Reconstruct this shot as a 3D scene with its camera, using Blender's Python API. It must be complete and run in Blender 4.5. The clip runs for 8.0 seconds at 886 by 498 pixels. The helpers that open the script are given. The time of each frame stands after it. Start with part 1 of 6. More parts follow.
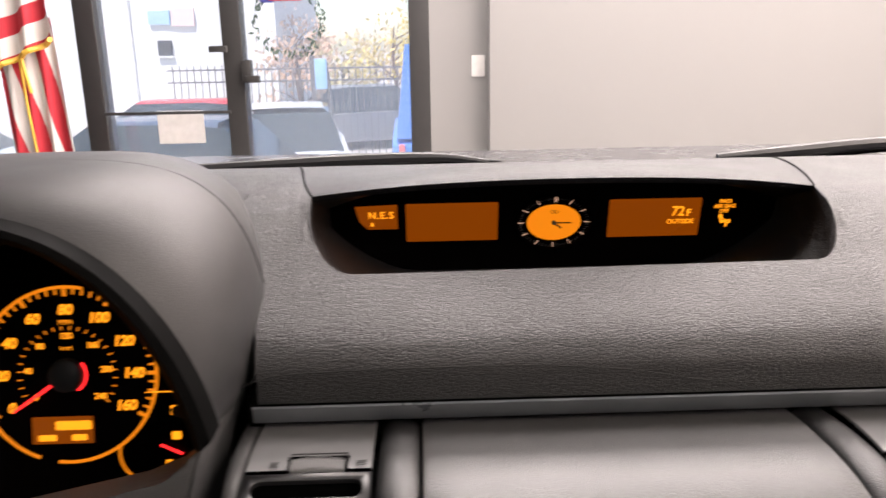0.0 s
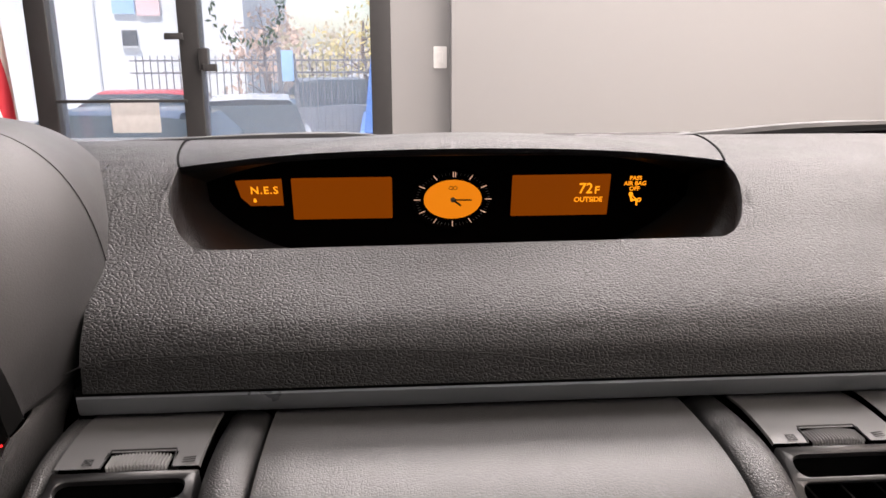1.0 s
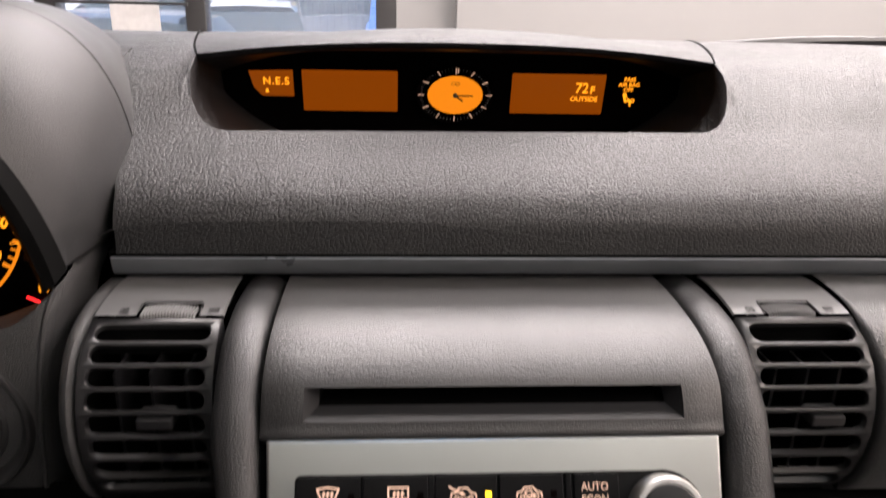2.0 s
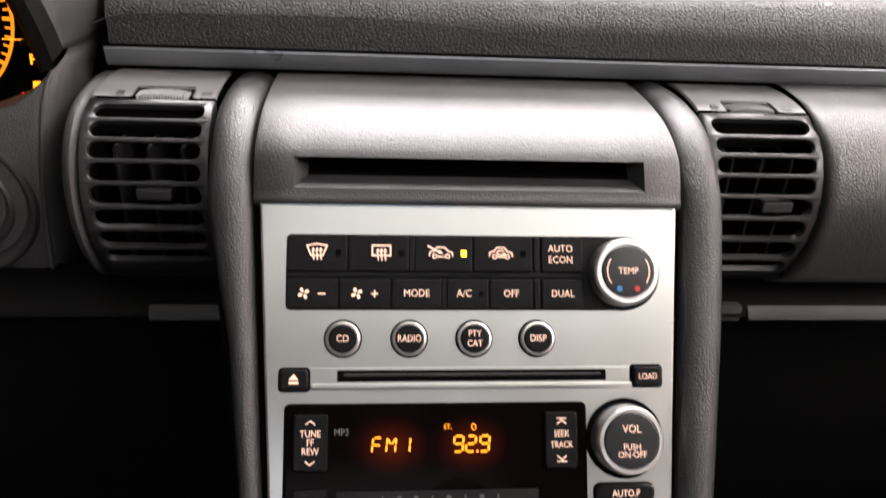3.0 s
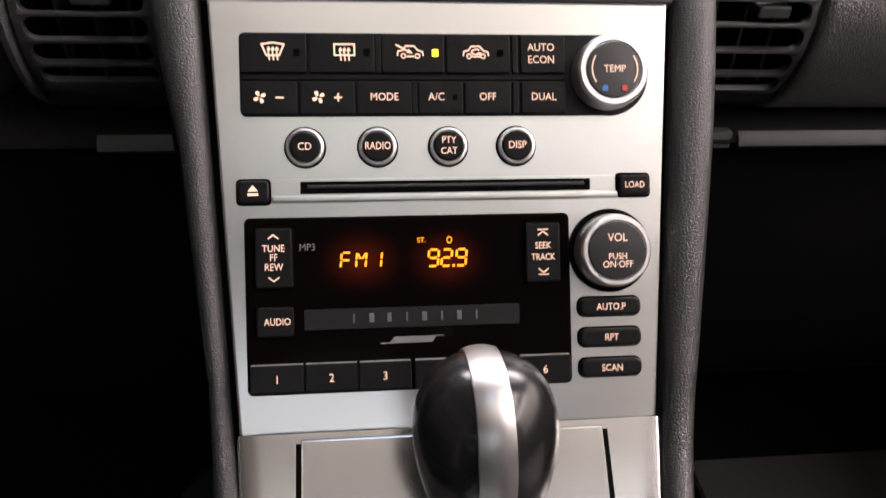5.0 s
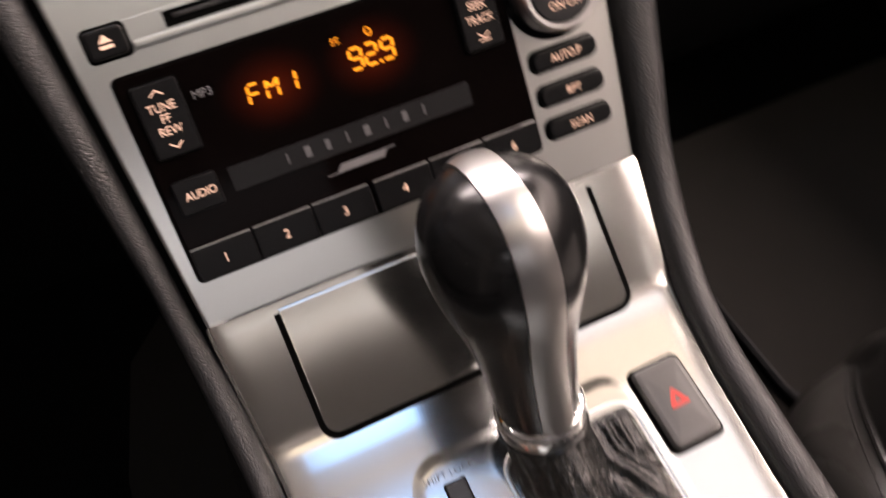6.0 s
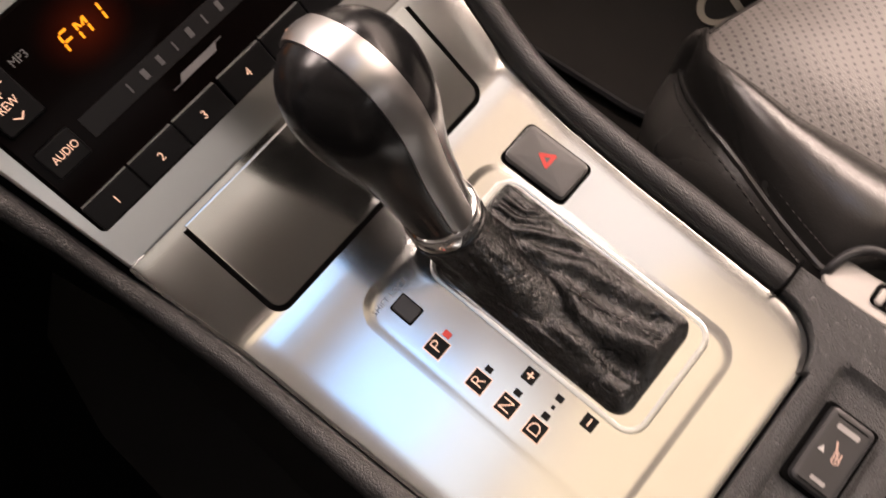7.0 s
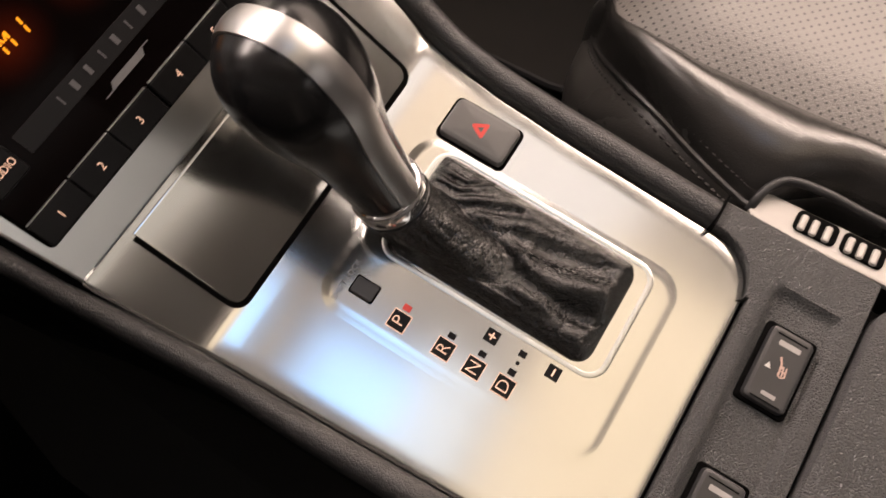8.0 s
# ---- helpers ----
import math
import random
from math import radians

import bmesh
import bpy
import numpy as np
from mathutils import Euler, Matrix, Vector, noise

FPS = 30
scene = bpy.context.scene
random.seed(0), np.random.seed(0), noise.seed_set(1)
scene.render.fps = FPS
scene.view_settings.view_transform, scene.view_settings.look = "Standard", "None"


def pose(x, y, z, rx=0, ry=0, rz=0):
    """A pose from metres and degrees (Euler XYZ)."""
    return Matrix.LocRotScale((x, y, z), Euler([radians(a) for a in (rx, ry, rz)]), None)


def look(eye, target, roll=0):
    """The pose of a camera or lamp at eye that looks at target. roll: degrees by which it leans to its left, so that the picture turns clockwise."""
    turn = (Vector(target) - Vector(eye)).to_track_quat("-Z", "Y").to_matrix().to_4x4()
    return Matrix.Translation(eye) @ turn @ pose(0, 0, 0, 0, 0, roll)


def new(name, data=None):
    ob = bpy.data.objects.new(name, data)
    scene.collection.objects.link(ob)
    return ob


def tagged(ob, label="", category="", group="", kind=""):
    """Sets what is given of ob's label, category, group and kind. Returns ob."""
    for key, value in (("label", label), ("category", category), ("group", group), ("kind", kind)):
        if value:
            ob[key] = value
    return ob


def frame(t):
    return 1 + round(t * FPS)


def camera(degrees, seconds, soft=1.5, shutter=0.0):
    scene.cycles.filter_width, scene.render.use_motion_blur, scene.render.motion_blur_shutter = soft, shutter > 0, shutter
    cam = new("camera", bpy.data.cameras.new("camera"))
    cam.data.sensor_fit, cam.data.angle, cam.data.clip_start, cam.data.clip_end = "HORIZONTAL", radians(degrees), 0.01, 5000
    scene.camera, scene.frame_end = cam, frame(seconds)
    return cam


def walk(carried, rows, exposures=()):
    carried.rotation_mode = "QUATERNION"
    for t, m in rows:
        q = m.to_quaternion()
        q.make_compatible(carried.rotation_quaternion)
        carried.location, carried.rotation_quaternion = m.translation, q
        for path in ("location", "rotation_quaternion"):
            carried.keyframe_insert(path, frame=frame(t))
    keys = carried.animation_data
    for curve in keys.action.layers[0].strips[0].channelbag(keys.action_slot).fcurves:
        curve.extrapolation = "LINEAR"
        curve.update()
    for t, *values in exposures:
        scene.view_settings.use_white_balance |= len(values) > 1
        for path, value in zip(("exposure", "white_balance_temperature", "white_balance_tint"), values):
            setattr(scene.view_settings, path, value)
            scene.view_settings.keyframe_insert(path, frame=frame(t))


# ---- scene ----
cam = camera(60.50, 8.0, shutter=0.4)
ROWS = [
    (0, -0.1006, -0.0140, 1.0569, -1.51, -14.69, 1.00),
    (0.2, -0.0788, -0.0023, 1.0477, -2.75, -14.05, 0.65),
    (0.5, -0.0481, 0.0200, 1.0376, -3.13, -14.18, 0.62),
    (1, -0.0423, 0.0218, 1.0339, -3.78, -15.05, 0.14),
    (1.2, -0.0430, 0.0198, 1.0359, -4.15, -15.89, -0.25),
    (2.3, -0.0472, -0.0377, 1.0129, -4.00, -23.63, -2.36),
    (2.5, -0.0500, -0.0488, 1.0021, -4.47, -25.25, -3.04),
    (2.8, -0.0460, -0.0595, 0.9930, -5.02, -27.68, -3.05),
    (3, -0.0451, -0.0647, 0.9860, -5.65, -29.08, -3.21),
    (3.5, -0.0393, -0.0689, 0.9768, -6.34, -31.91, -3.16),
    (4, -0.0384, -0.0694, 0.9761, -7.25, -34.75, -3.98),
    (4.2, -0.0342, -0.0713, 0.9565, -6.81, -33.55, -3.45),
    (5.3, -0.0470, -0.0610, 0.9295, -9.33, -38.51, -2.86),
    (5.5, -0.0632, -0.0478, 0.9275, -13.21, -43.08, -2.25),
    (5.7, -0.0610, -0.0376, 0.9240, -14.71, -48.20, 1.41),
    (5.9, -0.0580, -0.0240, 0.9091, -17.18, -50.93, 5.00),
    (6, -0.0609, -0.0143, 0.9135, -20.98, -53.75, 5.14),
    (6.2, -0.0600, -0.0164, 0.9260, -22.75, -58.20, 9.40),
    (6.5, -0.0679, -0.0213, 0.9326, -27.02, -62.56, 13.32),
    (7, -0.0708, -0.0234, 0.9412, -35.41, -67.97, 15.21),
    (7.5, -0.0880, -0.0295, 0.9408, -39.97, -69.24, 15.53),
    (8, -0.0860, -0.0262, 0.9462, -48.80, -68.99, 10.01),
]
walk(cam, [(t, pose(x, y, z, 90 + pitch, 0, yaw) @ pose(0, 0, 0, 0, 0, -roll)) for t, x, y, z, yaw, pitch, roll in ROWS], exposures=[(0, 0.82, 6600, 15.5), (0.4, 0.68, 6550, 15), (1.2, 0.66, 6500, 15), (2.4, 1.16, 6350, 15), (3.0, 1.48, 6250, 14.5), (4.2, 1.38, 6250, 17), (5.4, 1.2, 6350, 19), (6.5, 0.97, 7150, 23), (8, 0.76, 7250, 19.5)])

# ---- world, sun, lamps ----
world = bpy.data.worlds.new("daylight")
scene.world = world
world.use_nodes = True
wn = world.node_tree.nodes
sky = wn.new("ShaderNodeTexSky")
sky.sky_type, sky.sun_disc = "NISHITA", False
sky.sun_elevation, sky.sun_rotation = radians(60), radians(207)
world.node_tree.links.new(sky.outputs[0], wn["Background"].inputs[0])
wn["Background"].inputs[1].default_value = 0.15

sun = new("sun", bpy.data.lights.new("sun", "SUN"))
sun.data.energy, sun.data.angle, sun.data.color = 4.8, radians(0.5), (1.0, 0.95, 0.88)
sun.matrix_world = look((-1.5, -3.0, 5.9), (0, 0, 0))


def added_lamp(x, y, w, d, power, colour):
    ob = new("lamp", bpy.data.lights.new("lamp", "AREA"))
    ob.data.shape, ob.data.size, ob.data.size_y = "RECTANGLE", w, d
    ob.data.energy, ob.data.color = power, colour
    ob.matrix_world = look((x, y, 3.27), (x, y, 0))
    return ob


# unseen lamps added: small ones over the car tint reflections, broad ones round it brighten
added_lamp(0.03, 0.03, 0.46, 0.40, 1.0, (0.20, 0.52, 1.0))
added_lamp(0.05, -0.30, 0.70, 0.36, 0.62, (0.66, 0.84, 1.0))
added_lamp(0.35, -0.95, 1.7, 0.85, 2.8, (1.0, 0.86, 0.60))
added_lamp(0.00, 0.49, 0.35, 0.10, 0.10, (1.0, 0.84, 0.50))
added_lamp(1.00, 0.45, 1.00, 0.55, 0.85, (1.0, 0.84, 0.60))
added_lamp(1.20, -0.25, 0.90, 0.75, 1.15, (0.88, 0.94, 1.0))
added_lamp(-0.35, -0.75, 0.20, 0.20, 0.8, (1.0, 0.95, 0.88))
added_lamp(0.3, -3.35, 4.4, 2.5, 20, (0.94, 1.0, 0.95))
added_lamp(1.1, 3.60, 4.4, 1.3, 240, (1.0, 0.92, 0.88))
added_lamp(0.85, 1.75, 2.8, 0.9, 66, (1.0, 0.93, 0.88))
added_lamp(2.5, -0.5, 1.7, 4.2, 180, (1.0, 0.88, 0.79))
added_lamp(2.6, 1.1, 1.4, 1.4, 40, (1.0, 0.87, 0.83))
added_lamp(0.3, -5.4, 6.0, 1.6, 46, (0.95, 0.98, 1.0))
scene.view_settings.exposure = 0.5


# ---- small builders ----
HOME = {}


def thing(name, base, label, category, group="", kind=""):
    ob = new(name)
    ob.empty_display_size = 0.02
    ob.location = base
    HOME[ob.name] = Vector(base)
    return tagged(ob, label, category, group, kind)


def finish(ob, mesh, material, smooth):
    mesh.materials.append(material)
    if smooth:
        mesh.shade_smooth()
        mesh.set_sharp_from_angle(angle=radians(smooth))


def part(name, bm, material, parent, label="", smooth=35):
    """Links a bmesh, given in world metres, as one mesh object under a thing or a part."""
    lo = Vector([min(v.co[i] for v in bm.verts) for i in range(3)])
    hi = Vector([max(v.co[i] for v in bm.verts) for i in range(3)])
    mid = (lo + hi) / 2
    bmesh.ops.translate(bm, vec=-mid, verts=bm.verts)
    bmesh.ops.recalc_face_normals(bm, faces=bm.faces)
    mesh = bpy.data.meshes.new(name)
    bm.to_mesh(mesh)
    bm.free()
    finish(None, mesh, material, smooth)
    ob = new(name, mesh)
    ob.location = mid
    if parent is not None:
        ob.parent = parent
        ob.matrix_parent_inverse = Matrix.Translation(-HOME[parent.name])
    HOME[ob.name] = mid
    if label:
        ob["label"] = label
    return ob


def whole(name, bm, material, label, category, group="", kind="", smooth=35):
    return tagged(part(name, bm, material, None, "", smooth), label, category, group, kind)


def outline(w, h, r, n=5):
    """Corner-rounded rectangle about the origin, anticlockwise."""
    r = max(min(r, w / 2 - 1e-5, h / 2 - 1e-5), 1e-5)
    pts = []
    for cx, cy, a in ((w / 2 - r, h / 2 - r, 0), (-w / 2 + r, h / 2 - r, 90), (-w / 2 + r, -h / 2 + r, 180), (w / 2 - r, -h / 2 + r, 270)):
        for k in range(n + 1):
            t = radians(a + 90 * k / n)
            pts.append((cx + r * math.cos(t), cy + r * math.sin(t)))
    return pts


def ellipse(a, b, n=40):
    return [(a * math.cos(2 * math.pi * k / n), b * math.sin(2 * math.pi * k / n)) for k in range(n)]


def loft(bm, rings, cap0=True, cap1=True, closed=True):
    """Skins a list of rings of points."""
    vs = [[bm.verts.new(p) for p in ring] for ring in rings]
    n = len(vs[0])
    for a, b in zip(vs, vs[1:]):
        for i in range(n if closed else n - 1):
            j = (i + 1) % n
            bm.faces.new((a[i], a[j], b[j], b[i]))
    if cap0:
        bm.faces.new(list(reversed(vs[0])))
    if cap1:
        bm.faces.new(vs[-1])
    return bm


def slab(w, h, r, t, bevel, m, dome=0.0, low=0.0, n=5, bm=None):
    """A plate with rounded corners and a bevelled top edge, laid at the pose m (z is its outside)."""
    bm = bm or bmesh.new()
    rings = []
    for inset, z in ((0, low), (0, t - bevel), (bevel * 0.3, t - bevel * 0.3), (bevel, t), (bevel * 1.15 + 0.0001, t)):
        rings.append([m @ Vector((x, y, z)) for x, y in outline(w - 2 * inset, h - 2 * inset, r - inset, n)])
    if dome:
        for k in (0.75, 0.4):
            rings.append([m @ Vector((x, y, t + dome * (1 - k * k))) for x, y in outline((w - 2.6 * bevel) * k, (h - 2.6 * bevel) * k, max(r - bevel, 1e-4) * k, n)])
    return loft(bm, rings)


def turned(profile, m, n=40, bm=None, cap0=True, cap1=True, sx=1.0, sy=1.0):
    """A lathe shape: (radius, height) points about the z axis of m."""
    bm = bm or bmesh.new()
    rings = [[m @ Vector((r * sx * math.cos(2 * math.pi * k / n), r * sy * math.sin(2 * math.pi * k / n), z)) for k in range(n)] for r, z in profile]
    return loft(bm, rings, cap0, cap1)


def box(x0, x1, y0, y1, z0, z1, bevel=0.0, bm=None):
    bm = bm or bmesh.new()
    m = Matrix.Translation(((x0 + x1) / 2, (y0 + y1) / 2, z0))
    if bevel:
        return slab(x1 - x0, y1 - y0, bevel, z1 - z0, bevel, m, n=3, bm=bm)
    return loft(bm, [[m @ Vector((x, y, z)) for x, y in outline(x1 - x0, y1 - y0, 0, 1)] for z in (0, z1 - z0)])


def tube(bm, pts, r, n=8, taper=None):
    """A round tube along points."""
    rings = []
    for i, p in enumerate(pts):
        p = Vector(p)
        d = (Vector(pts[min(i + 1, len(pts) - 1)]) - Vector(pts[max(i - 1, 0)])).normalized()
        a = d.cross(Vector((0.31, 0.17, 0.93))).normalized()
        b = d.cross(a)
        q = r if taper is None else r * taper(i / (len(pts) - 1))
        rings.append([p + q * (math.cos(2 * math.pi * k / n) * a + math.sin(2 * math.pi * k / n) * b) for k in range(n)])
    return loft(bm, rings)


def smooth_line(pts, n):
    """Catmull-Rom points through pts, n to each stretch."""
    pts = [Vector(p) for p in pts]
    out = []
    for i in range(len(pts) - 1):
        p0, p1, p2, p3 = pts[max(i - 1, 0)], pts[i], pts[i + 1], pts[min(i + 2, len(pts) - 1)]
        for k in range(n):
            t = k / n
            out.append(0.5 * (2 * p1 + (p2 - p0) * t + (2 * p0 - 5 * p1 + 4 * p2 - p3) * t * t + (3 * p1 - p0 - 3 * p2 + p3) * t ** 3))
    return out + [pts[-1]]


def lerp_table(table, x):
    """Straight interpolation in rows of (x, value)."""
    if x <= table[0][0]:
        return table[0][1]
    for (a, va), (b, vb) in zip(table, table[1:]):
        if x <= b:
            return va + (vb - va) * (x - a) / (b - a)
    return table[-1][1]


def lettering(text, size, m, material, parent, name="legend", spacing=1.0, depth=0.0, shear=0.0, offset=0.0, squeeze=1.0):
    """Letters of the built-in font, centred on m, size being the height of a capital."""
    cu = bpy.data.curves.new("letters", "FONT")
    cu.body, cu.size, cu.align_x, cu.align_y = text, size / 0.69, "CENTER", "CENTER"
    cu.space_character, cu.extrude, cu.shear, cu.offset = spacing, depth, shear, offset
    cu.space_line, cu.resolution_u = 0.82, 3
    tmp = bpy.data.objects.new("letters", cu)
    scene.collection.objects.link(tmp)
    bpy.context.view_layer.update()
    mesh = bpy.data.meshes.new_from_object(tmp.evaluated_get(bpy.context.evaluated_depsgraph_get()))
    bpy.data.objects.remove(tmp)
    bpy.data.curves.remove(cu)
    bm = bmesh.new()
    bm.from_mesh(mesh)
    bpy.data.meshes.remove(mesh)
    bm.transform(m @ Matrix.Diagonal((squeeze, 1, 1, 1)))
    return part(name, bm, material, parent, "", 0)


def flat(points, m, t=0.0002, bm=None):
    """A thin printed shape from an outline, raised by t."""
    bm = bm or bmesh.new()
    return loft(bm, [[m @ Vector((x, y, z)) for x, y in points] for z in (0, t)])


def bar(w, h, m, x=0, y=0, turn=0, bm=None):
    return flat([(px, py) for px, py in outline(w, h, min(w, h) * 0.2, 2)], m @ pose(x, y, 0, 0, 0, turn), bm=bm)


def ring_shape(a, b, width, m, n=48, start=0, end=360, t=0.0002, bm=None):
    """A flat ring or arc, elliptical a by b."""
    bm = bm or bmesh.new()
    full = end - start >= 360
    k = n if full else n + 1
    ang = [radians(start + (end - start) * i / n) for i in range(k)]
    rows = []
    for ra, rb, z in ((a, b, 0), (a, b, t), (a - width, b - width, t), (a - width, b - width, 0)):
        rows.append([m @ Vector((ra * math.cos(q), rb * math.sin(q), z)) for q in ang])
    return loft(bm, rows, False, False, full)


# ---- materials ----
def material(name, colour, rough=0.5, metal=0.0, spec=0.5):
    mat = bpy.data.materials.new(name)
    mat.use_nodes = True
    sh = mat.node_tree.nodes["Principled BSDF"]
    sh.inputs["Base Color"].default_value = (*colour, 1)
    sh.inputs["Roughness"].default_value = rough
    sh.inputs["Metallic"].default_value = metal
    sh.inputs["Specular IOR Level"].default_value = spec
    return mat


def node(mat, kind, **values):
    n = mat.node_tree.nodes.new(kind)
    for key, value in values.items():
        n.inputs[key].default_value = value
    return n


def link(mat, a, b):
    mat.node_tree.links.new(a, b)


def shader(mat):
    return mat.node_tree.nodes["Principled BSDF"]


def coords(mat, scale=(1, 1, 1)):
    tc = mat.node_tree.nodes.new("ShaderNodeTexCoord")
    mp = mat.node_tree.nodes.new("ShaderNodeMapping")
    mp.inputs["Scale"].default_value = scale
    link(mat, tc.outputs["Object"], mp.inputs["Vector"])
    return mp.outputs["Vector"]


def ramp(mat, fac, lo, hi, a=0.0, b=1.0):
    r = mat.node_tree.nodes.new("ShaderNodeMapRange")
    r.inputs["From Min"].default_value, r.inputs["From Max"].default_value = lo, hi
    r.inputs["To Min"].default_value, r.inputs["To Max"].default_value = a, b
    link(mat, fac, r.inputs["Value"])
    return r.outputs["Result"]


def tint(mat, fac, c0, c1):
    mx = mat.node_tree.nodes.new("ShaderNodeMix")
    mx.data_type = "RGBA"
    mx.inputs["A"].default_value, mx.inputs["B"].default_value = (*c0, 1), (*c1, 1)
    link(mat, fac, mx.inputs["Factor"])
    link(mat, mx.outputs["Result"], shader(mat).inputs["Base Color"])


def bump(mat, height, strength, distance, into=None):
    b = node(mat, "ShaderNodeBump", Strength=strength, Distance=distance)
    link(mat, height, b.inputs["Height"])
    if into is not None:
        link(mat, into, b.inputs["Normal"])
    link(mat, b.outputs["Normal"], shader(mat).inputs["Normal"])
    return b.outputs["Normal"]


def grained(name, colour, rough, cell, strength, wear=0.25, stretch=(1, 1, 1), spec=0.5):
    """Moulded or real leather grain: cells with creases between, and a broad uneven sheen."""
    mat = material(name, colour, rough, spec=spec)
    v = coords(mat, stretch)
    warp = node(mat, "ShaderNodeTexNoise", Scale=90.0, Detail=2.0)
    link(mat, v, warp.inputs["Vector"])
    add = mat.node_tree.nodes.new("ShaderNodeVectorMath")
    add.operation = "MULTIPLY_ADD"
    add.inputs[1].default_value = (0.0012, 0.0012, 0.0012)
    link(mat, warp.outputs["Color"], add.inputs[0])
    link(mat, v, add.inputs[2])
    vor = node(mat, "ShaderNodeTexVoronoi", Scale=1.0 / cell)
    vor.feature = "DISTANCE_TO_EDGE"
    link(mat, add.outputs[0], vor.inputs["Vector"])
    crease = ramp(mat, vor.outputs["Distance"], 0.0, 0.20)
    fine = node(mat, "ShaderNodeTexNoise", Scale=900.0, Detail=2.0)
    link(mat, v, fine.inputs["Vector"])
    first = bump(mat, fine.outputs["Fac"], 0.12, 0.0004)
    bump(mat, crease, strength, 0.0006, first)
    broad = node(mat, "ShaderNodeTexNoise", Scale=14.0, Detail=4.0)
    link(mat, v, broad.inputs["Vector"])
    tint(mat, broad.outputs["Fac"], tuple(c * (1 - wear) for c in colour), tuple(c * (1 + wear) for c in colour))
    link(mat, ramp(mat, broad.outputs["Fac"], 0.3, 0.7, rough - 0.06, rough + 0.06), shader(mat).inputs["Roughness"])
    return mat


def sheened(mat, weight):
    """A sheen added to brighten the surface at a slant."""
    shader(mat).inputs["Sheen Weight"].default_value = weight
    shader(mat).inputs["Sheen Roughness"].default_value = 0.45
    return mat


def plain(name, colour, rough, fine=700.0, strength=0.06, metal=0.0, wear=0.15, spec=0.5):
    """Moulded plastic or paint with a fine texture and faint smudges."""
    mat = material(name, colour, rough, metal, spec)
    v = coords(mat)
    n = node(mat, "ShaderNodeTexNoise", Scale=fine, Detail=3.0)
    link(mat, v, n.inputs["Vector"])
    bump(mat, n.outputs["Fac"], strength, 0.0004)
    broad = node(mat, "ShaderNodeTexNoise", Scale=25.0, Detail=4.0)
    link(mat, v, broad.inputs["Vector"])
    tint(mat, broad.outputs["Fac"], tuple(c * (1 - wear) for c in colour), tuple(min(1, c * (1 + wear)) for c in colour))
    link(mat, ramp(mat, broad.outputs["Fac"], 0.3, 0.7, max(rough - 0.05, 0.02), rough + 0.05), shader(mat).inputs["Roughness"])
    return mat


def brushed(name, colour, rough, along=(1, 2, 2)):
    """Satin metal with a faint uneven sheen."""
    mat = material(name, colour, rough, 1.0)
    broad = node(mat, "ShaderNodeTexNoise", Scale=16.0, Detail=2.0)
    link(mat, coords(mat, along), broad.inputs["Vector"])
    link(mat, ramp(mat, broad.outputs["Fac"], 0.3, 0.7, rough - 0.015, rough + 0.02), shader(mat).inputs["Roughness"])
    tint(mat, broad.outputs["Fac"], tuple(c * 0.96 for c in colour), tuple(min(1, c * 1.03) for c in colour))
    return mat


def glowing(name, colour, strength, base=(0.02, 0.01, 0.005), rough=0.3):
    mat = material(name, base, rough)
    shader(mat).inputs["Emission Color"].default_value = (*colour, 1)
    shader(mat).inputs["Emission Strength"].default_value = strength
    return mat


PAD = grained("dash_pad", (0.0130, 0.0130, 0.0138), 0.42, 0.0015, 0.50, wear=0.08, stretch=(0.60, 1, 1), spec=0.48)
COVER = grained("cowl_skin", (0.022, 0.022, 0.0225), 0.50, 0.0015, 0.12, wear=0.08)
LEATHER = plain("smooth_leather", (0.009, 0.009, 0.0095), 0.22, 420.0, 0.08, spec=0.38)
RAIL = grained("rail_leather", (0.020, 0.020, 0.0205), 0.36, 0.0014, 0.32, spec=0.6)
SEAT = grained("seat_leather", (0.045, 0.042, 0.039), 0.30, 0.0016, 0.10)
BOLSTER = grained("bolster_leather", (0.028, 0.0265, 0.025), 0.25, 0.0014, 0.10, spec=0.8)
CONSOLE = grained("console_plastic", (0.066, 0.066, 0.067), 0.42, 0.0014, 0.72, 0.12)
DARK = plain("dark_plastic", (0.016, 0.016, 0.017), 0.5)
SATIN = plain("satin_black", (0.030, 0.030, 0.031), 0.38)
GLOSS = plain("gloss_black", (0.0028, 0.0018, 0.0017), 0.10, 300.0, 0.01, spec=0.015)
KEY = plain("key_black", (0.007, 0.007, 0.0075), 0.36, 900.0, 0.03, spec=0.10)
HAZARD = plain("hazard_grey", (0.085, 0.083, 0.082), 0.40, 700.0, 0.04)
# vent plastic painted darker, as the face turned from the light
VENT = plain("shaded_vent_black", (0.017, 0.017, 0.018), 0.36, spec=0.7)
# near-black that paints shade onto the footwell sides and hood throat
SHADED = plain("shaded_plastic", (0.004, 0.004, 0.004), 0.6, spec=0.04)
# near-black that paints shade into wells, gaps and depths; also rubber parts
VOID = plain("shade_and_rubber", (0.0012, 0.0012, 0.0012), 0.8, spec=0.05)
SILVER = brushed("silver_trim", (0.57, 0.58, 0.555), 0.30)
DECK_SILVER = brushed("console_silver", (0.60, 0.60, 0.575), 0.145)
SILVER_DARK = plain("graphite_trim", (0.21, 0.225, 0.245), 0.32, 500.0, 0.02, metal=0.55)
LEDGE = plain("wheel_grey", (0.22, 0.22, 0.222), 0.40)
LEDGE_DARK = plain("ledge_black", (0.034, 0.034, 0.035), 0.55, spec=0.25)
BEZEL = brushed("knob_metal", (0.70, 0.69, 0.68), 0.33)
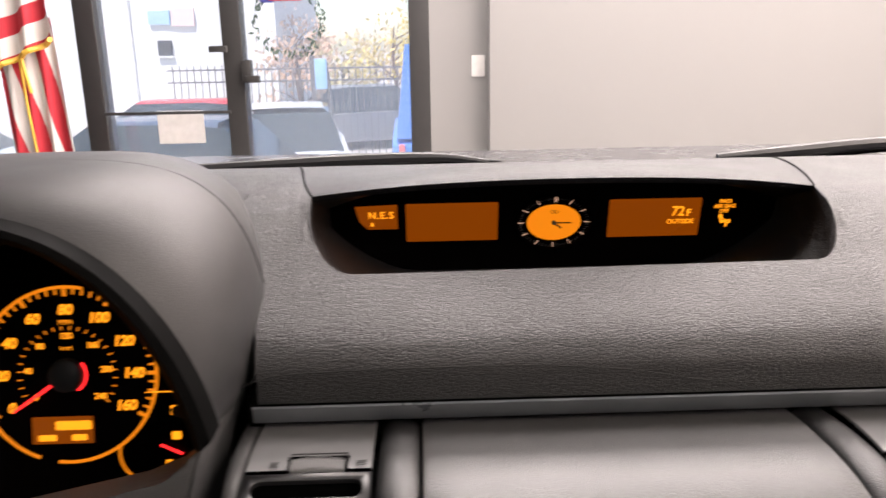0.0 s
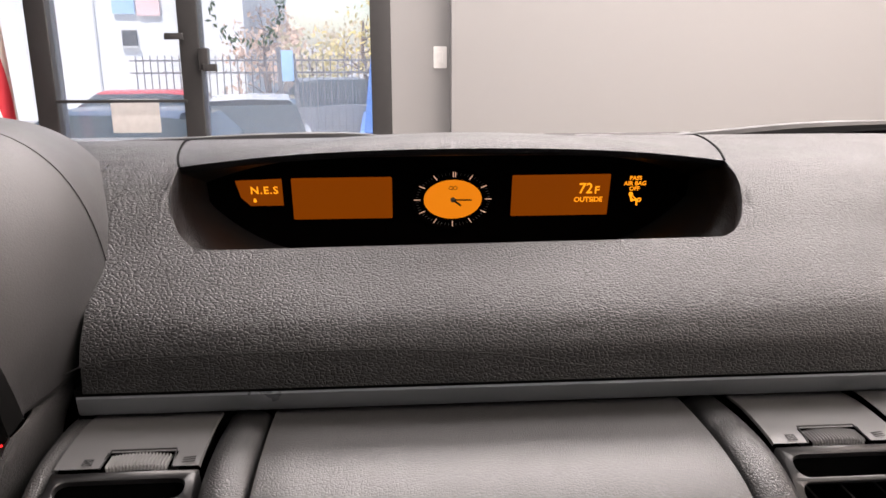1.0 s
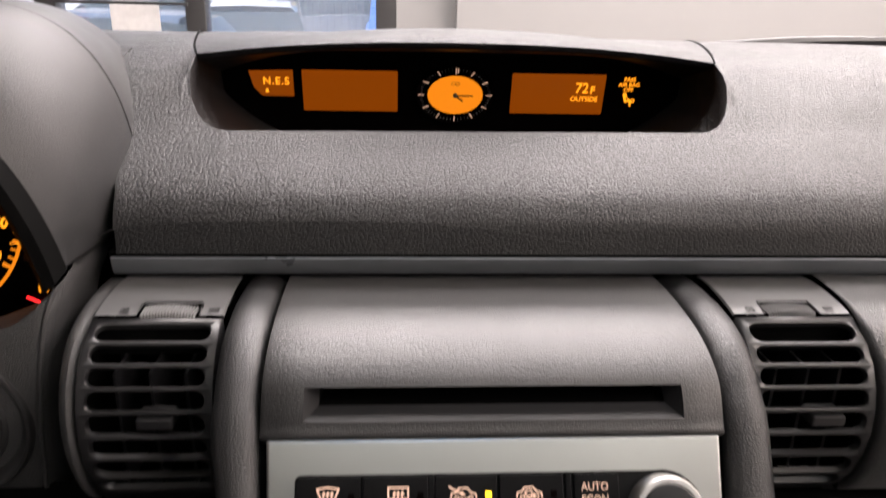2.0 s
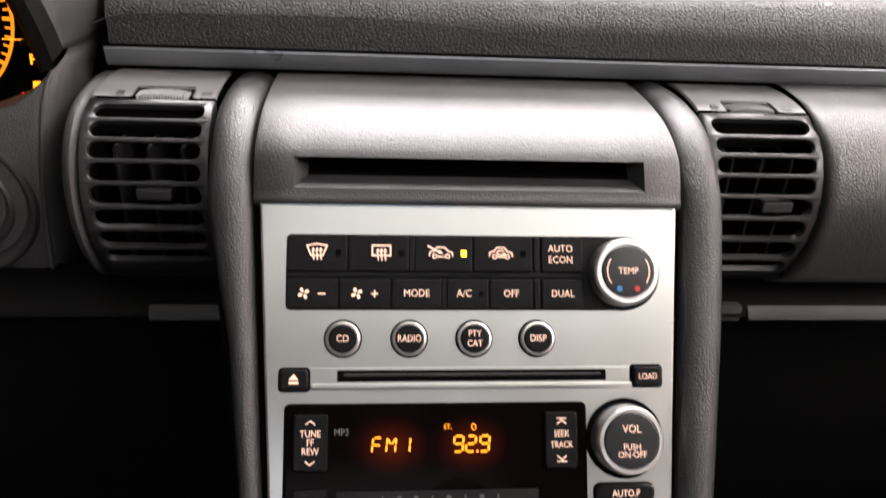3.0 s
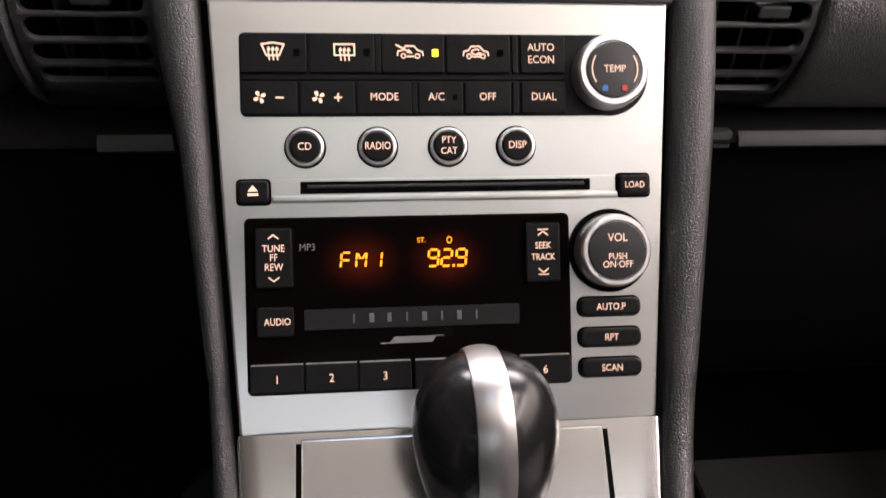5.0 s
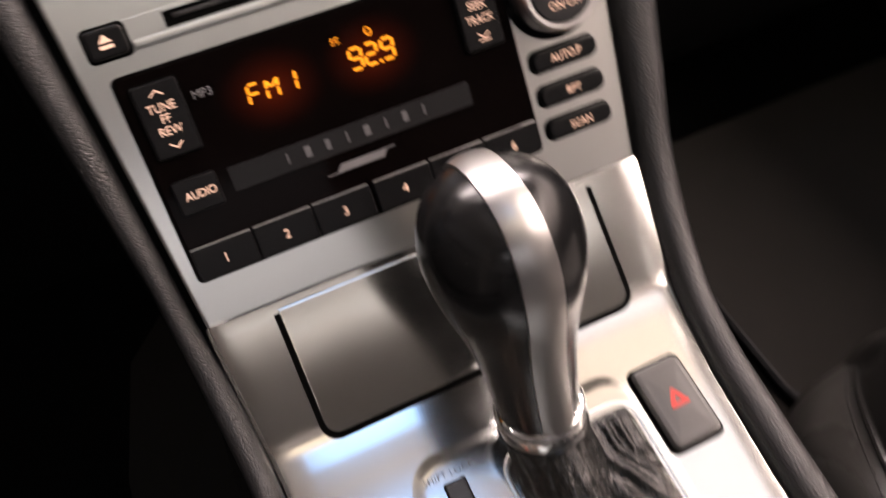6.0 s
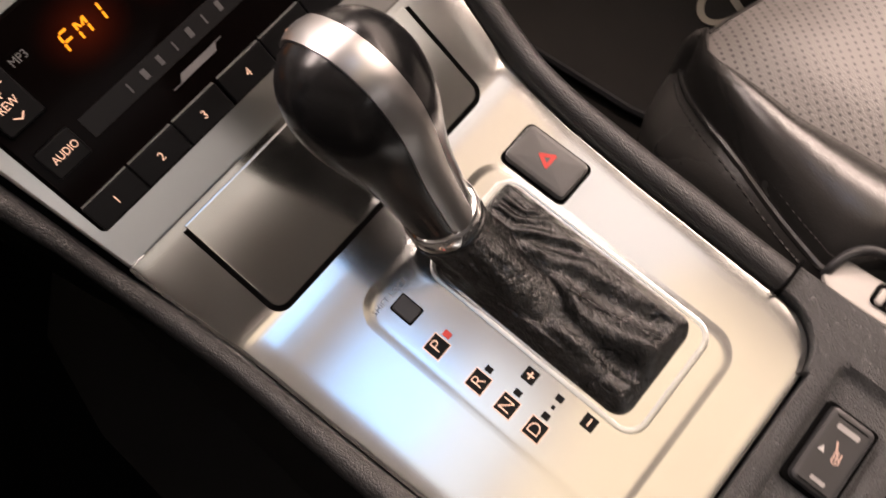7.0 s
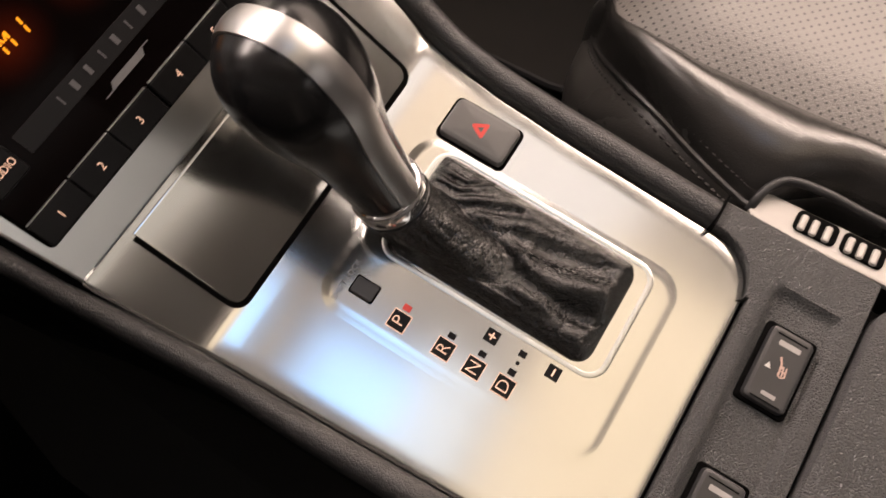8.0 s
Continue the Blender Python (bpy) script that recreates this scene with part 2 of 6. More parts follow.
CHROME = material("chrome", (0.8, 0.8, 0.8), 0.08, 1.0)
LEGEND = glowing("backlit_legend", (1.0, 0.56, 0.36), 0.44, (0.5, 0.4, 0.34))
AMBER = glowing("amber_digits", (1.0, 0.31, 0.008), 1.0)
AMBER_SOFT = glowing("amber_screen", (1.0, 0.19, 0.0), 0.125, (0.03, 0.012, 0.002), 0.25)
AMBER_DIAL = glowing("amber_dial", (1.0, 0.27, 0.005), 0.52, (0.1, 0.04, 0.01), 0.4)
AMBER_DEEP = glowing("amber_halo", (1.0, 0.10, 0.02), 0.0, (0.0028, 0.0018, 0.0017), 0.10)
shader(AMBER_DEEP).inputs["Specular IOR Level"].default_value = 0.015
halo = []
for hx in (-0.021, 0.0155):
    mv = AMBER_DEEP.node_tree.nodes.new("ShaderNodeMapping")
    mv.inputs["Location"].default_value = (-hx / 0.021, 0.0, 0.0)
    mv.inputs["Scale"].default_value = (1 / 0.021, 1 / 0.016, 1 / 0.016)
    link(AMBER_DEEP, coords(AMBER_DEEP), mv.inputs["Vector"])
    gr = AMBER_DEEP.node_tree.nodes.new("ShaderNodeTexGradient")
    gr.gradient_type = "QUADRATIC_SPHERE"
    link(AMBER_DEEP, mv.outputs["Vector"], gr.inputs["Vector"])
    halo.append(gr.outputs["Fac"])
both = node(AMBER_DEEP, "ShaderNodeMath")
both.operation = "MAXIMUM"
link(AMBER_DEEP, halo[0], both.inputs[0])
link(AMBER_DEEP, halo[1], both.inputs[1])
link(AMBER_DEEP, ramp(AMBER_DEEP, both.outputs[0], 0.0, 1.0, 0.0, 0.035), shader(AMBER_DEEP).inputs["Emission Strength"])
LED = glowing("led_yellow", (1.0, 0.56, 0.015), 2.4)
RED_GLOW = glowing("red_needle", (1.0, 0.02, 0.02), 1.6)
RED = material("red_print", (0.62, 0.05, 0.04), 0.5)
BLUE = material("blue_print", (0.03, 0.20, 0.55), 0.5)
GREY_PRINT = material("grey_print", (0.16, 0.16, 0.165), 0.45)
PALE = plain("pale_plastic", (0.55, 0.54, 0.52), 0.45)
LENS = material("knob_insert", (0.010, 0.010, 0.011), 0.30)
BARGREY = plain("bar_grey", (0.009, 0.009, 0.010), 0.45, 700.0, 0.03, spec=0.2)
DIM_PRINT = material("dim_print", (0.11, 0.11, 0.115), 0.45)
# vent plastic painted lighter, for the light falling on its top
CAP = sheened(plain("lit_vent_cap", (0.060, 0.060, 0.061), 0.42, 600.0, 0.05, spec=1.0), 0.16)
BAND = brushed("band_metal", (0.42, 0.415, 0.405), 0.36)


# ---- dashboard ----
TILT = 0.7167
LEN = math.hypot(1, TILT)
# frame of the control panel: x across, y up the panel, z out of it, from the middle of its top edge
PANEL = Matrix(((1, 0, 0, 0), (0, TILT / LEN, -1 / LEN, 0.2594), (0, 1 / LEN, TILT / LEN, 0.8288), (0, 0, 0, 1)))
# frame of the console top
SLOPE = 0.13
CLEN = math.hypot(1, SLOPE)
DECK = Matrix(((1, 0, 0, 0), (0, 1 / CLEN, -SLOPE / CLEN, 0), (0, SLOPE / CLEN, 1 / CLEN, 0.6324), (0, 0, 0, 1)))


def on_panel(u, v, h=0.0, turn=0.0):
    """A pose on the control panel: millimetres across and down from its top edge, metres out."""
    return PANEL @ pose(u / 1000, -v / 1000, h, 0, 0, turn)


def on_deck(x, y, h=0.0, turn=0.0):
    return DECK @ pose(x / 1000, y / 1000 * CLEN, h, 0, 0, turn)


dash = thing("dashboard", (0, 0.45, 0.75), "black soft-touch dashboard with leather-grain padding and a grey metal strip", "dashboard")

PROFILE = [(0.364, 0.8735), (0.3645, 0.881), (0.3685, 0.891), (0.377, 0.9005), (0.392, 0.9095), (0.415, 0.919), (0.44, 0.929), (0.47, 0.9435), (0.50, 0.9555), (0.53, 0.9610), (0.58, 0.9642), (0.62, 0.9632), (0.65, 0.9598), (0.75, 0.945), (0.84, 0.928)]
PROFILE = [(p.x, p.y) for p in smooth_line([(y, z, 0) for y, z in PROFILE], 8)]


def dash_z(x, y):
    hump = 0.0205 * max(0.0, 1 - (x / 0.182) ** 2) * math.exp(-((y - 0.495) / 0.075) ** 2) if y > 0.470 else 0.0
    fall = 0.02 * max(0.0, abs(x) - 0.3) ** 2 / 0.16
    return lerp_table(PROFILE, y) + hump - fall


def lower_lip(x):
    a = abs(x)
    if a > 0.178:
        return None
    edge = min(1.0, max(0.0, (a - 0.143) / 0.035))
    return 0.433 + 0.078 * (1 - math.sqrt(max(0.0, 1 - edge * edge))) + 0.002 * (x / 0.17)


def upper_lip(x):
    return 0.489 + 0.022 * (abs(x) / 0.178) ** 2


xs = sorted(set([-0.192] + [round(-0.19 + 0.005 * i, 4) for i in range(79)] + [-0.178, 0.178, -0.1765, 0.1765, -0.174, 0.174, -0.171, 0.171] + [round(0.22 + 0.02 * i, 4) for i in range(29)]))
bm = bmesh.new()
rows = []
for x in xs:
    lip = lower_lip(x)
    lo, hi = (lip, upper_lip(x)) if lip is not None else (0.511, 0.511)
    ys = [0.364, 0.366, 0.369, 0.373] + [0.373 + (lo - 0.008 - 0.373) * k / 18 for k in range(1, 19)] + [lo - 0.004, lo]
    top = [hi, hi + 0.003, hi + 0.008] + [hi + 0.008 + (0.84 - hi - 0.008) * k / 22 for k in range(1, 23)]
    rows.append([Vector((x, y, dash_z(x, y))) for y in ys] + [None] + [Vector((x, y, dash_z(x, y))) for y in top])
vs = [[None if p is None else bm.verts.new(p) for p in row] for row in rows]
for a, b in zip(vs, vs[1:]):
    for i in range(len(a) - 1):
        q = (a[i], b[i], b[i + 1], a[i + 1])
        if None not in q:
            bm.faces.new(q)
gap = vs[0].index(None)
for a, b, xa, xb in zip(vs, vs[1:], xs, xs[1:]):
    if abs(xa) >= 0.178 and abs(xb) >= 0.178:
        bm.faces.new((a[gap - 1], b[gap - 1], b[gap + 1], a[gap + 1]))
bmesh.ops.remove_doubles(bm, verts=bm.verts, dist=0.00005)
part("upper_pad", bm, PAD, dash, "grained black upper dash pad", 50)
bm = bmesh.new()
loft(bm, [[(x, y, dash_z(x, y)) for y in (0.53, 0.58, 0.65, 0.75, 0.84)] for x in (-0.62, -0.4, -0.3, -0.225)], False, False, False)
loft(bm, [[(x, y, dash_z(x, y)) for y in (0.455, 0.48, 0.505, 0.53)] for x in (-0.29, -0.26, -0.24, -0.225)], False, False, False)
loft(bm, [[(x, y, dash_z(x, y)) for y in (0.435, 0.46, 0.49, 0.53, 0.58, 0.65, 0.75, 0.84)] for x in (-0.225, -0.21, -0.205)], False, False, False)
flare = [(0.364, -0.1925), (0.38, -0.1943), (0.395, -0.1972), (0.41, -0.2008), (0.425, -0.204), (0.45, -0.206)]
loft(bm, [[(-0.1915 + (lerp_table(flare, y) + 0.1915) * k, y, dash_z(-0.19, y)) for y in [0.366 + 0.004 * i for i in range(23)] + [0.46, 0.49, 0.53, 0.58, 0.65, 0.75, 0.84]] for k in (1.0, 0.5, 0.0)], False, False, False)
part("driver_top", bm, PAD, dash, "grained dash top behind the instruments", 50)

# the mouth of the display: rounded lip, then dark walls back to the panel
mouth = [x for x in xs if abs(x) <= 0.178]


def mouth_ring(k):
    """k 0: at the skin; 1: at the back."""
    low, high = [], []
    for x in mouth:
        lo, hi = lower_lip(x), upper_lip(x)
        pl, ph = Vector((x, lo, dash_z(x, lo))), Vector((x, hi, dash_z(x, hi)))
        bx = x * 0.955
        side = abs(x) / 0.178
        bl = Vector((bx, 0.562, 0.889 + 0.036 * max(0, (side - 0.6) / 0.4) ** 2))
        bh = Vector((bx, 0.562, 0.957 - 0.018 * max(0, (side - 0.5) / 0.5) ** 2))
        if k <= 0.25:
            drop = (k / 0.25)
            low.append(pl + Vector((0, 0.0075 * drop, -0.012 * drop * drop - 0.002 * drop)))
            high.append(ph + Vector((0, 0.004 * drop, -0.0045 * drop)))
        else:
            t = (k - 0.25) / 0.75
            low.append((pl + Vector((0, 0.0075, -0.014))).lerp(bl, t))
            high.append((ph + Vector((0, 0.004, -0.0045))).lerp(bh, t))
    return low + list(reversed(high))


part("display_lip", loft(bmesh.new(), [mouth_ring(k) for k in (0, 0.08, 0.16, 0.25, 0.38, 0.5)], False, False), PAD, dash, "rolled grained edge round the display", 50)
part("display_recess", loft(bmesh.new(), [mouth_ring(k) for k in (0.5, 0.75, 1)], False, False), DARK, dash, "smooth black walls of the display recess", 50)

# seams that part the brow from the pad
for s in (-1, 1):
    pts = smooth_line([(s * 0.178, 0.512, 0), (s * 0.187, 0.545, 0), (s * 0.197, 0.60, 0), (s * 0.215, 0.70, 0)], 8)
    part("seam", tube(bmesh.new(), [(p.x, p.y, dash_z(p.x, p.y) + 0.0001) for p in pts], 0.0009, 5), VOID, dash, "thin dark seam in the dash top")
# the crease across the foot of the pad
pts = smooth_line([(-0.20, 0.3652, 0), (-0.17, 0.3675, 0), (-0.06, 0.3682, 0), (0.0, 0.3668, 0), (0.04, 0.3648, 0), (0.06, 0.3642, 0)], 10)
part("seam", tube(bmesh.new(), [(p.x, p.y - 0.0003, dash_z(p.x, p.y) + 0.00005) for p in pts], 0.00028, 5), DARK, dash)

# long strip of grey metal
bm = bmesh.new()
sec = [(0.3670, 0.8722), (0.3648, 0.8718), (0.3642, 0.8706), (0.3656, 0.8626), (0.3672, 0.8608), (0.384, 0.8590)]
loft(bm, [[(x, y, z) for y, z in sec] for x in (-0.1955, -0.1945, -0.19, 0.0, 0.2, 0.62)], False, False, False)
part("trim_strip", bm, SILVER_DARK, dash, "graphite metal trim strip")
part("pad_gap", box(-0.196, 0.62, 0.3645, 0.372, 0.8718, 0.8745), VOID, dash)
part("shadow_gap", box(-0.20, 0.62, 0.3745, 0.40, 0.850, 0.8735), VOID, dash)

# barrel-shaped lower row: profile shared by the pads and the vents
BARREL = [(0.3745, 0.8568), (0.360, 0.8585), (0.343, 0.8588), (0.3265, 0.8575), (0.312, 0.8535), (0.301, 0.8465), (0.2935, 0.8375), (0.2885, 0.8265), (0.2862, 0.814), (0.2868, 0.801), (0.290, 0.788), (0.296, 0.775), (0.305, 0.763), (0.318, 0.753)]


def barrel(off=0.0, n=4):
    """The barrel's line in y and z, moved out by off."""
    pts = smooth_line([(0, y, z) for y, z in BARREL], n)
    out = []
    for i, p in enumerate(pts):
        d = pts[min(i + 1, len(pts) - 1)] - pts[max(i - 1, 0)]
        out.append(p + Vector((0, d.z, -d.y)).normalized() * -off)
    return [(p.y, p.z) for p in out]


bm = bmesh.new()
line = barrel(-0.002, 4) + [(0.335, 0.744), (0.36, 0.74)]
loft(bm, [[(x, y + dy, z) for y, z in line] for x, dy in ((0.1930, 0.010), (0.1936, 0.0026), (0.1955, 0.0004), (0.200, 0.0), (0.40, 0.0), (0.62, 0.0))], False, False, False)
part("passenger_pad", bm, sheened(grained("passenger_leather", (0.017, 0.017, 0.0175), 0.36, 0.0016, 0.38, 0.10, spec=1.0), 0.16), dash, "grained black pad on the passenger side", 60)

# centre pad over the control panel, with its slot
CENTRE = [(0.3745, 0.8568), (0.355, 0.8584), (0.335, 0.8592), (0.315, 0.8588), (0.300, 0.8573), (0.288, 0.8545), (0.2795, 0.8513), (0.2725, 0.8470), (0.2663, 0.8393), (0.2625, 0.8330), (0.2600, 0.8287), (0.268, 0.8215)]
cl = smooth_line([(0, y, z) for y, z in CENTRE], 3)
cl = [(p.y, p.z) for p in cl]
cut0 = min(range(len(cl)), key=lambda i: abs(cl[i][1] - 0.8470))
cut1 = min(range(len(cl)), key=lambda i: abs(cl[i][1] - 0.8352) if cl[i][0] < 0.27 else 9)
bm = bmesh.new()
cx = [-0.1035, -0.103, -0.101, -0.0845, -0.06, -0.03, 0.0, 0.03, 0.06, 0.0845, 0.101, 0.103, 0.1035]
vs = [[bm.verts.new((x, y + (0.006 if i in (0, 12) else 0.0012 if i in (1, 11) else 0), z - (0.003 if i in (0, 12) else 0.0006 if i in (1, 11) else 0))) for y, z in cl] for i, x in enumerate(cx)]
for i in range(len(cx) - 1):
    for j in range(len(cl) - 1):
        if 3 <= i <= 8 and cut0 <= j < cut1:
            continue
        bm.faces.new((vs[i][j], vs[i + 1][j], vs[i + 1][j + 1], vs[i][j + 1]))
part("centre_pad", bm, sheened(grained("centre_leather", (0.022, 0.022, 0.0225), 0.41, 0.0015, 0.22, 0.10, spec=0.72), 0.16), dash, "grained black centre pad with a shallow slot", 50)
(ya, za), (yb, zb) = cl[cut0], cl[cut1]


def slot_ring(w, dy0, dz0, dy1, dz1):
    return [(-w, ya + dy0, za + dz0), (w, ya + dy0, za + dz0), (w, yb + dy1, zb + dz1), (-w, yb + dy1, zb + dz1)]


lip = [slot_ring(0.0845, 0, 0, 0, 0), slot_ring(0.0838, 0.0008, -0.0006, 0.0012, 0.0004), slot_ring(0.0785, 0.0150, -0.0004, 0.0100, 0.0022)]
part("slot", loft(bmesh.new(), lip, False, False), DARK, dash, "shallow slot with sloping sides", 30)
# shade of the slot's depth is put into a near-black well
part("slot_well", loft(bmesh.new(), [lip[-1], slot_ring(0.0765, 0.050, -0.002, 0.050, 0.0005)], False, True), VOID, dash, "slot depth painted as shade", 30)

# bed behind the barrel row and the panel, painted near-black as shade
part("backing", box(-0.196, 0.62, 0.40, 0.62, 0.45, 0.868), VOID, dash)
# glovebox side and knee side below the barrel row, footwell shade put into their colour
for s, x0, x1, gapx in ((1, 0.112, 0.62, 0.176), (-1, -0.62, -0.112, -0.176)):
    bm = bmesh.new()
    sec = [(0.335, 0.751), (0.312, 0.7475), (0.301, 0.7425), (0.2985, 0.738), (0.302, 0.7345), (0.309, 0.7325), (0.313, 0.722), (0.322, 0.66), (0.345, 0.56), (0.39, 0.47)]
    loft(bm, [[(x, y, z) for y, z in sec] for x in (x0, x1)], False, False, False)
    part("glovebox" if s > 0 else "knee_panel", bm, SHADED, dash, "lower dash panel, shade painted in", 40)
    a, b = (gapx, 0.62) if s > 0 else (-0.172, -0.112)
    bm = bmesh.new()
    loft(bm, [[(x, y - 0.0012, z) for y, z in ((0.3030, 0.7440), (0.2995, 0.7410), (0.2980, 0.737), (0.3010, 0.7342), (0.306, 0.7330))] for x in (a, b)], False, False, False)
    part("ledge_trim", bm, LEDGE_DARK, dash, "narrow grey ledge strip", 40)
part("ledge_trim", box(0.112, 0.173, 0.2995, 0.31, 0.7345, 0.7445, 0.002), LEDGE_DARK, dash)

# ---- air vents ----
VENT_LINE = barrel(0.0, 6)


def arc_table(line):
    """Arc lengths along a line of (y, z) points."""
    out = [0.0]
    for (ya, za), (yb, zb) in zip(line, line[1:]):
        out.append(out[-1] + math.hypot(yb - ya, zb - za))
    return out


GRILLE = [p for p in VENT_LINE if p[0] <= 0.3225 and p[1] > 0.765]
GRILLE_S = arc_table(GRILLE)


def grille_point(x, s, depth):
    """A point on the vent's face at arc length s below the cap, sunk by depth."""
    y = lerp_table(list(zip(GRILLE_S, [p[0] for p in GRILLE])), s)
    z = lerp_table(list(zip(GRILLE_S, [p[1] for p in GRILLE])), s)
    out = Vector((0, y - 0.333, z - 0.812)).normalized()
    return Vector((x, y, z)) - out * depth


def air_vent(s):
    x0, x1 = s * 0.1288, s * 0.1915
    xa, xb = min(x0, x1), max(x0, x1)
    v = thing("air_vent", ((xa + xb) / 2, 0.33, 0.76), "black barrel air vent with horizontal slats and a ribbed thumbwheel", "air vent", "dash vents")
    # top cap with the pocket of the wheel
    cap = [(y, z) for y, z in VENT_LINE if y >= 0.3228]
    bm = bmesh.new()
    wx0, wx1 = (-0.1715, -0.1405) if s < 0 else (0.1455, 0.1750)
    colx = [xa, xa + 0.0006, wx0, wx1, xb - 0.0006, xb]
    vs = [[bm.verts.new((x, y, z - (0.0012 if i in (0, 5) else 0))) for y, z in cap] for i, x in enumerate(colx)]
    for i in range(5):
        for j in range(len(cap) - 1):
            if i == 2 and cap[j][0] < 0.3365:
                continue
            bm.faces.new((vs[i][j], vs[i + 1][j], vs[i + 1][j + 1], vs[i][j + 1]))
    part("cap", bm, CAP, v, "smooth top of the vent", 40)
    part("pocket", box(wx0 - 0.001, wx1 + 0.001, 0.3215, 0.34, 0.842, 0.8530), VOID, v)
    part("pocket_rim", tube(bmesh.new(), [(wx0, 0.3235, 0.8572), (wx0 + 0.0012, 0.3362, 0.8586), (wx1 - 0.0012, 0.3362, 0.8586), (wx1, 0.3235, 0.8572)], 0.0005, 6), VENT, v)
    # ribbed wheel, turning from side to side
    wc, half = (wx0 + wx1) / 2, (wx1 - wx0) / 2 - 0.0020
    rad, n = 0.070, 72
    span = math.asin(half / rad)
    rings = []
    for y, d in ((0.3236, -0.0030), (0.3240, -0.0004), (0.3250, 0.0), (0.3330, 0.0), (0.3342, -0.0004), (0.3348, -0.0030)):
        row = []
        for i in range(n + 1):
            a = -span + 2 * span * i / n
            r = rad + d - (0.0016 if i % 4 > 1 and d > -0.001 else 0.0)
            row.append(Vector((wc + r * math.sin(a), y, 0.8588 - rad + r * math.cos(a))))
        rings.append(row)
    bm = bmesh.new()
    loft(bm, rings, False, False, False)
    part("thumbwheel", bm, LEDGE, v, "ribbed grey thumbwheel", 15)
    # marks beside the wheel
    mm = Matrix.Translation((wx0 - 0.0062, 0.3275, 0.8580)) @ pose(0, 0, 0, 6, 0, 0)
    bm = ring_shape(0.0030, 0.0030, 0.0005, mm, 4, 45, 405)
    bar(0.0050, 0.0005, mm, turn=45, bm=bm)
    bar(0.0050, 0.0005, mm, turn=-45, bm=bm)
    part("closed_mark", bm, DARK, v)
    mm = Matrix.Translation((wx1 + 0.0062, 0.3275, 0.8580)) @ pose(0, 0, 0, 6, 0, 0)
    bm = bmesh.new()
    for k in (-1, 0, 1):
        bar(0.0055, 0.0005, mm, 0, k * 0.0016, 8, bm)
    part("open_mark", bm, DARK, v)
    # face with eight round-ended slots, each band a ring from its edge to its slot
    xm, width = (xa + xb) / 2, xb - xa
    mid = [GRILLE_S[min(range(len(GRILLE)), key=lambda i: abs(GRILLE[i][1] - z))] for z in ((0.8535, 0.8476, 0.8397, 0.8300, 0.8184, 0.8055, 0.7932, 0.7790) if s < 0 else (0.8523, 0.8464, 0.8380, 0.8275, 0.8157, 0.8028, 0.7890, 0.7735))]
    edges = [0.0] + [(a + b) / 2 for a, b in zip(mid, mid[1:])] + [GRILLE_S[-1]]
    bm = bmesh.new()
    for k, c in enumerate(mid):
        top, low = edges[k] + (0.0042 if k == 0 else 0.0011), (edges[k + 1] - 0.0011 if k < 7 else c + 0.0042)
        outer, rim = outline(1, 1, 0, 5), outline(width - 0.0085, low - top, (low - top) * 0.46, 5)
        ring0 = [(xm + x * (width - 0.001), (edges[k] + edges[k + 1]) / 2 - y * (edges[k + 1] - edges[k])) for x, y in outer]
        ring1 = [(xm + x, (top + low) / 2 - y) for x, y in rim]
        rings = [[grille_point(x, q, 0.0) for x, q in ring0], [grille_point(xm + (x - xm) * 1.008, q + (0.0005 if q > (top + low) / 2 else -0.0005), 0.0) for x, q in ring1], [grille_point(x, q, 0.0004) for x, q in ring1], [grille_point(x, q, 0.0034) for x, q in ring1]]
        loft(bm, rings, False, False)
    for x, d in ((xa, -1), (xb, 1)):
        rows = [[grille_point(x - d * 0.0005 + d * o, q, h) for q in [GRILLE_S[-1] * i / 24 for i in range(25)]] for o, h in ((0.0, 0.0), (0.0005, 0.0006), (0.0005, 0.022))]
        loft(bm, rows, False, False, False)
    bmesh.ops.remove_doubles(bm, verts=bm.verts, dist=0.00002)
    part("grille", bm, VENT, v, "satin black face with round-ended slots", 40)
    # lower blank
    bm = bmesh.new()
    low = [(y - 0.0004, z) for y, z in VENT_LINE if z < 0.768 and y < 0.33]
    loft(bm, [[(x, y, z) for y, z in low] for x in (xa, xb)], False, False, False)
    part("foot", bm, DARK, v)
    # inside: well painted near-black as shade, with upright vanes darkened too
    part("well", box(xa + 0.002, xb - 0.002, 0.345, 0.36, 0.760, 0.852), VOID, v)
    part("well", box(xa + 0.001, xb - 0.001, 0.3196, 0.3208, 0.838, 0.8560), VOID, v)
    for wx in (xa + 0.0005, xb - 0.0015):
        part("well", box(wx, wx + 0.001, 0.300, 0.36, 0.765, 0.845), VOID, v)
    for k in range(3):
        x = xa + 0.0145 + k * 0.0165
        part("vane", box(x, x + 0.0014, 0.300, 0.345, 0.775, 0.838), BARGREY, v)
    # little grip
    gx, gz = ((-0.156, 0.8190) if s < 0 else (0.168, 0.8165))
    part("grip", slab(0.017, 0.0062, 0.0015, 0.012, 0.0012, Matrix.Translation((gx, 0.298, gz)) @ pose(0, 0, 0, 90, 0, 0)), VENT, v, "small sliding grip")
    # raised ring on the outer side
    if s < 0:
        bm = bmesh.new()
        ring = [(y - 0.0015, z) for y, z in barrel(0.001, 4)]
        loft(bm, [[(x, y + d, z - d * 0.3) for y, z in ring] for x, d in ((-0.2035, 0.016), (-0.2015, 0.007), (-0.1985, 0.002), (-0.1955, 0.0005), (-0.1935, 0.003), (-0.1930, 0.012))], False, False, False)
        part("outer_ring", bm, CONSOLE, v, "grained ring round the vent's end", 60)
    return v


for s in (-1, 1):
    air_vent(s)

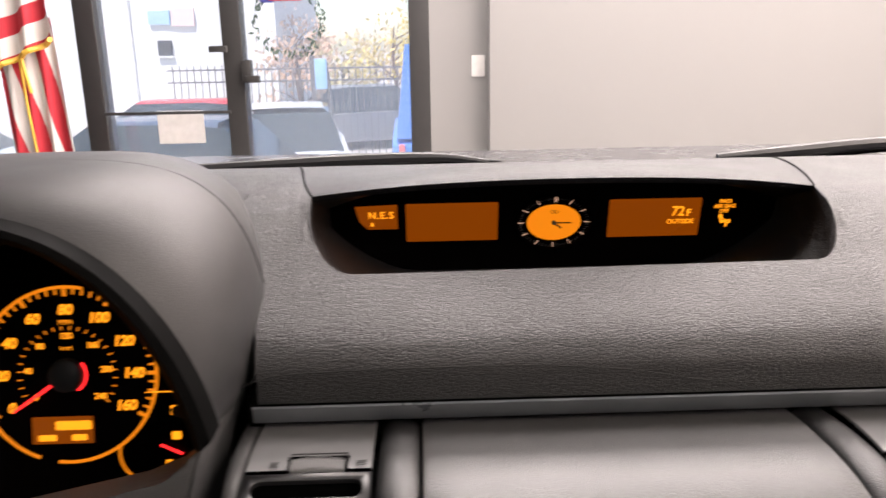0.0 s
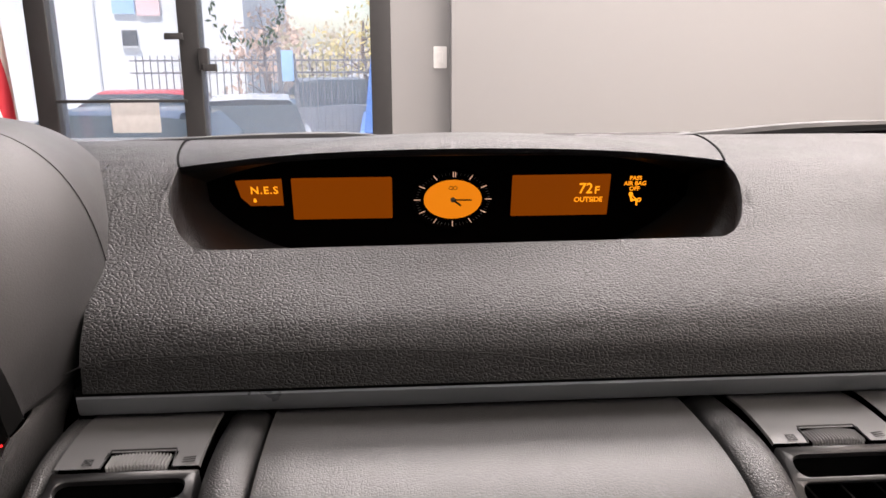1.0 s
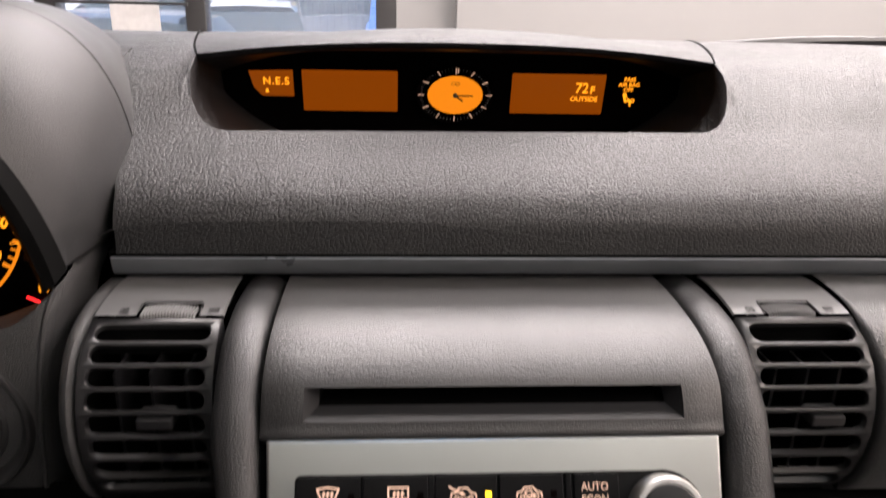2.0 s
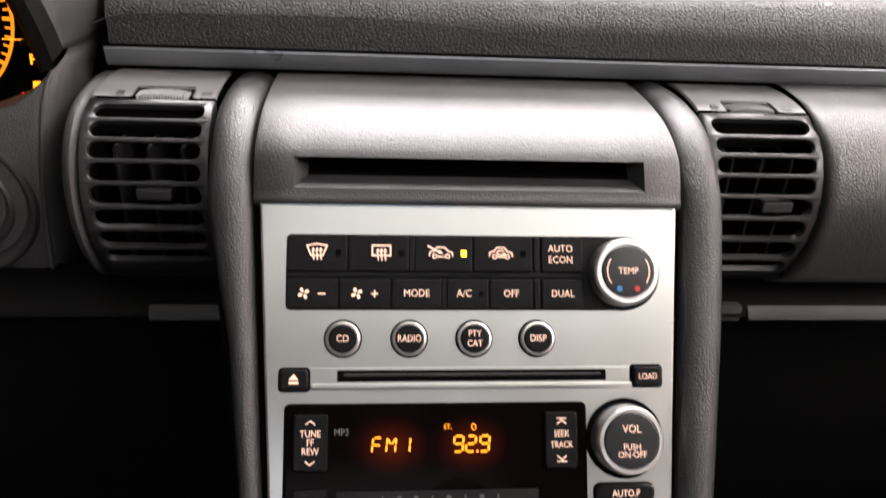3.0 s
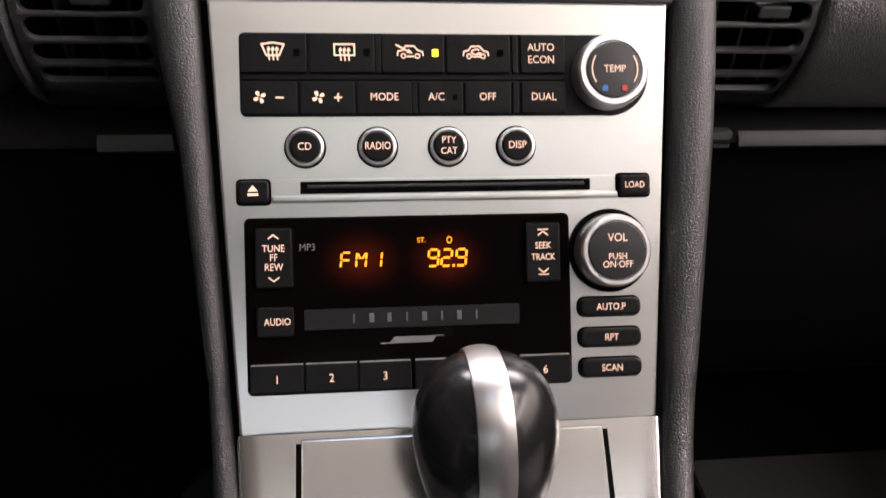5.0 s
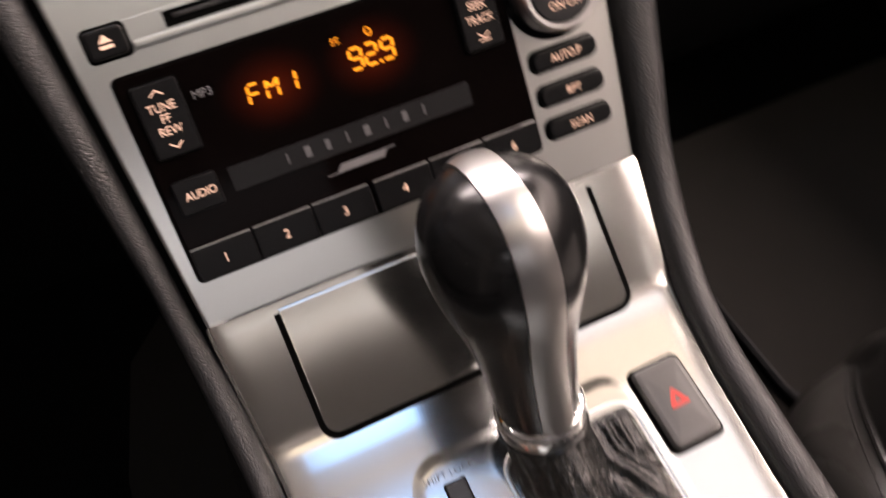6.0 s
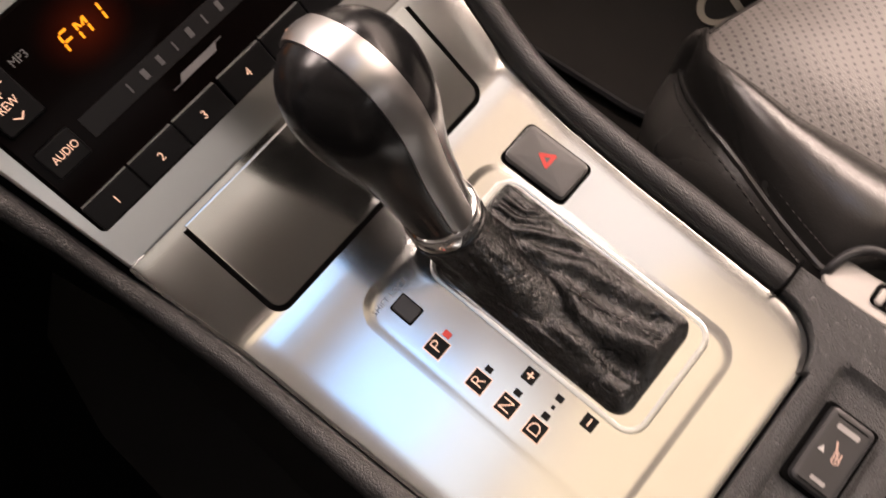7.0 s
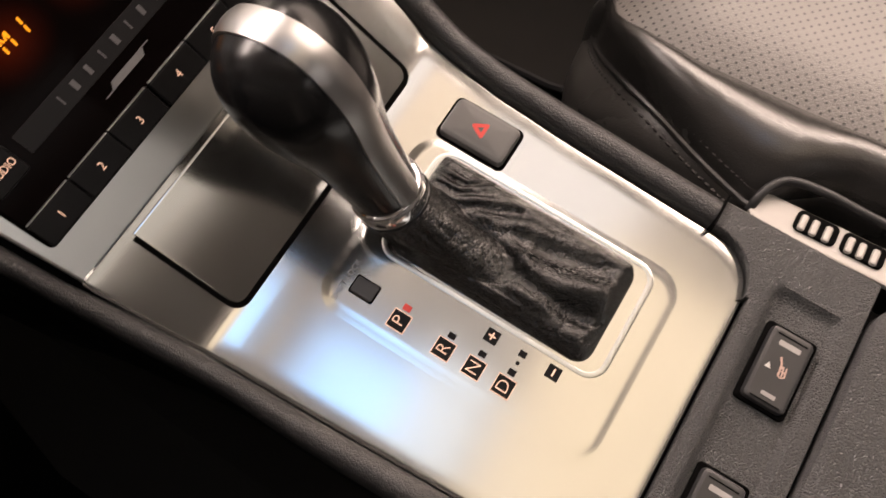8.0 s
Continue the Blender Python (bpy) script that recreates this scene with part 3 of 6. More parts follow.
# ---- display in the dash top ----
module = thing("display_module", (0, 0.57, 0.90), "black dash-top display with amber screens and an oval analogue clock", "display")
FACE = Matrix.Translation((0, 0.5545, 0.9285)) @ pose(0, 0, 0, 102, 0, 0)


def on_face(x, z, h=0.0):
    """x metres across, z the height above the floor."""
    return FACE @ pose(x, (z - 0.9285) / math.cos(radians(12)), h)


part("back_panel", slab(0.345, 0.080, 0.012, 0.004, 0.0005, on_face(0, 0.9235, -0.005)), GLOSS, module, "gloss black display panel")
for x0, x1, name in ((-0.1135, -0.0432, "left"), (0.0424, 0.1135, "right")):
    zc = 0.9287
    part("screen", slab(x1 - x0, 0.0315, 0.0008, 0.0006, 0.0001, on_face((x0 + x1) / 2, zc, -0.0008)), AMBER_SOFT, module, "blank amber screen" if x0 < 0 else "amber screen with the outside temperature")
comp = [(-0.0165, 0.0095), (0.0155, 0.0105), (0.0155, -0.0095), (-0.0075, -0.0095), (-0.0135, -0.003)]
cs = part("compass_screen", flat(comp, on_face(-0.1355, 0.9335, -0.0008), 0.0006), AMBER_SOFT, module, "small amber compass screen")
lettering("N.E.S", 0.0054, on_face(-0.1325, 0.9355, 0.0001), AMBER, cs, spacing=1.15, offset=0.00015)
part("pointer", flat([(-0.0012, -0.0014), (0.0012, -0.0014), (0.0007, 0.0014), (-0.0007, 0.0014)], on_face(-0.1395, 0.9285, 0.0001)), AMBER, cs)
lettering("72", 0.0078, on_face(0.0960, 0.9335, 0.0001), AMBER, module, spacing=1.02, offset=0.0002, squeeze=0.9)
lettering("F", 0.0055, on_face(0.1042, 0.9322, 0.0001), AMBER, module, offset=0.0002)
lettering("OUTSIDE", 0.0037, on_face(0.0985, 0.9252, 0.0001), AMBER, module, spacing=0.95, offset=0.0001)
for text, z in (("PASS", 0.9410), ("AIR BAG", 0.9370), ("OFF", 0.9330)):
    lettering(text, 0.0030, on_face(0.1318, z, 0.0001), AMBER, module, "airbag_warning", offset=0.0001)
bm = ring_shape(0.0016, 0.0016, 0.0014, on_face(0.1295, 0.9292, 0.0001), 14)
bar(0.0016, 0.0062, on_face(0.1300, 0.9262, 0.0001), 0, 0, 18, bm)
bar(0.0050, 0.0014, on_face(0.1325, 0.9245, 0.0001), 0, 0, -12, bm)
bar(0.0014, 0.0048, on_face(0.1345, 0.9225, 0.0001), 0, 0, 8, bm)
bar(0.0075, 0.0008, on_face(0.1318, 0.9270, 0.0001), 0, 0, -42, bm)
ring_shape(0.0017, 0.0017, 0.0009, on_face(0.1362, 0.9245, 0.0001), 14, bm=bm)
part("airbag_warning", bm, AMBER, module)

clock = part("clock", turned([(1.0, -0.004), (1.0, 0.0008), (0.97, 0.0022), (0.93, 0.0020), (0.90, 0.0006)], on_face(0, 0.9272), 64, sx=0.0306, sy=0.0232, cap1=True), GLOSS, module, "oval clock with a gloss black rim")
part("dial", flat(ellipse(0.0208, 0.0150, 56), on_face(0, 0.9272, 0.0007), 0.0003), AMBER_DIAL, clock, "glowing orange oval dial")
for k in range(60):
    a = radians(6 * k)
    big = k % 5 == 0
    rx, rz = 0.0258, 0.0196
    m = on_face(rx * math.sin(a), 0.9272 + rz * math.cos(a) * math.cos(radians(12)), 0.0008) @ pose(0, 0, 0, 0, 0, -math.degrees(math.atan2(rx * math.sin(a), rz * math.cos(a))))
    bm = bar(0.0006 if big else 0.0003, 0.0052 if big else 0.0020, m)
    if k == 0:
        bar(0.0006, 0.0052, m, 0.0016, 0, 0, bm)
    part("tick", bm, LEGEND if big else GREY_PRINT, clock, "", 0)
for length, turn, w in ((0.0145, -91, 0.0011), (0.0085, -128, 0.0014)):
    part("hand", bar(w, length, on_face(0, 0.9272, 0.0016) @ pose(0, 0, 0, 0, 0, turn), 0, length / 2 - 0.001), DARK, clock)
part("hub", turned([(0.0018, 0.0008), (0.0018, 0.0022), (0.0009, 0.0026)], on_face(0, 0.9272), 16), GREY_PRINT, clock)
ring_bm = ring_shape(0.0018, 0.0014, 0.0004, on_face(-0.0014, 0.9360, 0.0011), 16)
part("badge", ring_shape(0.0018, 0.0014, 0.0004, on_face(0.0014, 0.9360, 0.0011), 16, bm=ring_bm), DARK, clock)

# ---- instrument cluster ----
cluster = thing("instrument_cluster", (-0.293, 0.40, 0.80), "hooded instrument cluster with an amber speedometer and fuel gauge", "instrument cluster")


def arch(hc, half, top, foot, y, lean=0.0, power=1.0, n=40, end=0.879, tuck=0.0):
    """Points of the hood's arch from its right foot over the top to its left foot, cut off at the height end."""
    pts = []
    a0 = math.asin(min(0.95, max(0.0, (end - foot) / (top - foot)) ** (1 / power)))
    for k in range(n + 1):
        a = a0 + (math.pi - 2 * a0) * k / n
        c, s_ = math.cos(a), math.sin(a)
        pz = foot + (top - foot) * (max(s_, 0.0) ** power)
        pts.append(Vector((hc + half * math.copysign(abs(c) ** power, c) - math.copysign(tuck, c) * max(0.0, 0.920 - pz) ** 2, y - lean * (pz - foot), pz)))
    return pts


rings = [arch(-0.3130, 0.1010, 0.9630, 0.8274, 0.4350, 0.0, 1.0, end=0.82),
         arch(-0.3017, 0.0896, 0.9650, 0.8274, 0.3812, 0.0, 1.0, end=0.8600),
         arch(-0.3055, 0.0917, 0.9739, 0.8312, 0.3479, 0.0, 1.0, end=0.8640),
         arch(-0.3093, 0.0954, 0.9781, 0.8354, 0.3296, 0.03, 1.0, end=0.8670),
         arch(-0.3118, 0.1025, 0.9831, 0.8411, 0.3220, 0.02, 0.98, end=0.8700),
         arch(-0.3143, 0.1105, 0.9864, 0.8385, 0.3235, 0.02, 0.96, end=0.8740),
         arch(-0.3193, 0.1196, 0.9891, 0.8334, 0.3323, 0.015, 0.93, end=0.8785)]
# shade inside the hood is put into the throat's near-black colour
part("hood_throat", loft(bmesh.new(), rings, False, False, False), SHADED, cluster, "inner wall of the hood, shade painted in", 50)
rings = [arch(-0.3193, 0.1196, 0.9891, 0.8334, 0.3323, 0.015, 0.93),
         arch(-0.3231, 0.1266, 0.9942, 0.8295, 0.3382, 0.0, 0.84, tuck=4.2),
         arch(-0.3319, 0.1380, 0.9981, 0.8206, 0.3549, 0.0, 0.68, tuck=4.2),
         arch(-0.3445, 0.1523, 0.9998, 0.8077, 0.3818, -0.04, 0.52, tuck=4.2),
         arch(-0.3520, 0.1605, 1.0000, 0.8000, 0.4100, -0.05, 0.455, tuck=4.2),
         arch(-0.3520, 0.1565, 0.9990, 0.8000, 0.4450, -0.08, 0.5, tuck=4.2),
         arch(-0.3520, 0.1460, 0.9920, 0.8000, 0.5200, -0.05, 0.55, tuck=4.2),
         arch(-0.3520, 0.1150, 0.9740, 0.8000, 0.6000, 0.0, 0.6),
         arch(-0.3520, 0.0700, 0.9550, 0.8000, 0.6800, 0.0, 0.7)]
foot_row = [r[0] for r in rings]
part("hood", loft(bmesh.new(), rings, False, False, False), COVER, cluster, "smooth dark grey instrument hood", 60)
# closed underside of the hood's leg
part("hood_foot", loft(bmesh.new(), [foot_row, [p + Vector((-0.0012, 0.002, -0.0030)) for p in foot_row], [p + Vector((-0.005, 0.006, -0.0052)) for p in foot_row], [p + Vector((-0.03, 0.02, -0.004)) for p in foot_row]], False, False, False), COVER, cluster, "", 60)
# stitched line along the hood's flank
pts = [p + Vector((0.0004, 0, 0.0002)) for p in arch(-0.3520, 0.1596, 0.9993, 0.8000, 0.4180, -0.055, 0.462, tuck=4.2)[:26]]
part("hood_seam", tube(bmesh.new(), pts, 0.0004, 5), DARK, cluster)
DIAL = Matrix.Translation((-0.3135, 0.4098, 0.8741)) @ pose(0, 0, 0, 78, 0, 0) @ Matrix.Scale(0.8146, 4)
part("face", slab(0.235, 0.200, 0.03, 0.003, 0.0005, DIAL @ pose(0.004, -0.012, -0.004)), GLOSS, cluster, "gloss black gauge face")
dial_ring = part("dial_ring", ring_shape(0.0655, 0.0655, 0.0024, DIAL, 30, -98, 10, bm=ring_shape(0.0655, 0.0655, 0.0024, DIAL, 48, 78, 250)), AMBER_DIAL, cluster, "amber ring of the speedometer")
for k in range(41):
    a = radians(210 - 240 * k / 40)
    r, ln = 0.0612, 0.0045 if k % 5 else 0.0075
    m = DIAL @ pose(r * math.cos(a), r * math.sin(a), 0.0001, 0, 0, math.degrees(a) + 90)
    part("tick", bar(0.0016 if k % 5 else 0.0028, ln, m), AMBER_DIAL, dial_ring, "", 0)
for k, text in enumerate(("0", "20", "40", "60", "80", "100", "120", "140", "160")):
    a = radians(210 - 240 * k / 8)
    lettering(text, 0.0072, DIAL @ pose(0.0475 * math.cos(a), 0.0475 * math.sin(a), 0.0001), AMBER, cluster, "numeral", 0.95, offset=0.0004, shear=0.15)
for k, text in enumerate(("0", "40", "80", "120", "160", "200", "240")):
    a = radians(215 - 250 * k / 6)
    lettering(text, 0.0042, DIAL @ pose(0.0285 * math.cos(a), 0.0285 * math.sin(a), 0.0001), AMBER, cluster, "numeral", 0.95, offset=0.0002)
for k in range(26):
    a = radians(215 - 250 * k / 25)
    m = DIAL @ pose(0.0345 * math.cos(a), 0.0345 * math.sin(a), 0.0001, 0, 0, math.degrees(a) + 90)
    part("tick", bar(0.0010, 0.0030, m), AMBER_DIAL, dial_ring, "", 0)
lettering("MPH", 0.0034, DIAL @ pose(0, 0.0385, 0.0001), AMBER, cluster, "numeral")
lettering("km/h", 0.0030, DIAL @ pose(0, 0.0195, 0.0001), AMBER, cluster, "numeral")
part("needle", flat([(-0.0012, -0.001), (-0.0008, 0.046), (0.0008, 0.046), (0.0012, -0.001)], DIAL @ pose(0, 0, 0.004, 0, 0, 124), 0.0006), RED_GLOW, cluster, "glowing red needle")
part("needle_hub", turned([(0.0125, 0.0002), (0.0120, 0.005), (0.009, 0.007)], DIAL, 32), DARK, cluster, "black needle hub")
part("hub_glow", ring_shape(0.0142, 0.0142, 0.0016, DIAL, 24, -60, 40), RED_GLOW, cluster)
lcd = part("odometer", slab(0.044, 0.020, 0.001, 0.0004, 0.0001, DIAL @ pose(-0.005, -0.0405, 0.0002)), AMBER_SOFT, cluster, "amber trip display")
for k, (w, h, y) in enumerate(((0.026, 0.0066, 0.0035), (0.013, 0.0045, -0.0055), (0.011, 0.0045, -0.0055))):
    part("reading", bar(w, h, DIAL @ pose((0.003, -0.016, 0.007)[k], -0.0405 + y, 0.0008)), AMBER, lcd, "", 0)
# fuel gauge at the right of the dial
FUEL = DIAL @ pose(0.056, -0.059, 0)
part("fuel_arc", ring_shape(0.0215, 0.0215, 0.0018, FUEL, 20, 166, 252), AMBER_DIAL, cluster)
for text, x, y in (("F", 0.0192, 0.0305), ("E", 0.0147, -0.0097)):
    lettering(text, 0.0066, FUEL @ pose(x, y, 0.0001), AMBER, cluster, "numeral", offset=0.0003)
part("fuel_mark", bar(0.007, 0.006, FUEL @ pose(0.021, 0.0121, 0.0001)), AMBER, cluster, "", 0)
part("fuel_mark", bar(0.0214, 0.0008, FUEL @ pose(0.0103, 0.0447, 0.0001)), AMBER, cluster, "", 0)
part("fuel_needle", bar(0.0172, 0.0018, FUEL @ pose(0.018, 0.0028, 0.003, 0, 0, -24)), RED_GLOW, cluster, "", 0)

# ---- lower cover beside the column, with its round socket ----
cover = thing("column_cover", (-0.27, 0.40, 0.70), "dark grained cover below the instruments with a round knob", "dash panel")
bm = bmesh.new()
edge = smooth_line([(-0.2080, 0.350, 0.886), (-0.2110, 0.341, 0.868), (-0.2165, 0.332, 0.85), (-0.2235, 0.327, 0.81), (-0.2275, 0.327, 0.77), (-0.232, 0.332, 0.745), (-0.243, 0.340, 0.722), (-0.265, 0.350, 0.702), (-0.32, 0.355, 0.69)], 5)
rows = []
for d, back in ((-0.006, 0.05), (-0.001, 0.006), (0.003, 0.001), (0.008, 0.0), (0.02, 0.0), (0.04, 0.0), (0.07, 0.0), (0.10, 0.0), (0.24, 0.0)):
    rows.append([Vector((p.x - d, p.y + back, min(p.z + (d * 0.5 if p.z < 0.745 else 0), 0.886 if d < 0.002 else 0.8665 - 0.95 * min(0.020, max(0.0, -0.2130 - p.x + d)) - 0.22 * max(0.0, -0.2330 - p.x + d)))) for p in edge])
loft(bm, rows, False, False, False)
part("cover", bm, grained("cover_plastic", (0.060, 0.060, 0.061), 0.42, 0.0016, 0.45, spec=0.6), cover, "grained dark cover", 50)
part("ridge", tube(bmesh.new(), [p + Vector((-0.0028, 0.0006, 0)) for p in edge if p.z < 0.8665], 0.0013, 8), CONSOLE, cover, "rounded ridge along the edge", 60)
SOCK = Matrix.Translation((-0.272, 0.3275, 0.793)) @ pose(0, 0, 0, 84, 0, 0)
part("socket", turned([(0.0412, -0.004), (0.0410, 0.002), (0.0400, 0.0042), (0.0384, 0.0046), (0.0362, 0.0030), (0.0335, -0.001), (0.0325, -0.004)], SOCK, 48, cap1=False), SATIN, cover, "raised ring")
part("socket_dial", turned([(0.0330, -0.004), (0.0285, -0.003), (0.0278, 0.0020), (0.0262, 0.0032), (0.0246, 0.0024), (0.0225, -0.001), (0.016, -0.001), (0.014, 0.004), (0.012, 0.006), (0.004, 0.0065)], SOCK, 40), SATIN, cover, "round black knob")
part("socket_mark", ring_shape(0.0185, 0.0185, 0.0012, SOCK @ pose(0, 0, -0.0008), 20, 120, 200), GREY_PRINT, cover)


# ---- control panel: climate and audio ----
stack = thing("control_panel", (0, 0.21, 0.68), "silver control panel with black climate and audio buttons", "control panel")


def half_width(v):
    return 100.0 - 9.4 * v / 184.6


def panel_ring(h, inset):
    pts = []
    for v, s in ((0 + inset, 1), (184.6 - inset, 1), (184.6 - inset, -1), (0 + inset, -1)):
        pts.append(on_panel(s * (half_width(v) - inset), v, h).translation)
    return pts


part("faceplate", loft(bmesh.new(), [panel_ring(-0.008, 0), panel_ring(-0.0014, 0), panel_ring(-0.0004, 0.35), panel_ring(0, 1.3), panel_ring(0, 1.7)]), SILVER, stack, "satin silver faceplate", 20)
part("shadow_gap", loft(bmesh.new(), [[on_panel(s * (half_width(v) + 3.5), v, -0.006).translation for v, s in ((-6, 1), (190, 1), (190, -1), (-6, -1))], [on_panel(s * (half_width(v) + 3.5), v, -0.03).translation for v, s in ((-6, 1), (190, 1), (190, -1), (-6, -1))]]), VOID, stack)


def plate(u0, u1, v0, v1, r, t, name, mat, parent, label="", bevel=0.0004, low=-0.001, dome=0.0, base=0.0):
    return part(name, slab((u1 - u0) / 1000, (v1 - v0) / 1000, r / 1000, t, bevel, on_panel((u0 + u1) / 2, (v0 + v1) / 2, base), dome=dome, low=low), mat, parent, label)


def legend(text, u, v, h, size, parent, mat=None, squeeze=0.92, spacing=1.0, heavy=0.0):
    return lettering(text, size / 1000, on_panel(u, v, h), mat or LEGEND, parent, "legend", spacing, offset=heavy, squeeze=squeeze)


# climate field
bm = slab(0.150, 0.0352, 0.0025, 0.0012, 0.0003, on_panel(-12.0, 32.2), low=-0.001)
part("climate_field", bm, KEY, stack, "black climate key field")
part("climate_field", turned([(0.0178, -0.001), (0.0178, 0.0010), (0.0174, 0.0013)], on_panel(72.0, 32.2), 48), KEY, stack)
part("climate_field", slab(0.022, 0.0352, 0.0005, 0.00115, 0.0002, on_panel(62.0, 32.2), low=-0.001), KEY, stack)
T1, T2 = 0.0030, 0.0030
ROW1 = [(-86.2, -59.2), (-58.2, -30.6), (-27.6, -1.0), (0.0, 27.6), (32.4, 51.9)]
ROW2 = [(-86.2, -63.2), (-62.2, -39.3), (-38.3, -15.3), (-12.4, 6.7), (7.7, 27.6), (32.4, 51.9)]
keys1 = [plate(a, b, 15.4, 31.8, 0.9, T1, "climate_button", KEY, stack, dome=0.0003) for a, b in ROW1]
keys2 = [plate(a, b, 35.6, 49.2, 0.9, T2, "climate_button", KEY, stack, dome=0.0003) for a, b in ROW2]
for u, v0, v1 in ((-29.1, 15.4, 31.8), (30.0, 15.4, 31.8), (-13.9, 35.6, 49.2), (30.0, 35.6, 49.2)):
    plate(u - 1.3, u + 1.3, v0, v1, 0.3, 0.0024, "divider", KEY, stack)
plate(-86.2, 51.9, 32.7, 34.7, 0.3, 0.0020, "divider", KEY, stack)
HT = T1 + 0.00035
# defrost symbols
def rays(m, bm, k=3, gap=0.0017, h=0.0052):
    for i in range(k):
        x = (i - (k - 1) / 2) * gap
        bar(0.0006, h, m, x, 0, 6, bm)
        flat([(x - 0.0008, h * 0.30), (x + 0.0010, h * 0.30), (x + 0.0001, h * 0.62)], m, bm=bm)
    return bm


m = on_panel(-72.8, 23.0, HT)
bm = bmesh.new()
ring = [(-0.0046, 0.0028), (0, 0.0036), (0.0046, 0.0028), (0.0026, -0.0018), (-0.0026, -0.0018)]
for a, b in zip(ring, ring[1:] + ring[:1]):
    d = math.hypot(b[0] - a[0], b[1] - a[1])
    bar(d + 0.0005, 0.0007, m, (a[0] + b[0]) / 2, (a[1] + b[1]) / 2, math.degrees(math.atan2(b[1] - a[1], b[0] - a[0])), bm)
part("symbol", rays(m @ pose(0, -0.0012, 0), bm), LEGEND, keys1[0], "", 0)
m = on_panel(-43.2, 23.0, HT)
bm = bmesh.new()
for x, y, w, h in ((0, 0.0030, 0.0090, 0.0007), (0, -0.0016, 0.0090, 0.0007), (-0.0042, 0.0007, 0.0007, 0.0050), (0.0042, 0.0007, 0.0007, 0.0050)):
    bar(w, h, m, x, y, 0, bm)
part("symbol", rays(m @ pose(0, -0.0014, 0), bm), LEGEND, keys1[1], "", 0)


def car_symbol(m, inner):
    bm = bmesh.new()
    pts = [(-0.0055, -0.0012), (-0.0052, 0.0006), (-0.0034, 0.0010), (-0.0020, 0.0028), (0.0016, 0.0028), (0.0032, 0.0010), (0.0052, 0.0004), (0.0054, -0.0012)]
    for a, b in zip(pts, pts[1:]):
        d = math.hypot(b[0] - a[0], b[1] - a[1])
        bar(d + 0.0005, 0.0006, m, (a[0] + b[0]) / 2, (a[1] + b[1]) / 2, math.degrees(math.atan2(b[1] - a[1], b[0] - a[0])), bm)
    for x in (-0.0030, 0.0030):
        ring_shape(0.0012, 0.0012, 0.0005, m @ pose(x, -0.0014, 0), 12, bm=bm)
    bar(0.0034, 0.0006, m, 0, -0.0016, 0, bm)
    if inner:
        ring_shape(0.0022, 0.0014, 0.0006, m @ pose(0, 0.0004, 0), 14, 40, 320, bm=bm)
        flat([(0.0004, 0.0002), (0.0026, 0.0002), (0.0018, -0.0012)], m, bm=bm)
    else:
        bar(0.0062, 0.0007, m, -0.0036, 0.0020, -28, bm)
        flat([(-0.0008, 0.0016), (0.0010, -0.0002), (-0.0014, -0.0002)], m, bm=bm)
    return bm


part("symbol", car_symbol(on_panel(-15.4, 23.4, HT), False), LEGEND, keys1[2], "", 0)
part("symbol", car_symbol(on_panel(12.8, 23.4, HT), True), LEGEND, keys1[3], "", 0)
for u, key, mat in ((-63.0, 0, GLOSS), (-33.8, 1, GLOSS), (-4.8, 2, LED), (23.3, 3, GLOSS)):
    plate(u - 1.3, u + 1.3, 22.0, 25.0, 0.3, 0.0002, "indicator", mat, keys1[key], "lit yellow indicator" if mat is LED else "", 0.00005, 0, base=HT)
legend("AUTO", 41.3, 20.9, HT, 3.2, keys1[4])
legend("ECON", 41.3, 26.2, HT, 3.2, keys1[4])


def fan_symbol(m):
    """Four turned blades round a small hub."""
    bm = bmesh.new()
    for k in range(4):
        q = m @ pose(0, 0, 0, 0, 0, 90 * k + 25)
        flat([(0.0004, -0.0002), (0.0016, -0.0007), (0.0026, -0.0006), (0.0027, 0.0006), (0.0018, 0.0009), (0.0008, 0.0006)], q, bm=bm)
    return bm


for key, u, sign in ((0, -78.6, "-"), (1, -54.4, "+")):
    part("symbol", fan_symbol(on_panel(u, 42.2, HT)), LEGEND, keys2[key], "", 0)
    bm = bar(0.0034, 0.0007, on_panel(u + 8.2, 42.4, HT))
    if sign == "+":
        bar(0.0007, 0.0034, on_panel(u + 8.2, 42.4, HT), bm=bm)
    part("symbol", bm, LEGEND, keys2[key], "", 0)
for key, text, u in ((2, "MODE", -26.8), (3, "A/C", -4.6), (4, "OFF", 17.6), (5, "DUAL", 42.1)):
    legend(text, u, 42.2, HT, 3.2, keys2[key])
plate(2.3, 4.5, 41.2, 43.4, 0.3, 0.0002, "indicator", GLOSS, keys2[3], "", 0.00005, 0, base=HT)


def knob(u, v, height, r, inner, label):
    k = part("knob", turned([(r + 0.0004, -0.0005), (r + 0.0004, 0.001), (r, 0.0015), (r * 0.99, height * 0.72), (r * 0.955, height * 0.93), (r * 0.91, height), (inner + 0.0006, height), (inner + 0.0002, height - 0.0006)], on_panel(u, v), 64), BEZEL, stack, label, 40)
    part("insert", turned([(inner, height - 0.002), (inner, height - 0.0002), (inner * 0.96, height + 0.0002), (inner * 0.5, height + 0.0005), (0.0005, height + 0.0006)], on_panel(u, v), 48), LENS, k, "black knob centre")
    return k


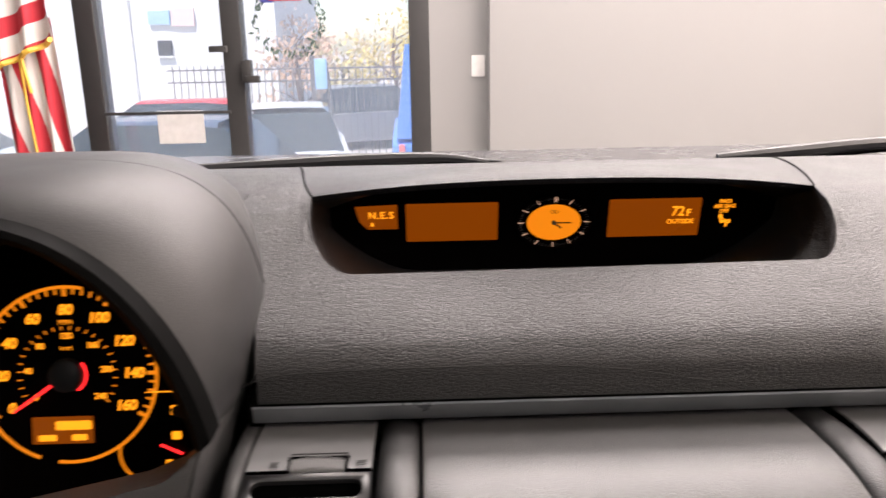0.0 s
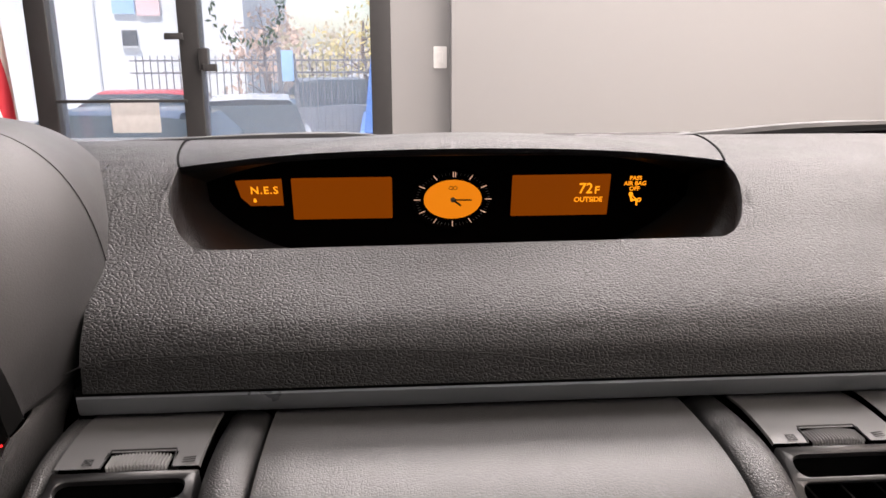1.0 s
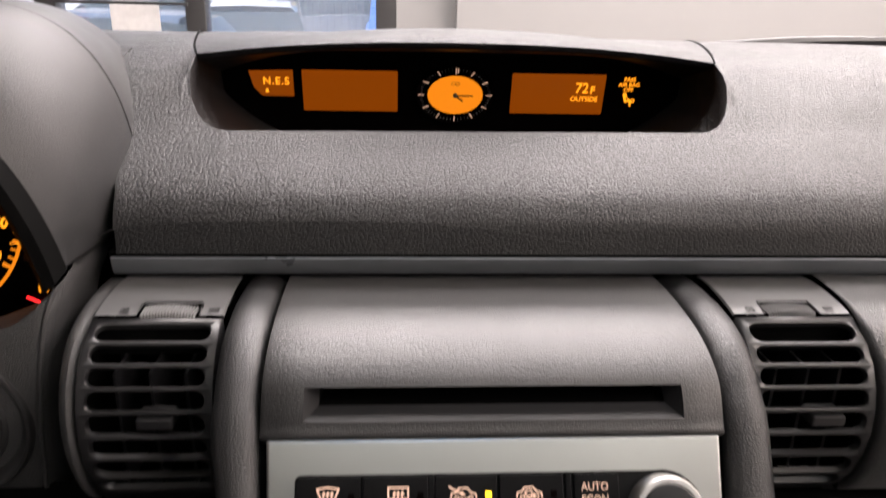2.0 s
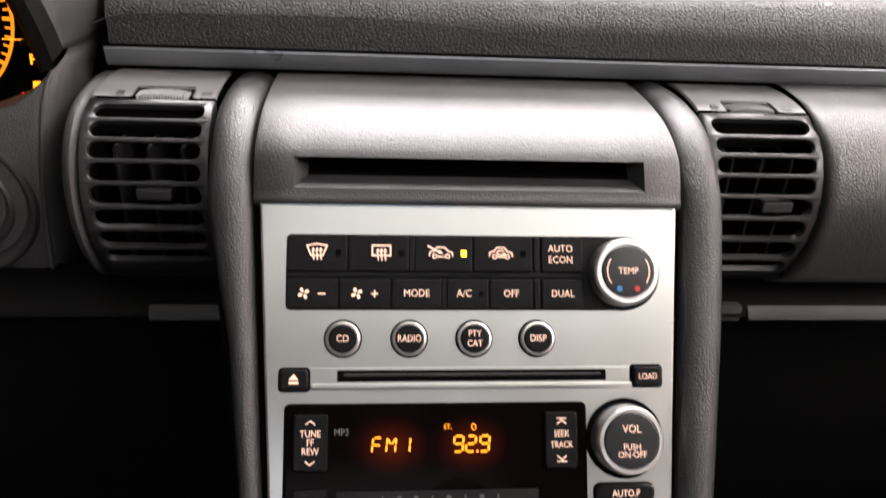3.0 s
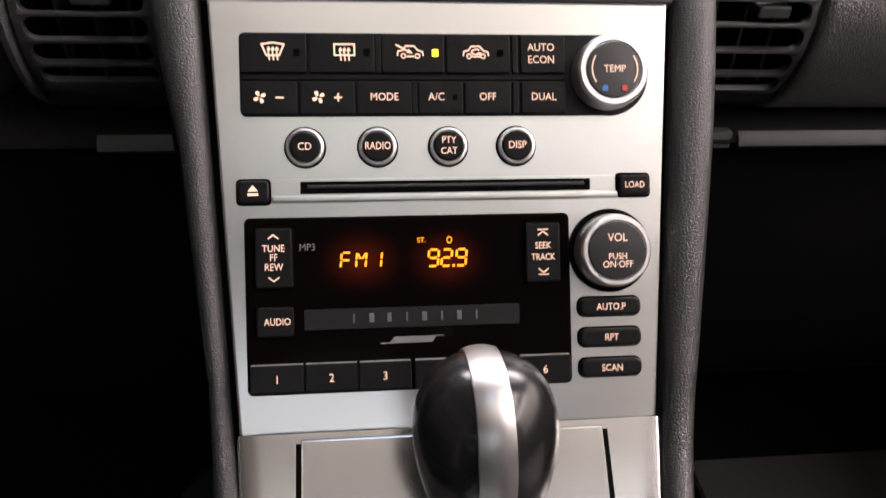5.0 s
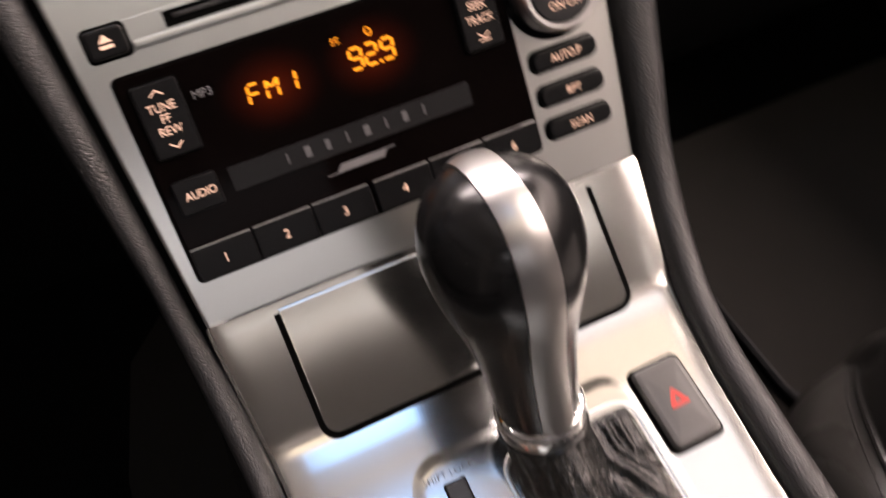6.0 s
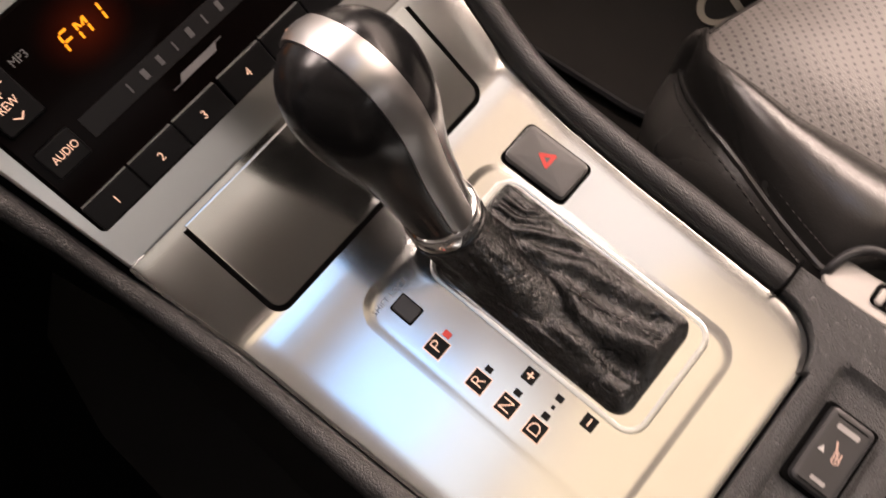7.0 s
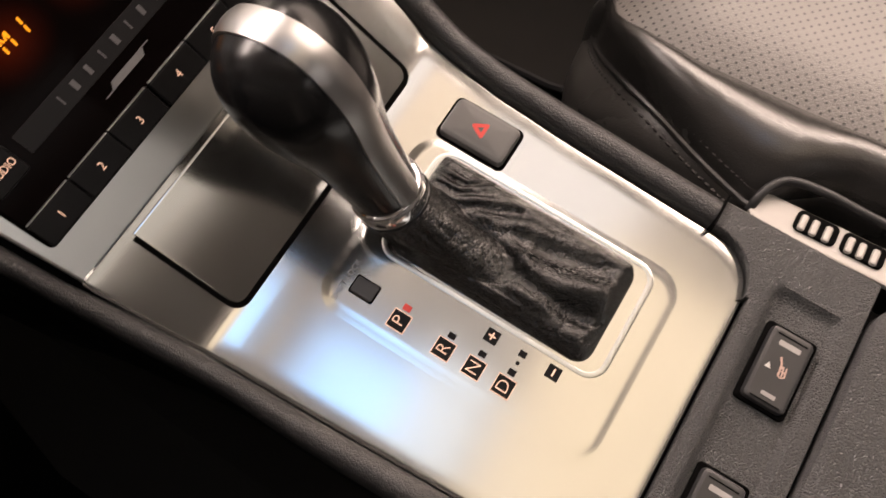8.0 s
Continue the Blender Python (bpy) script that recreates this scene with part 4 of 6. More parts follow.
part("knob_well", turned([(0.0184, 0.0005), (0.0184, 0.0012), (0.0165, 0.0013)], on_panel(70.7, 109.4), 48), VOID, stack)
temp = knob(71.2, 32.0, 0.0110, 0.0160, 0.0121, "silver-rimmed temperature knob")
vol = knob(70.7, 109.4, 0.0110, 0.0160, 0.0126, "silver-rimmed volume knob")
KH = 0.0110 + 0.0009
legend("TEMP", 71.2, 32.0, KH, 3.0, temp)
for s in (0, 180):
    part("symbol", ring_shape(0.0102, 0.0102, 0.0005, on_panel(71.2, 32.0, KH, s), 16, -34, 34), LEGEND, temp, "", 0)
for u, mat in ((66.8, BLUE), (75.2, RED)):
    part("mark", bar(0.0024, 0.0024, on_panel(u, 40.2, KH)), mat, temp, "", 0)
legend("VOL", 70.7, 104.0, KH, 3.4, vol)
legend("PUSH", 70.7, 112.0, KH, 2.6, vol)
legend("ON\u00b7OFF", 70.7, 115.4, KH, 2.8, vol)

for u, lines in ((-60.6, ("CD",)), (-30.1, ("RADIO",)), (0.2, ("PTY", "CAT")), (29.9, ("DISP",))):
    v = 63.0
    part("button_well", turned([(0.0089, -0.0005), (0.0088, 0.0006), (0.0082, 0.0007)], on_panel(u, v), 36), VOID, stack)
    b = part("round_button", turned([(0.0081, 0.0005), (0.0080, 0.0024), (0.0076, 0.0031), (0.0069, 0.0033), (0.0065, 0.0027)], on_panel(u, v), 40), BEZEL, stack, "round black button with a chrome rim", 40)
    part("insert", turned([(0.0065, 0.0024), (0.0064, 0.0032), (0.0058, 0.0037), (0.0005, 0.0039)], on_panel(u, v), 32), KEY, b)
    for i, text in enumerate(lines):
        legend(text, u, v + (i - (len(lines) - 1) / 2) * 4.6, 0.0040, 3.1 if len(lines) < 2 else 2.8, b, squeeze=0.80 if text == "RADIO" else 0.9)

# disc slot
plate(-77.0, 77.0, 76.2, 86.4, 1.0, 0.0005, "slot_surround", SILVER, stack, "polished disc slot surround", 0.0003)
plate(-75.0, 75.0, 83.2, 86.0, 0.8, 0.0016, "slot_sill", SILVER, stack, "bright lower edge of the disc slot", 0.0008)
plate(-63.0, 62.6, 77.4, 82.6, 0.5, 0.0008, "disc_slot", VOID, stack, "black disc slot", 0.0001)
plate(-60.0, 60.0, 78.8, 80.2, 0.4, 0.0012, "slot_flap", DARK, stack)
plate(-89.6, -75.0, 75.9, 87.2, 2.2, 0.0008, "button_well", VOID, stack)
ej = plate(-88.6, -76.0, 76.9, 86.2, 1.8, 0.0032, "eject_button", KEY, stack, "", 0.0010)
m = on_panel(-82.3, 81.3, 0.0033)
bm = flat([(-0.0022, -0.0001), (0.0022, -0.0001), (0, 0.0025)], m)
part("symbol", bar(0.0044, 0.0011, m, 0, -0.0014, 0, bm), LEGEND, ej, "", 0)
plate(74.0, 90.0, 75.2, 86.2, 2.2, 0.0008, "button_well", VOID, stack)
ld = plate(75.2, 88.8, 76.4, 85.2, 1.8, 0.0032, "load_button", KEY, stack, "", 0.0010)
legend("LOAD", 82.0, 80.8, 0.0034, 2.7, ld, squeeze=0.85)

# radio
plate(-86.6, 52.6, 92.4, 167.0, 2.6, 0.0010, "radio_rim", VOID, stack, "", 0.0003)
radio = plate(-85.6, 51.7, 93.2, 166.2, 2.0, 0.0016, "radio_window", GLOSS, stack, "gloss black radio window", 0.0004)
RH = 0.00165
plate(-62, 28, 95.5, 127.0, 2.0, 0.00006, "screen_glow", AMBER_DEEP, radio, "dim red-brown screen", 0.00001, 0, base=RH)


def segments(text, u, v, w, h, parent, lean=0.10, pitch=1.35):
    """Seven-segment style figures built of bars."""
    table = {"9": "abcdfg", "2": "abged", ".": "p", "F": "aefg", "M": "efbcxy", "1": "bc"}
    t = h * 0.14
    for i, ch in enumerate(text):
        m = on_panel(u + i * w * pitch, v, RH + 0.0001) @ Matrix(((1, lean, 0, 0), (0, 1, 0, 0), (0, 0, 1, 0), (0, 0, 0, 1)))
        W, H, t_ = w / 1000, h / 1000, t / 1000
        for s in table[ch]:
            if s == "p":
                bm = bar(t_ * 1.1, t_ * 1.1, m, -W * 0.62, -H / 2)
            elif s in "agd":
                bm = bar(W - t_ * 1.2, t_, m, 0, {"a": H / 2, "g": 0, "d": -H / 2}[s])
            elif s in "xy":
                bm = bar(t_ * 0.9, H * 0.40, m, (-1 if s == "x" else 1) * W * 0.24, H * 0.24, 30 if s == "x" else -30)
            else:
                bm = bar(t_, H / 2 - t_ * 0.7, m, (W / 2) * (1 if s in "bc" else -1), (H / 4) * (1 if s in "bf" else -1))
            part("digit_bar", bm, AMBER, parent, "", 0)


segments("FM1", -44.6, 110.9, 4.0, 6.4, radio, pitch=1.62)
segments("92", -7.4, 110.8, 4.2, 7.0, radio, pitch=1.36)
segments("9", 4.6, 110.8, 4.2, 7.0, radio)
segments(".", 4.2, 110.8, 4.2, 7.0, radio)
legend("ST.", -12.4, 103.2, RH + 0.0001, 2.2, radio, AMBER)
part("digit", ring_shape(0.0012, 0.0015, 0.0004, on_panel(-0.4, 103.2, RH + 0.0001), 16), AMBER, radio, "", 0)
legend("MP3", -60.6, 105.2, RH + 0.0001, 2.9, radio, GREY_PRINT)
strip = plate(-62.6, 29.4, 131.4, 140.0, 0.4, 0.0002, "name_bar", BARGREY, radio, "dark grey bar with small silver marks", 0.00008, 0, base=RH)
for k, w in enumerate((0.7, 2.1, 1.7, 0.7, 2.1, 0.7, 1.9, 0.7)):
    plate(-41.8 + 7.5 * k - w / 2, -41.8 + 7.5 * k + w / 2, 133.6, 137.4, 0.1, 0.0002, "mark", DIM_PRINT, strip, "", 0.00005, 0, base=RH + 0.0002)
bm = flat([(-0.0095, -0.0014), (0.0088, -0.0014), (0.0108, 0.0014), (-0.0072, 0.0014)], on_panel(-17.6, 145.3, RH + 0.0001))
bar(0.0060, 0.0004, on_panel(-27.8, 146.6, RH + 0.0001), bm=bm)
bar(0.0050, 0.0004, on_panel(-6.2, 144.0, RH + 0.0001), bm=bm)
part("maker_mark", bm, GREY_PRINT, radio, "grey slanted mark", 0)
plate(-82.6, -66.2, 96.4, 122.4, 1.4, 0.0003, "button_well", VOID, radio, "", 0.0001, 0, base=RH)
tune = plate(-82.0, -66.8, 97.0, 121.8, 1.2, 0.0022, "tune_button", KEY, radio, "", 0.0007, 0, base=RH)
auk = plate(-82.0, -66.8, 129.9, 142.2, 1.2, 0.0022, "audio_button", KEY, radio, "", 0.0007, 0, base=RH)
plate(32.0, 48.2, 96.2, 122.8, 1.4, 0.0003, "button_well", VOID, radio, "", 0.0001, 0, base=RH)
seek = plate(32.6, 47.6, 96.8, 122.2, 1.2, 0.0022, "seek_button", KEY, radio, "", 0.0007, 0, base=RH)
BH = RH + 0.0023


def chevron(u, v, up, parent, lined=False):
    m = on_panel(u, v, BH, 0 if up else 180)
    bm = bar(0.0030, 0.0005, m, -0.0010, 0, 38)
    bar(0.0030, 0.0005, m, 0.0010, 0, -38, bm)
    if lined:
        bar(0.0046, 0.0005, m, 0, 0.0016, 0, bm)
    part("symbol", bm, LEGEND, parent, "", 0)


for text, v in (("TUNE", 105.4), ("FF", 109.2), ("REW", 113.2)):
    legend(text, -74.4, v, BH, 2.9, tune, squeeze=0.86)
chevron(-74.4, 100.4, True, tune)
chevron(-74.4, 118.2, False, tune)
legend("AUDIO", -73.4, 136.0, BH, 2.9, auk, squeeze=0.82)
legend("SEEK", 40.1, 106.6, BH, 2.8, seek, squeeze=0.84)
legend("TRACK", 40.1, 111.6, BH, 2.8, seek, squeeze=0.80)
chevron(40.1, 101.2, True, seek, True)
chevron(40.1, 117.4, False, seek, True)
for k, (a, b) in enumerate(((-85.2, -63.0), (-62.6, -40.6), (-40.2, -18.0), (-16.6, 5.8), (6.2, 28.4), (28.8, 51.2))):
    key = plate(a, b, 154.2, 165.8, 0.5, 0.0022, "preset_button", KEY, radio, "", 0.0006, 0, base=RH)
    legend(str(k + 1), (a + b) / 2, 160.2, BH, 3.4, key)
    # bright strip stands in for the highlight on the key's top edge
    plate(a + 0.4, b - 0.4, 153.7, 154.05, 0.1, 0.0019, "edge", BEZEL, key, "strip painting the key's edge highlight", 0.0001, 0, base=RH)
for text, v in (("AUTO.P", 134.0), ("RPT", 147.4), ("SCAN", 160.7)):
    plate(55.4, 84.4, v - 4.6, v + 4.6, 3.6, 0.0006, "button_well", VOID, stack, "", 0.0002)
    key = plate(56.2, 83.6, v - 3.9, v + 3.9, 3.0, 0.0036, "side_button", KEY, stack, "", 0.0012)
    legend(text, 69.9, v, 0.0038, 2.9, key, squeeze=0.88)


# ---- centre console ----
console = thing("centre_console", (0, 0.0, 0.45), "centre console with satin silver top and black leather side rails", "centre console")
TRIM = [(0.1530, 0.6790), (0.1526, 0.6803), (0.1516, 0.6804), (0.1508, 0.6798), (0.1470, 0.6768), (0.128, 0.6616), (0.1160, 0.6523), (0.1115, 0.6489), (0.1090, 0.6476), (0.106, 0.6467), (0.098, 0.6452), (0.090, 0.6441), (0.07, 0.6415), (0.03, 0.6363), (0.0, 0.6324), (-0.03, 0.6285), (-0.045, 0.6266), (-0.053, 0.6255), (-0.059, 0.6247), (-0.064, 0.6241), (-0.0672, 0.6237), (-0.0684, 0.6234)]
RIGHT = [(-0.07, 0.0735), (-0.041, 0.0740), (0.002, 0.0755), (0.032, 0.0765), (0.069, 0.0790), (0.096, 0.0830), (0.115, 0.0868), (0.15, 0.0912)]
LEFT = [(-0.07, 0.0780), (-0.041, 0.0795), (0.006, 0.0815), (0.047, 0.0838), (0.10, 0.0862), (0.15, 0.0905)]


def trim_half(table, y):
    w = lerp_table(table, y)
    rear, r = -0.0684, 0.022
    if y < rear + r:
        d = rear + r - y
        w -= r - math.sqrt(max(r * r - d * d, 0))
    return w


bm = bmesh.new()
rows = []
for y, z in TRIM:
    l, r = trim_half(LEFT, y), trim_half(RIGHT, y)
    xs_ = [-l - 0.0012, -l - 0.0009, -l + 0.0004, -l + 0.0010] + [-l + 0.0004 + (l + r - 0.0008) * k / 16 for k in range(1, 16)] + [r - 0.0010, r - 0.0004, r + 0.0009, r + 0.0012]
    zs = [-0.008, -0.0014, -0.0001, 0] + [0] * 15 + [0, -0.0001, -0.0014, -0.008]
    rows.append([Vector((x, y, z + dz)) for x, dz in zip(xs_, zs)])
rows.append([p + Vector((0, -0.001, -0.006)) for p in rows[-1]])
loft(bm, rows, False, False, False)
part("top_trim", bm, DECK_SILVER, console, "satin silver console top", 40)

# lid of the small tray
LY = Vector((0, 0.147 - 0.1085, 0.6770 - 0.6478))
LL = LY.length
ly = LY / LL
LID = Matrix(((1, 0, 0, 0), (0, ly.y, -ly.z, 0.1085), (0, ly.z, ly.y, 0.6478), (0, 0, 0, 1)))


def lid_ring(w, y0, y1, r, h):
    """Square at the top edge, round at the two lower corners."""
    pts = [(w / 2, y1), (-w / 2, y1)]
    for cx, a in ((-w / 2 + r, 180), (w / 2 - r, 270)):
        for k in range(7):
            t = radians(a + 15 * k)
            pts.append((cx + r * math.cos(t), y0 + r + r * math.sin(t)))
    return [LID @ Vector((x, y, h)) for x, y in pts]


part("lid_gap", loft(bmesh.new(), [lid_ring(0.1342, -0.0020, LL + 0.0015, 0.0072, h) for h in (-0.003, 0.0005)]), VOID, console)
part("tray_lid", loft(bmesh.new(), [lid_ring(0.1300, 0.0004, LL + 0.0032, 0.0055, -0.003), lid_ring(0.1300, 0.0004, LL + 0.0032, 0.0055, 0.0007), lid_ring(0.1292, 0.0008, LL + 0.0024, 0.0051, 0.0011), lid_ring(0.1286, 0.0011, LL + 0.0021, 0.0048, 0.0011)]), DECK_SILVER, console, "satin silver tray lid")

# leather rails on both sides
RAILS = [(0.3760, 0.8562, 0.1050, 0.1268), (0.350, 0.8592, 0.1050, 0.1268), (0.325, 0.8602, 0.1050, 0.1266), (0.303, 0.8580, 0.1050, 0.1262), (0.286, 0.8520, 0.1048, 0.1256), (0.272, 0.8430, 0.1044, 0.1252), (0.2565, 0.8290, 0.1036, 0.1246), (0.2254, 0.7880, 0.1008, 0.1215), (0.196, 0.7470, 0.0980, 0.1170), (0.167, 0.7070, 0.0952, 0.1120), (0.150, 0.6850, 0.0936, 0.1085), (0.132, 0.6690, 0.0905, 0.1050), (0.112, 0.6570, 0.0878, 0.1010), (0.09, 0.6505, 0.0840, 0.0965), (0.06, 0.6455, 0.0805, 0.0940), (0.02, 0.6400, 0.0782, 0.0925), (-0.02, 0.6345, 0.0764, 0.0905), (-0.0425, 0.6315, 0.0752, 0.0895)]
for s in (-1, 1):
    line = smooth_line([(y, z, xi) for y, z, xi, xo in RAILS], 4)
    wide = smooth_line([(y, z, xo) for y, z, xi, xo in RAILS], 4)
    rows = []
    for i, (p, q) in enumerate(zip(line, wide)):
        y, z, xi, xo = p.x, p.y, p.z, q.z
        if y < 0.15:
            near = trim_half(LEFT if s < 0 else RIGHT, max(y, -0.044)) + 0.0016
            k = min(1.0, (0.15 - y) / 0.05)
            xi, xo = xi + (near - xi) * k, xo + (near - xi) * k
        if s < 0:
            xo -= lerp_table([(0.62, 0.0), (0.66, 0.003), (0.70, 0.008), (0.78, 0.008), (0.83, 0.0)], z)
        a, b = line[max(i - 1, 0)], line[min(i + 1, len(line) - 1)]
        d = Vector((b.x - a.x, b.y - a.y)).normalized()
        n = Vector((d.y, -d.x))
        if n.y < 0 and n.x > 0:
            n = -n
        row = []
        w = xo - xi
        for dx, h in ((0.0, -0.014), (0.0, -0.004), (0.08, -0.0015), (0.22, 0.0), (0.5, 0.0012), (0.78, 0.0), (0.93, -0.0028), (1.0, -0.007), (1.06, -0.016)):
            row.append(Vector((s * (xi + w * dx), y + n.x * h, z + n.y * h)))
        low = row[-1]
        row.append(Vector((s * (xo + 0.004), low.y + 0.01, low.z - 0.05)))
        row.append(Vector((s * (xo + 0.012), low.y + 0.03, max(low.z - 0.35, 0.27))))
        rows.append(row)
    part("side_rail", loft(bmesh.new(), [row[:9] for row in rows], False, False, False), RAIL, console, "padded black leather rail beside the panel", 70)
    # lower side split off and painted near-black as footwell shade
    part("side_panel", loft(bmesh.new(), [row[8:] for row in rows], False, False, False), SHADED, console, "lower side of the console, shade painted in", 70)

# rear part, with the well of the heater switches and the armrest lid
def rear_z(x, y):
    z = lerp_table([(-0.1165, 0.6240), (-0.044, 0.6312)], y)
    well = min(1.0, max(0.0, (0.0660 - x) / 0.003), max(0.0, (x + 0.0700) / 0.003))
    return z - 0.0040 * well * lerp_table([(-0.1095, 0.0), (-0.1060, 1.0), (-0.0815, 1.0), (-0.0770, 0.0)], y)


bm = bmesh.new()
# two arms beside the silver top, cut to its rounded corners
arm_y = [-0.0430] + [-0.0464 - 0.0220 * math.sin(math.pi / 2 * k / 20) for k in range(21)] + [-0.0702]
for s, table in ((-1, LEFT), (1, RIGHT)):
    rows = []
    for y in arm_y:
        inner = trim_half(table, max(y, -0.0684)) + 0.0015
        end = (0.0880 if s > 0 else 0.0905)
        zs = rear_z(s * 0.085, y)
        row = [Vector((s * inner, y, zs - 0.010)), Vector((s * inner, y, zs - 0.0006)), Vector((s * (inner + 0.0006), y, zs))]
        row += [Vector((s * (inner + 0.0006 + (end - inner - 0.0006) * k / 6), y, zs)) for k in range(1, 7)]
        row += [Vector((s * (end + 0.0018), y, zs - 0.0025)), Vector((s * (end + 0.0030), y, zs - 0.011)), Vector((s * (end + 0.0040), y, 0.53))]
        rows.append(row)
    loft(bm, rows, False, False, False)
ry = [-0.0702, -0.0735, -0.0770, -0.0785, -0.0800, -0.0815, -0.09, -0.10, -0.1060, -0.1078, -0.1095, -0.1130, -0.1165]
rx = [-0.0905] + [-0.0880 + 0.002 * k for k in range(89)]
rows = [[Vector((x, -0.0702, rear_z(x, -0.0702) - 0.010)) for x in [-0.0945, -0.0935, -0.0923] + rx + [0.0898, 0.0910, 0.0920]]]
for y in ry:
    z = rear_z(-0.085, y)
    row = [Vector((-0.0945, y, 0.53)), Vector((-0.0935, y, z - 0.011)), Vector((-0.0923, y, z - 0.0025))]
    row += [Vector((x, y, rear_z(x, y))) for x in rx]
    row += [Vector((0.0898, y, z - 0.0025)), Vector((0.0910, y, z - 0.011)), Vector((0.0920, y, 0.53))]
    rows.append(row)
loft(bm, rows, False, False, False)
part("rear_body", bm, CONSOLE, console, "grained black plastic rear section", 40)
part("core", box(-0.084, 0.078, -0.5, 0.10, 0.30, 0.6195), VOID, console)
arm = bmesh.new()
slab(0.176, 0.34, 0.016, 0.012, 0.003, Matrix.Translation((-0.004, -0.2885, 0.6150)) @ pose(0, 0, 0, 1.0, 0, 0), bm=arm)
part("armrest_lid", arm, CONSOLE, console, "grained black armrest lid", 40)
part("side_seam", box(0.0742, 0.0905, -0.0438, -0.0428, 0.600, 0.6335), VOID, console)


HEAT_SIGN = plain("switch_sign", (0.52, 0.36, 0.30), 0.5)
MARK = plain("switch_mark", (0.30, 0.29, 0.28), 0.5)


def heater_switch(x):
    sw = thing("heater_switch", (x / 1000, -0.094, 0.622), "black rocker seat-heater switch in the console", "switch", "seat heater switches")
    m = Matrix.Translation((x / 1000, -0.0930, 0.6228)) @ pose(0, 0, 0, 5.5, 0, 0)
    part("frame", slab(0.0375, 0.0225, 0.002, 0.0015, 0.0004, m, low=-0.004), VOID, sw)
    r = part("rocker", slab(0.0345, 0.0190, 0.0028, 0.0046, 0.0018, m, low=-0.002), SATIN, sw, "black rocker")
    h = m @ pose(0, 0, 0.0047)
    part("lamp", bar(0.0024, 0.0095, h @ pose(0.0105, 0.0, 0), 0, 0), MARK, r, "pale lamp window", 0)
    part("lamp", bar(0.0018, 0.0062, h @ pose(-0.0125, -0.0003, 0), 0, 0), MARK, r, "", 0)
    for dx in (0.0140, -0.0155):
        part("groove", bar(0.0006, 0.013, h @ pose(dx, 0, -0.0001)), VOID, r, "", 0)
    bm = bmesh.new()
    for k in (-1, 0, 1):
        bar(0.0046, 0.0006, h, -0.0006, k * 0.0013 - 0.0015, 8, bm)
    bar(0.0052, 0.0008, h, 0.0026, 0.0003, 25, bm)
    ring_shape(0.0017, 0.0017, 0.0005, h @ pose(-0.0020, -0.0015, 0), 12, bm=bm)
    part("symbol", bm, HEAT_SIGN, r, "", 0)
    part("symbol", flat([(-0.0014, -0.001), (0.0014, -0.001), (0, 0.0016)], h @ pose(-0.001, 0.0048, 0, 0, 0, -90)), PALE, r, "", 0)
    return sw


heater_switch(31.8)
heater_switch(-36.0)

# ---- hazard switch ----
hz = thing("hazard_switch", (0.0585, 0.0665, 0.641), "grey hazard switch with a red triangle, set in silver trim", "switch")
m = on_deck(58.2, 66.0)
part("frame", slab(0.0232, 0.0356, 0.0034, 0.0006, 0.0002, m, low=-0.001), VOID, hz)
hb = part("key", slab(0.0204, 0.0326, 0.0030, 0.0044, 0.0020, m, low=-0.001, dome=0.0006), HAZARD, hz, "smooth grey push key")
hm = m @ pose(0, 0, 0.0050, 0, 0, 0)
bm = bmesh.new()
tri = [(0.0035 * math.cos(radians(a)), 0.0035 * math.sin(radians(a))) for a in (90, 210, 330)]
for a, b in zip(tri, tri[1:] + tri[:1]):
    bar(math.hypot(b[0] - a[0], b[1] - a[1]) + 0.0014, 0.0017, hm, (a[0] + b[0]) / 2, (a[1] + b[1]) / 2, math.degrees(math.atan2(b[1] - a[1], b[0] - a[0])), bm)
part("triangle", bm, RED, hb, "red triangle", 0)

# ---- gear selector ----
shifter = thing("gear_selector", (0.004, 0.03, 0.64), "automatic gear selector with a black leather knob and gathered boot", "gear lever")
rings = [[on_deck(0.6, 20.8) @ Vector((x, y, h)) for x, y in outline(0.0945 - 2 * o, 0.1355 - 2 * o, 0.014 - o, 8)] for o, h in ((0, -0.00003), (0.0015, 0.00007), (0.0030, 0.00021), (0.0044, 0.00035), (0.0058, 0.0004), (0.0066, 0.0004))]
gate = part("gate_plate", loft(bmesh.new(), rings), DECK_SILVER, shifter, "raised silver gate plate", 60)
GH = 0.0004
# bezel of the boot: a raised lip
bx, by, bw, bh = 15.6, 21.6, 0.0530, 0.1060
rings = [[on_deck(bx, by) @ Vector((x, y if y > 0 else y * k, h)) for x, y in outline(bw + 2 * o, bh + 2 * o, 0.007 + o, 6)] for o, h, k in ((0.0026, GH - 0.00003, 1), (0.0022, GH + 0.00012, 1), (0.0008, GH + 0.00014, 1), (-0.0002, GH - 0.0001, 0.985), (-0.0010, GH - 0.0008, 0.93), (-0.002, GH - 0.002, 0.90))]
part("boot_bezel", loft(bmesh.new(), rings, False, False), SILVER, gate, "silver lip round the boot", 50)
part("boot_well", slab(bw, bh, 0.006, 0.0004, 0.0001, on_deck(bx, by, -0.0012), low=-0.001), VOID, gate)
lock = part("lock_cover", slab(0.0088, 0.0118, 0.001, 0.0004, 0.0001, on_deck(-30.4, 69.8, GH), low=-0.001), VOID, gate)
part("lock_cap", slab(0.0074, 0.0102, 0.0009, 0.0010, 0.0003, on_deck(-30.4, 69.8, GH), low=0.0001), SATIN, lock, "small black cover")
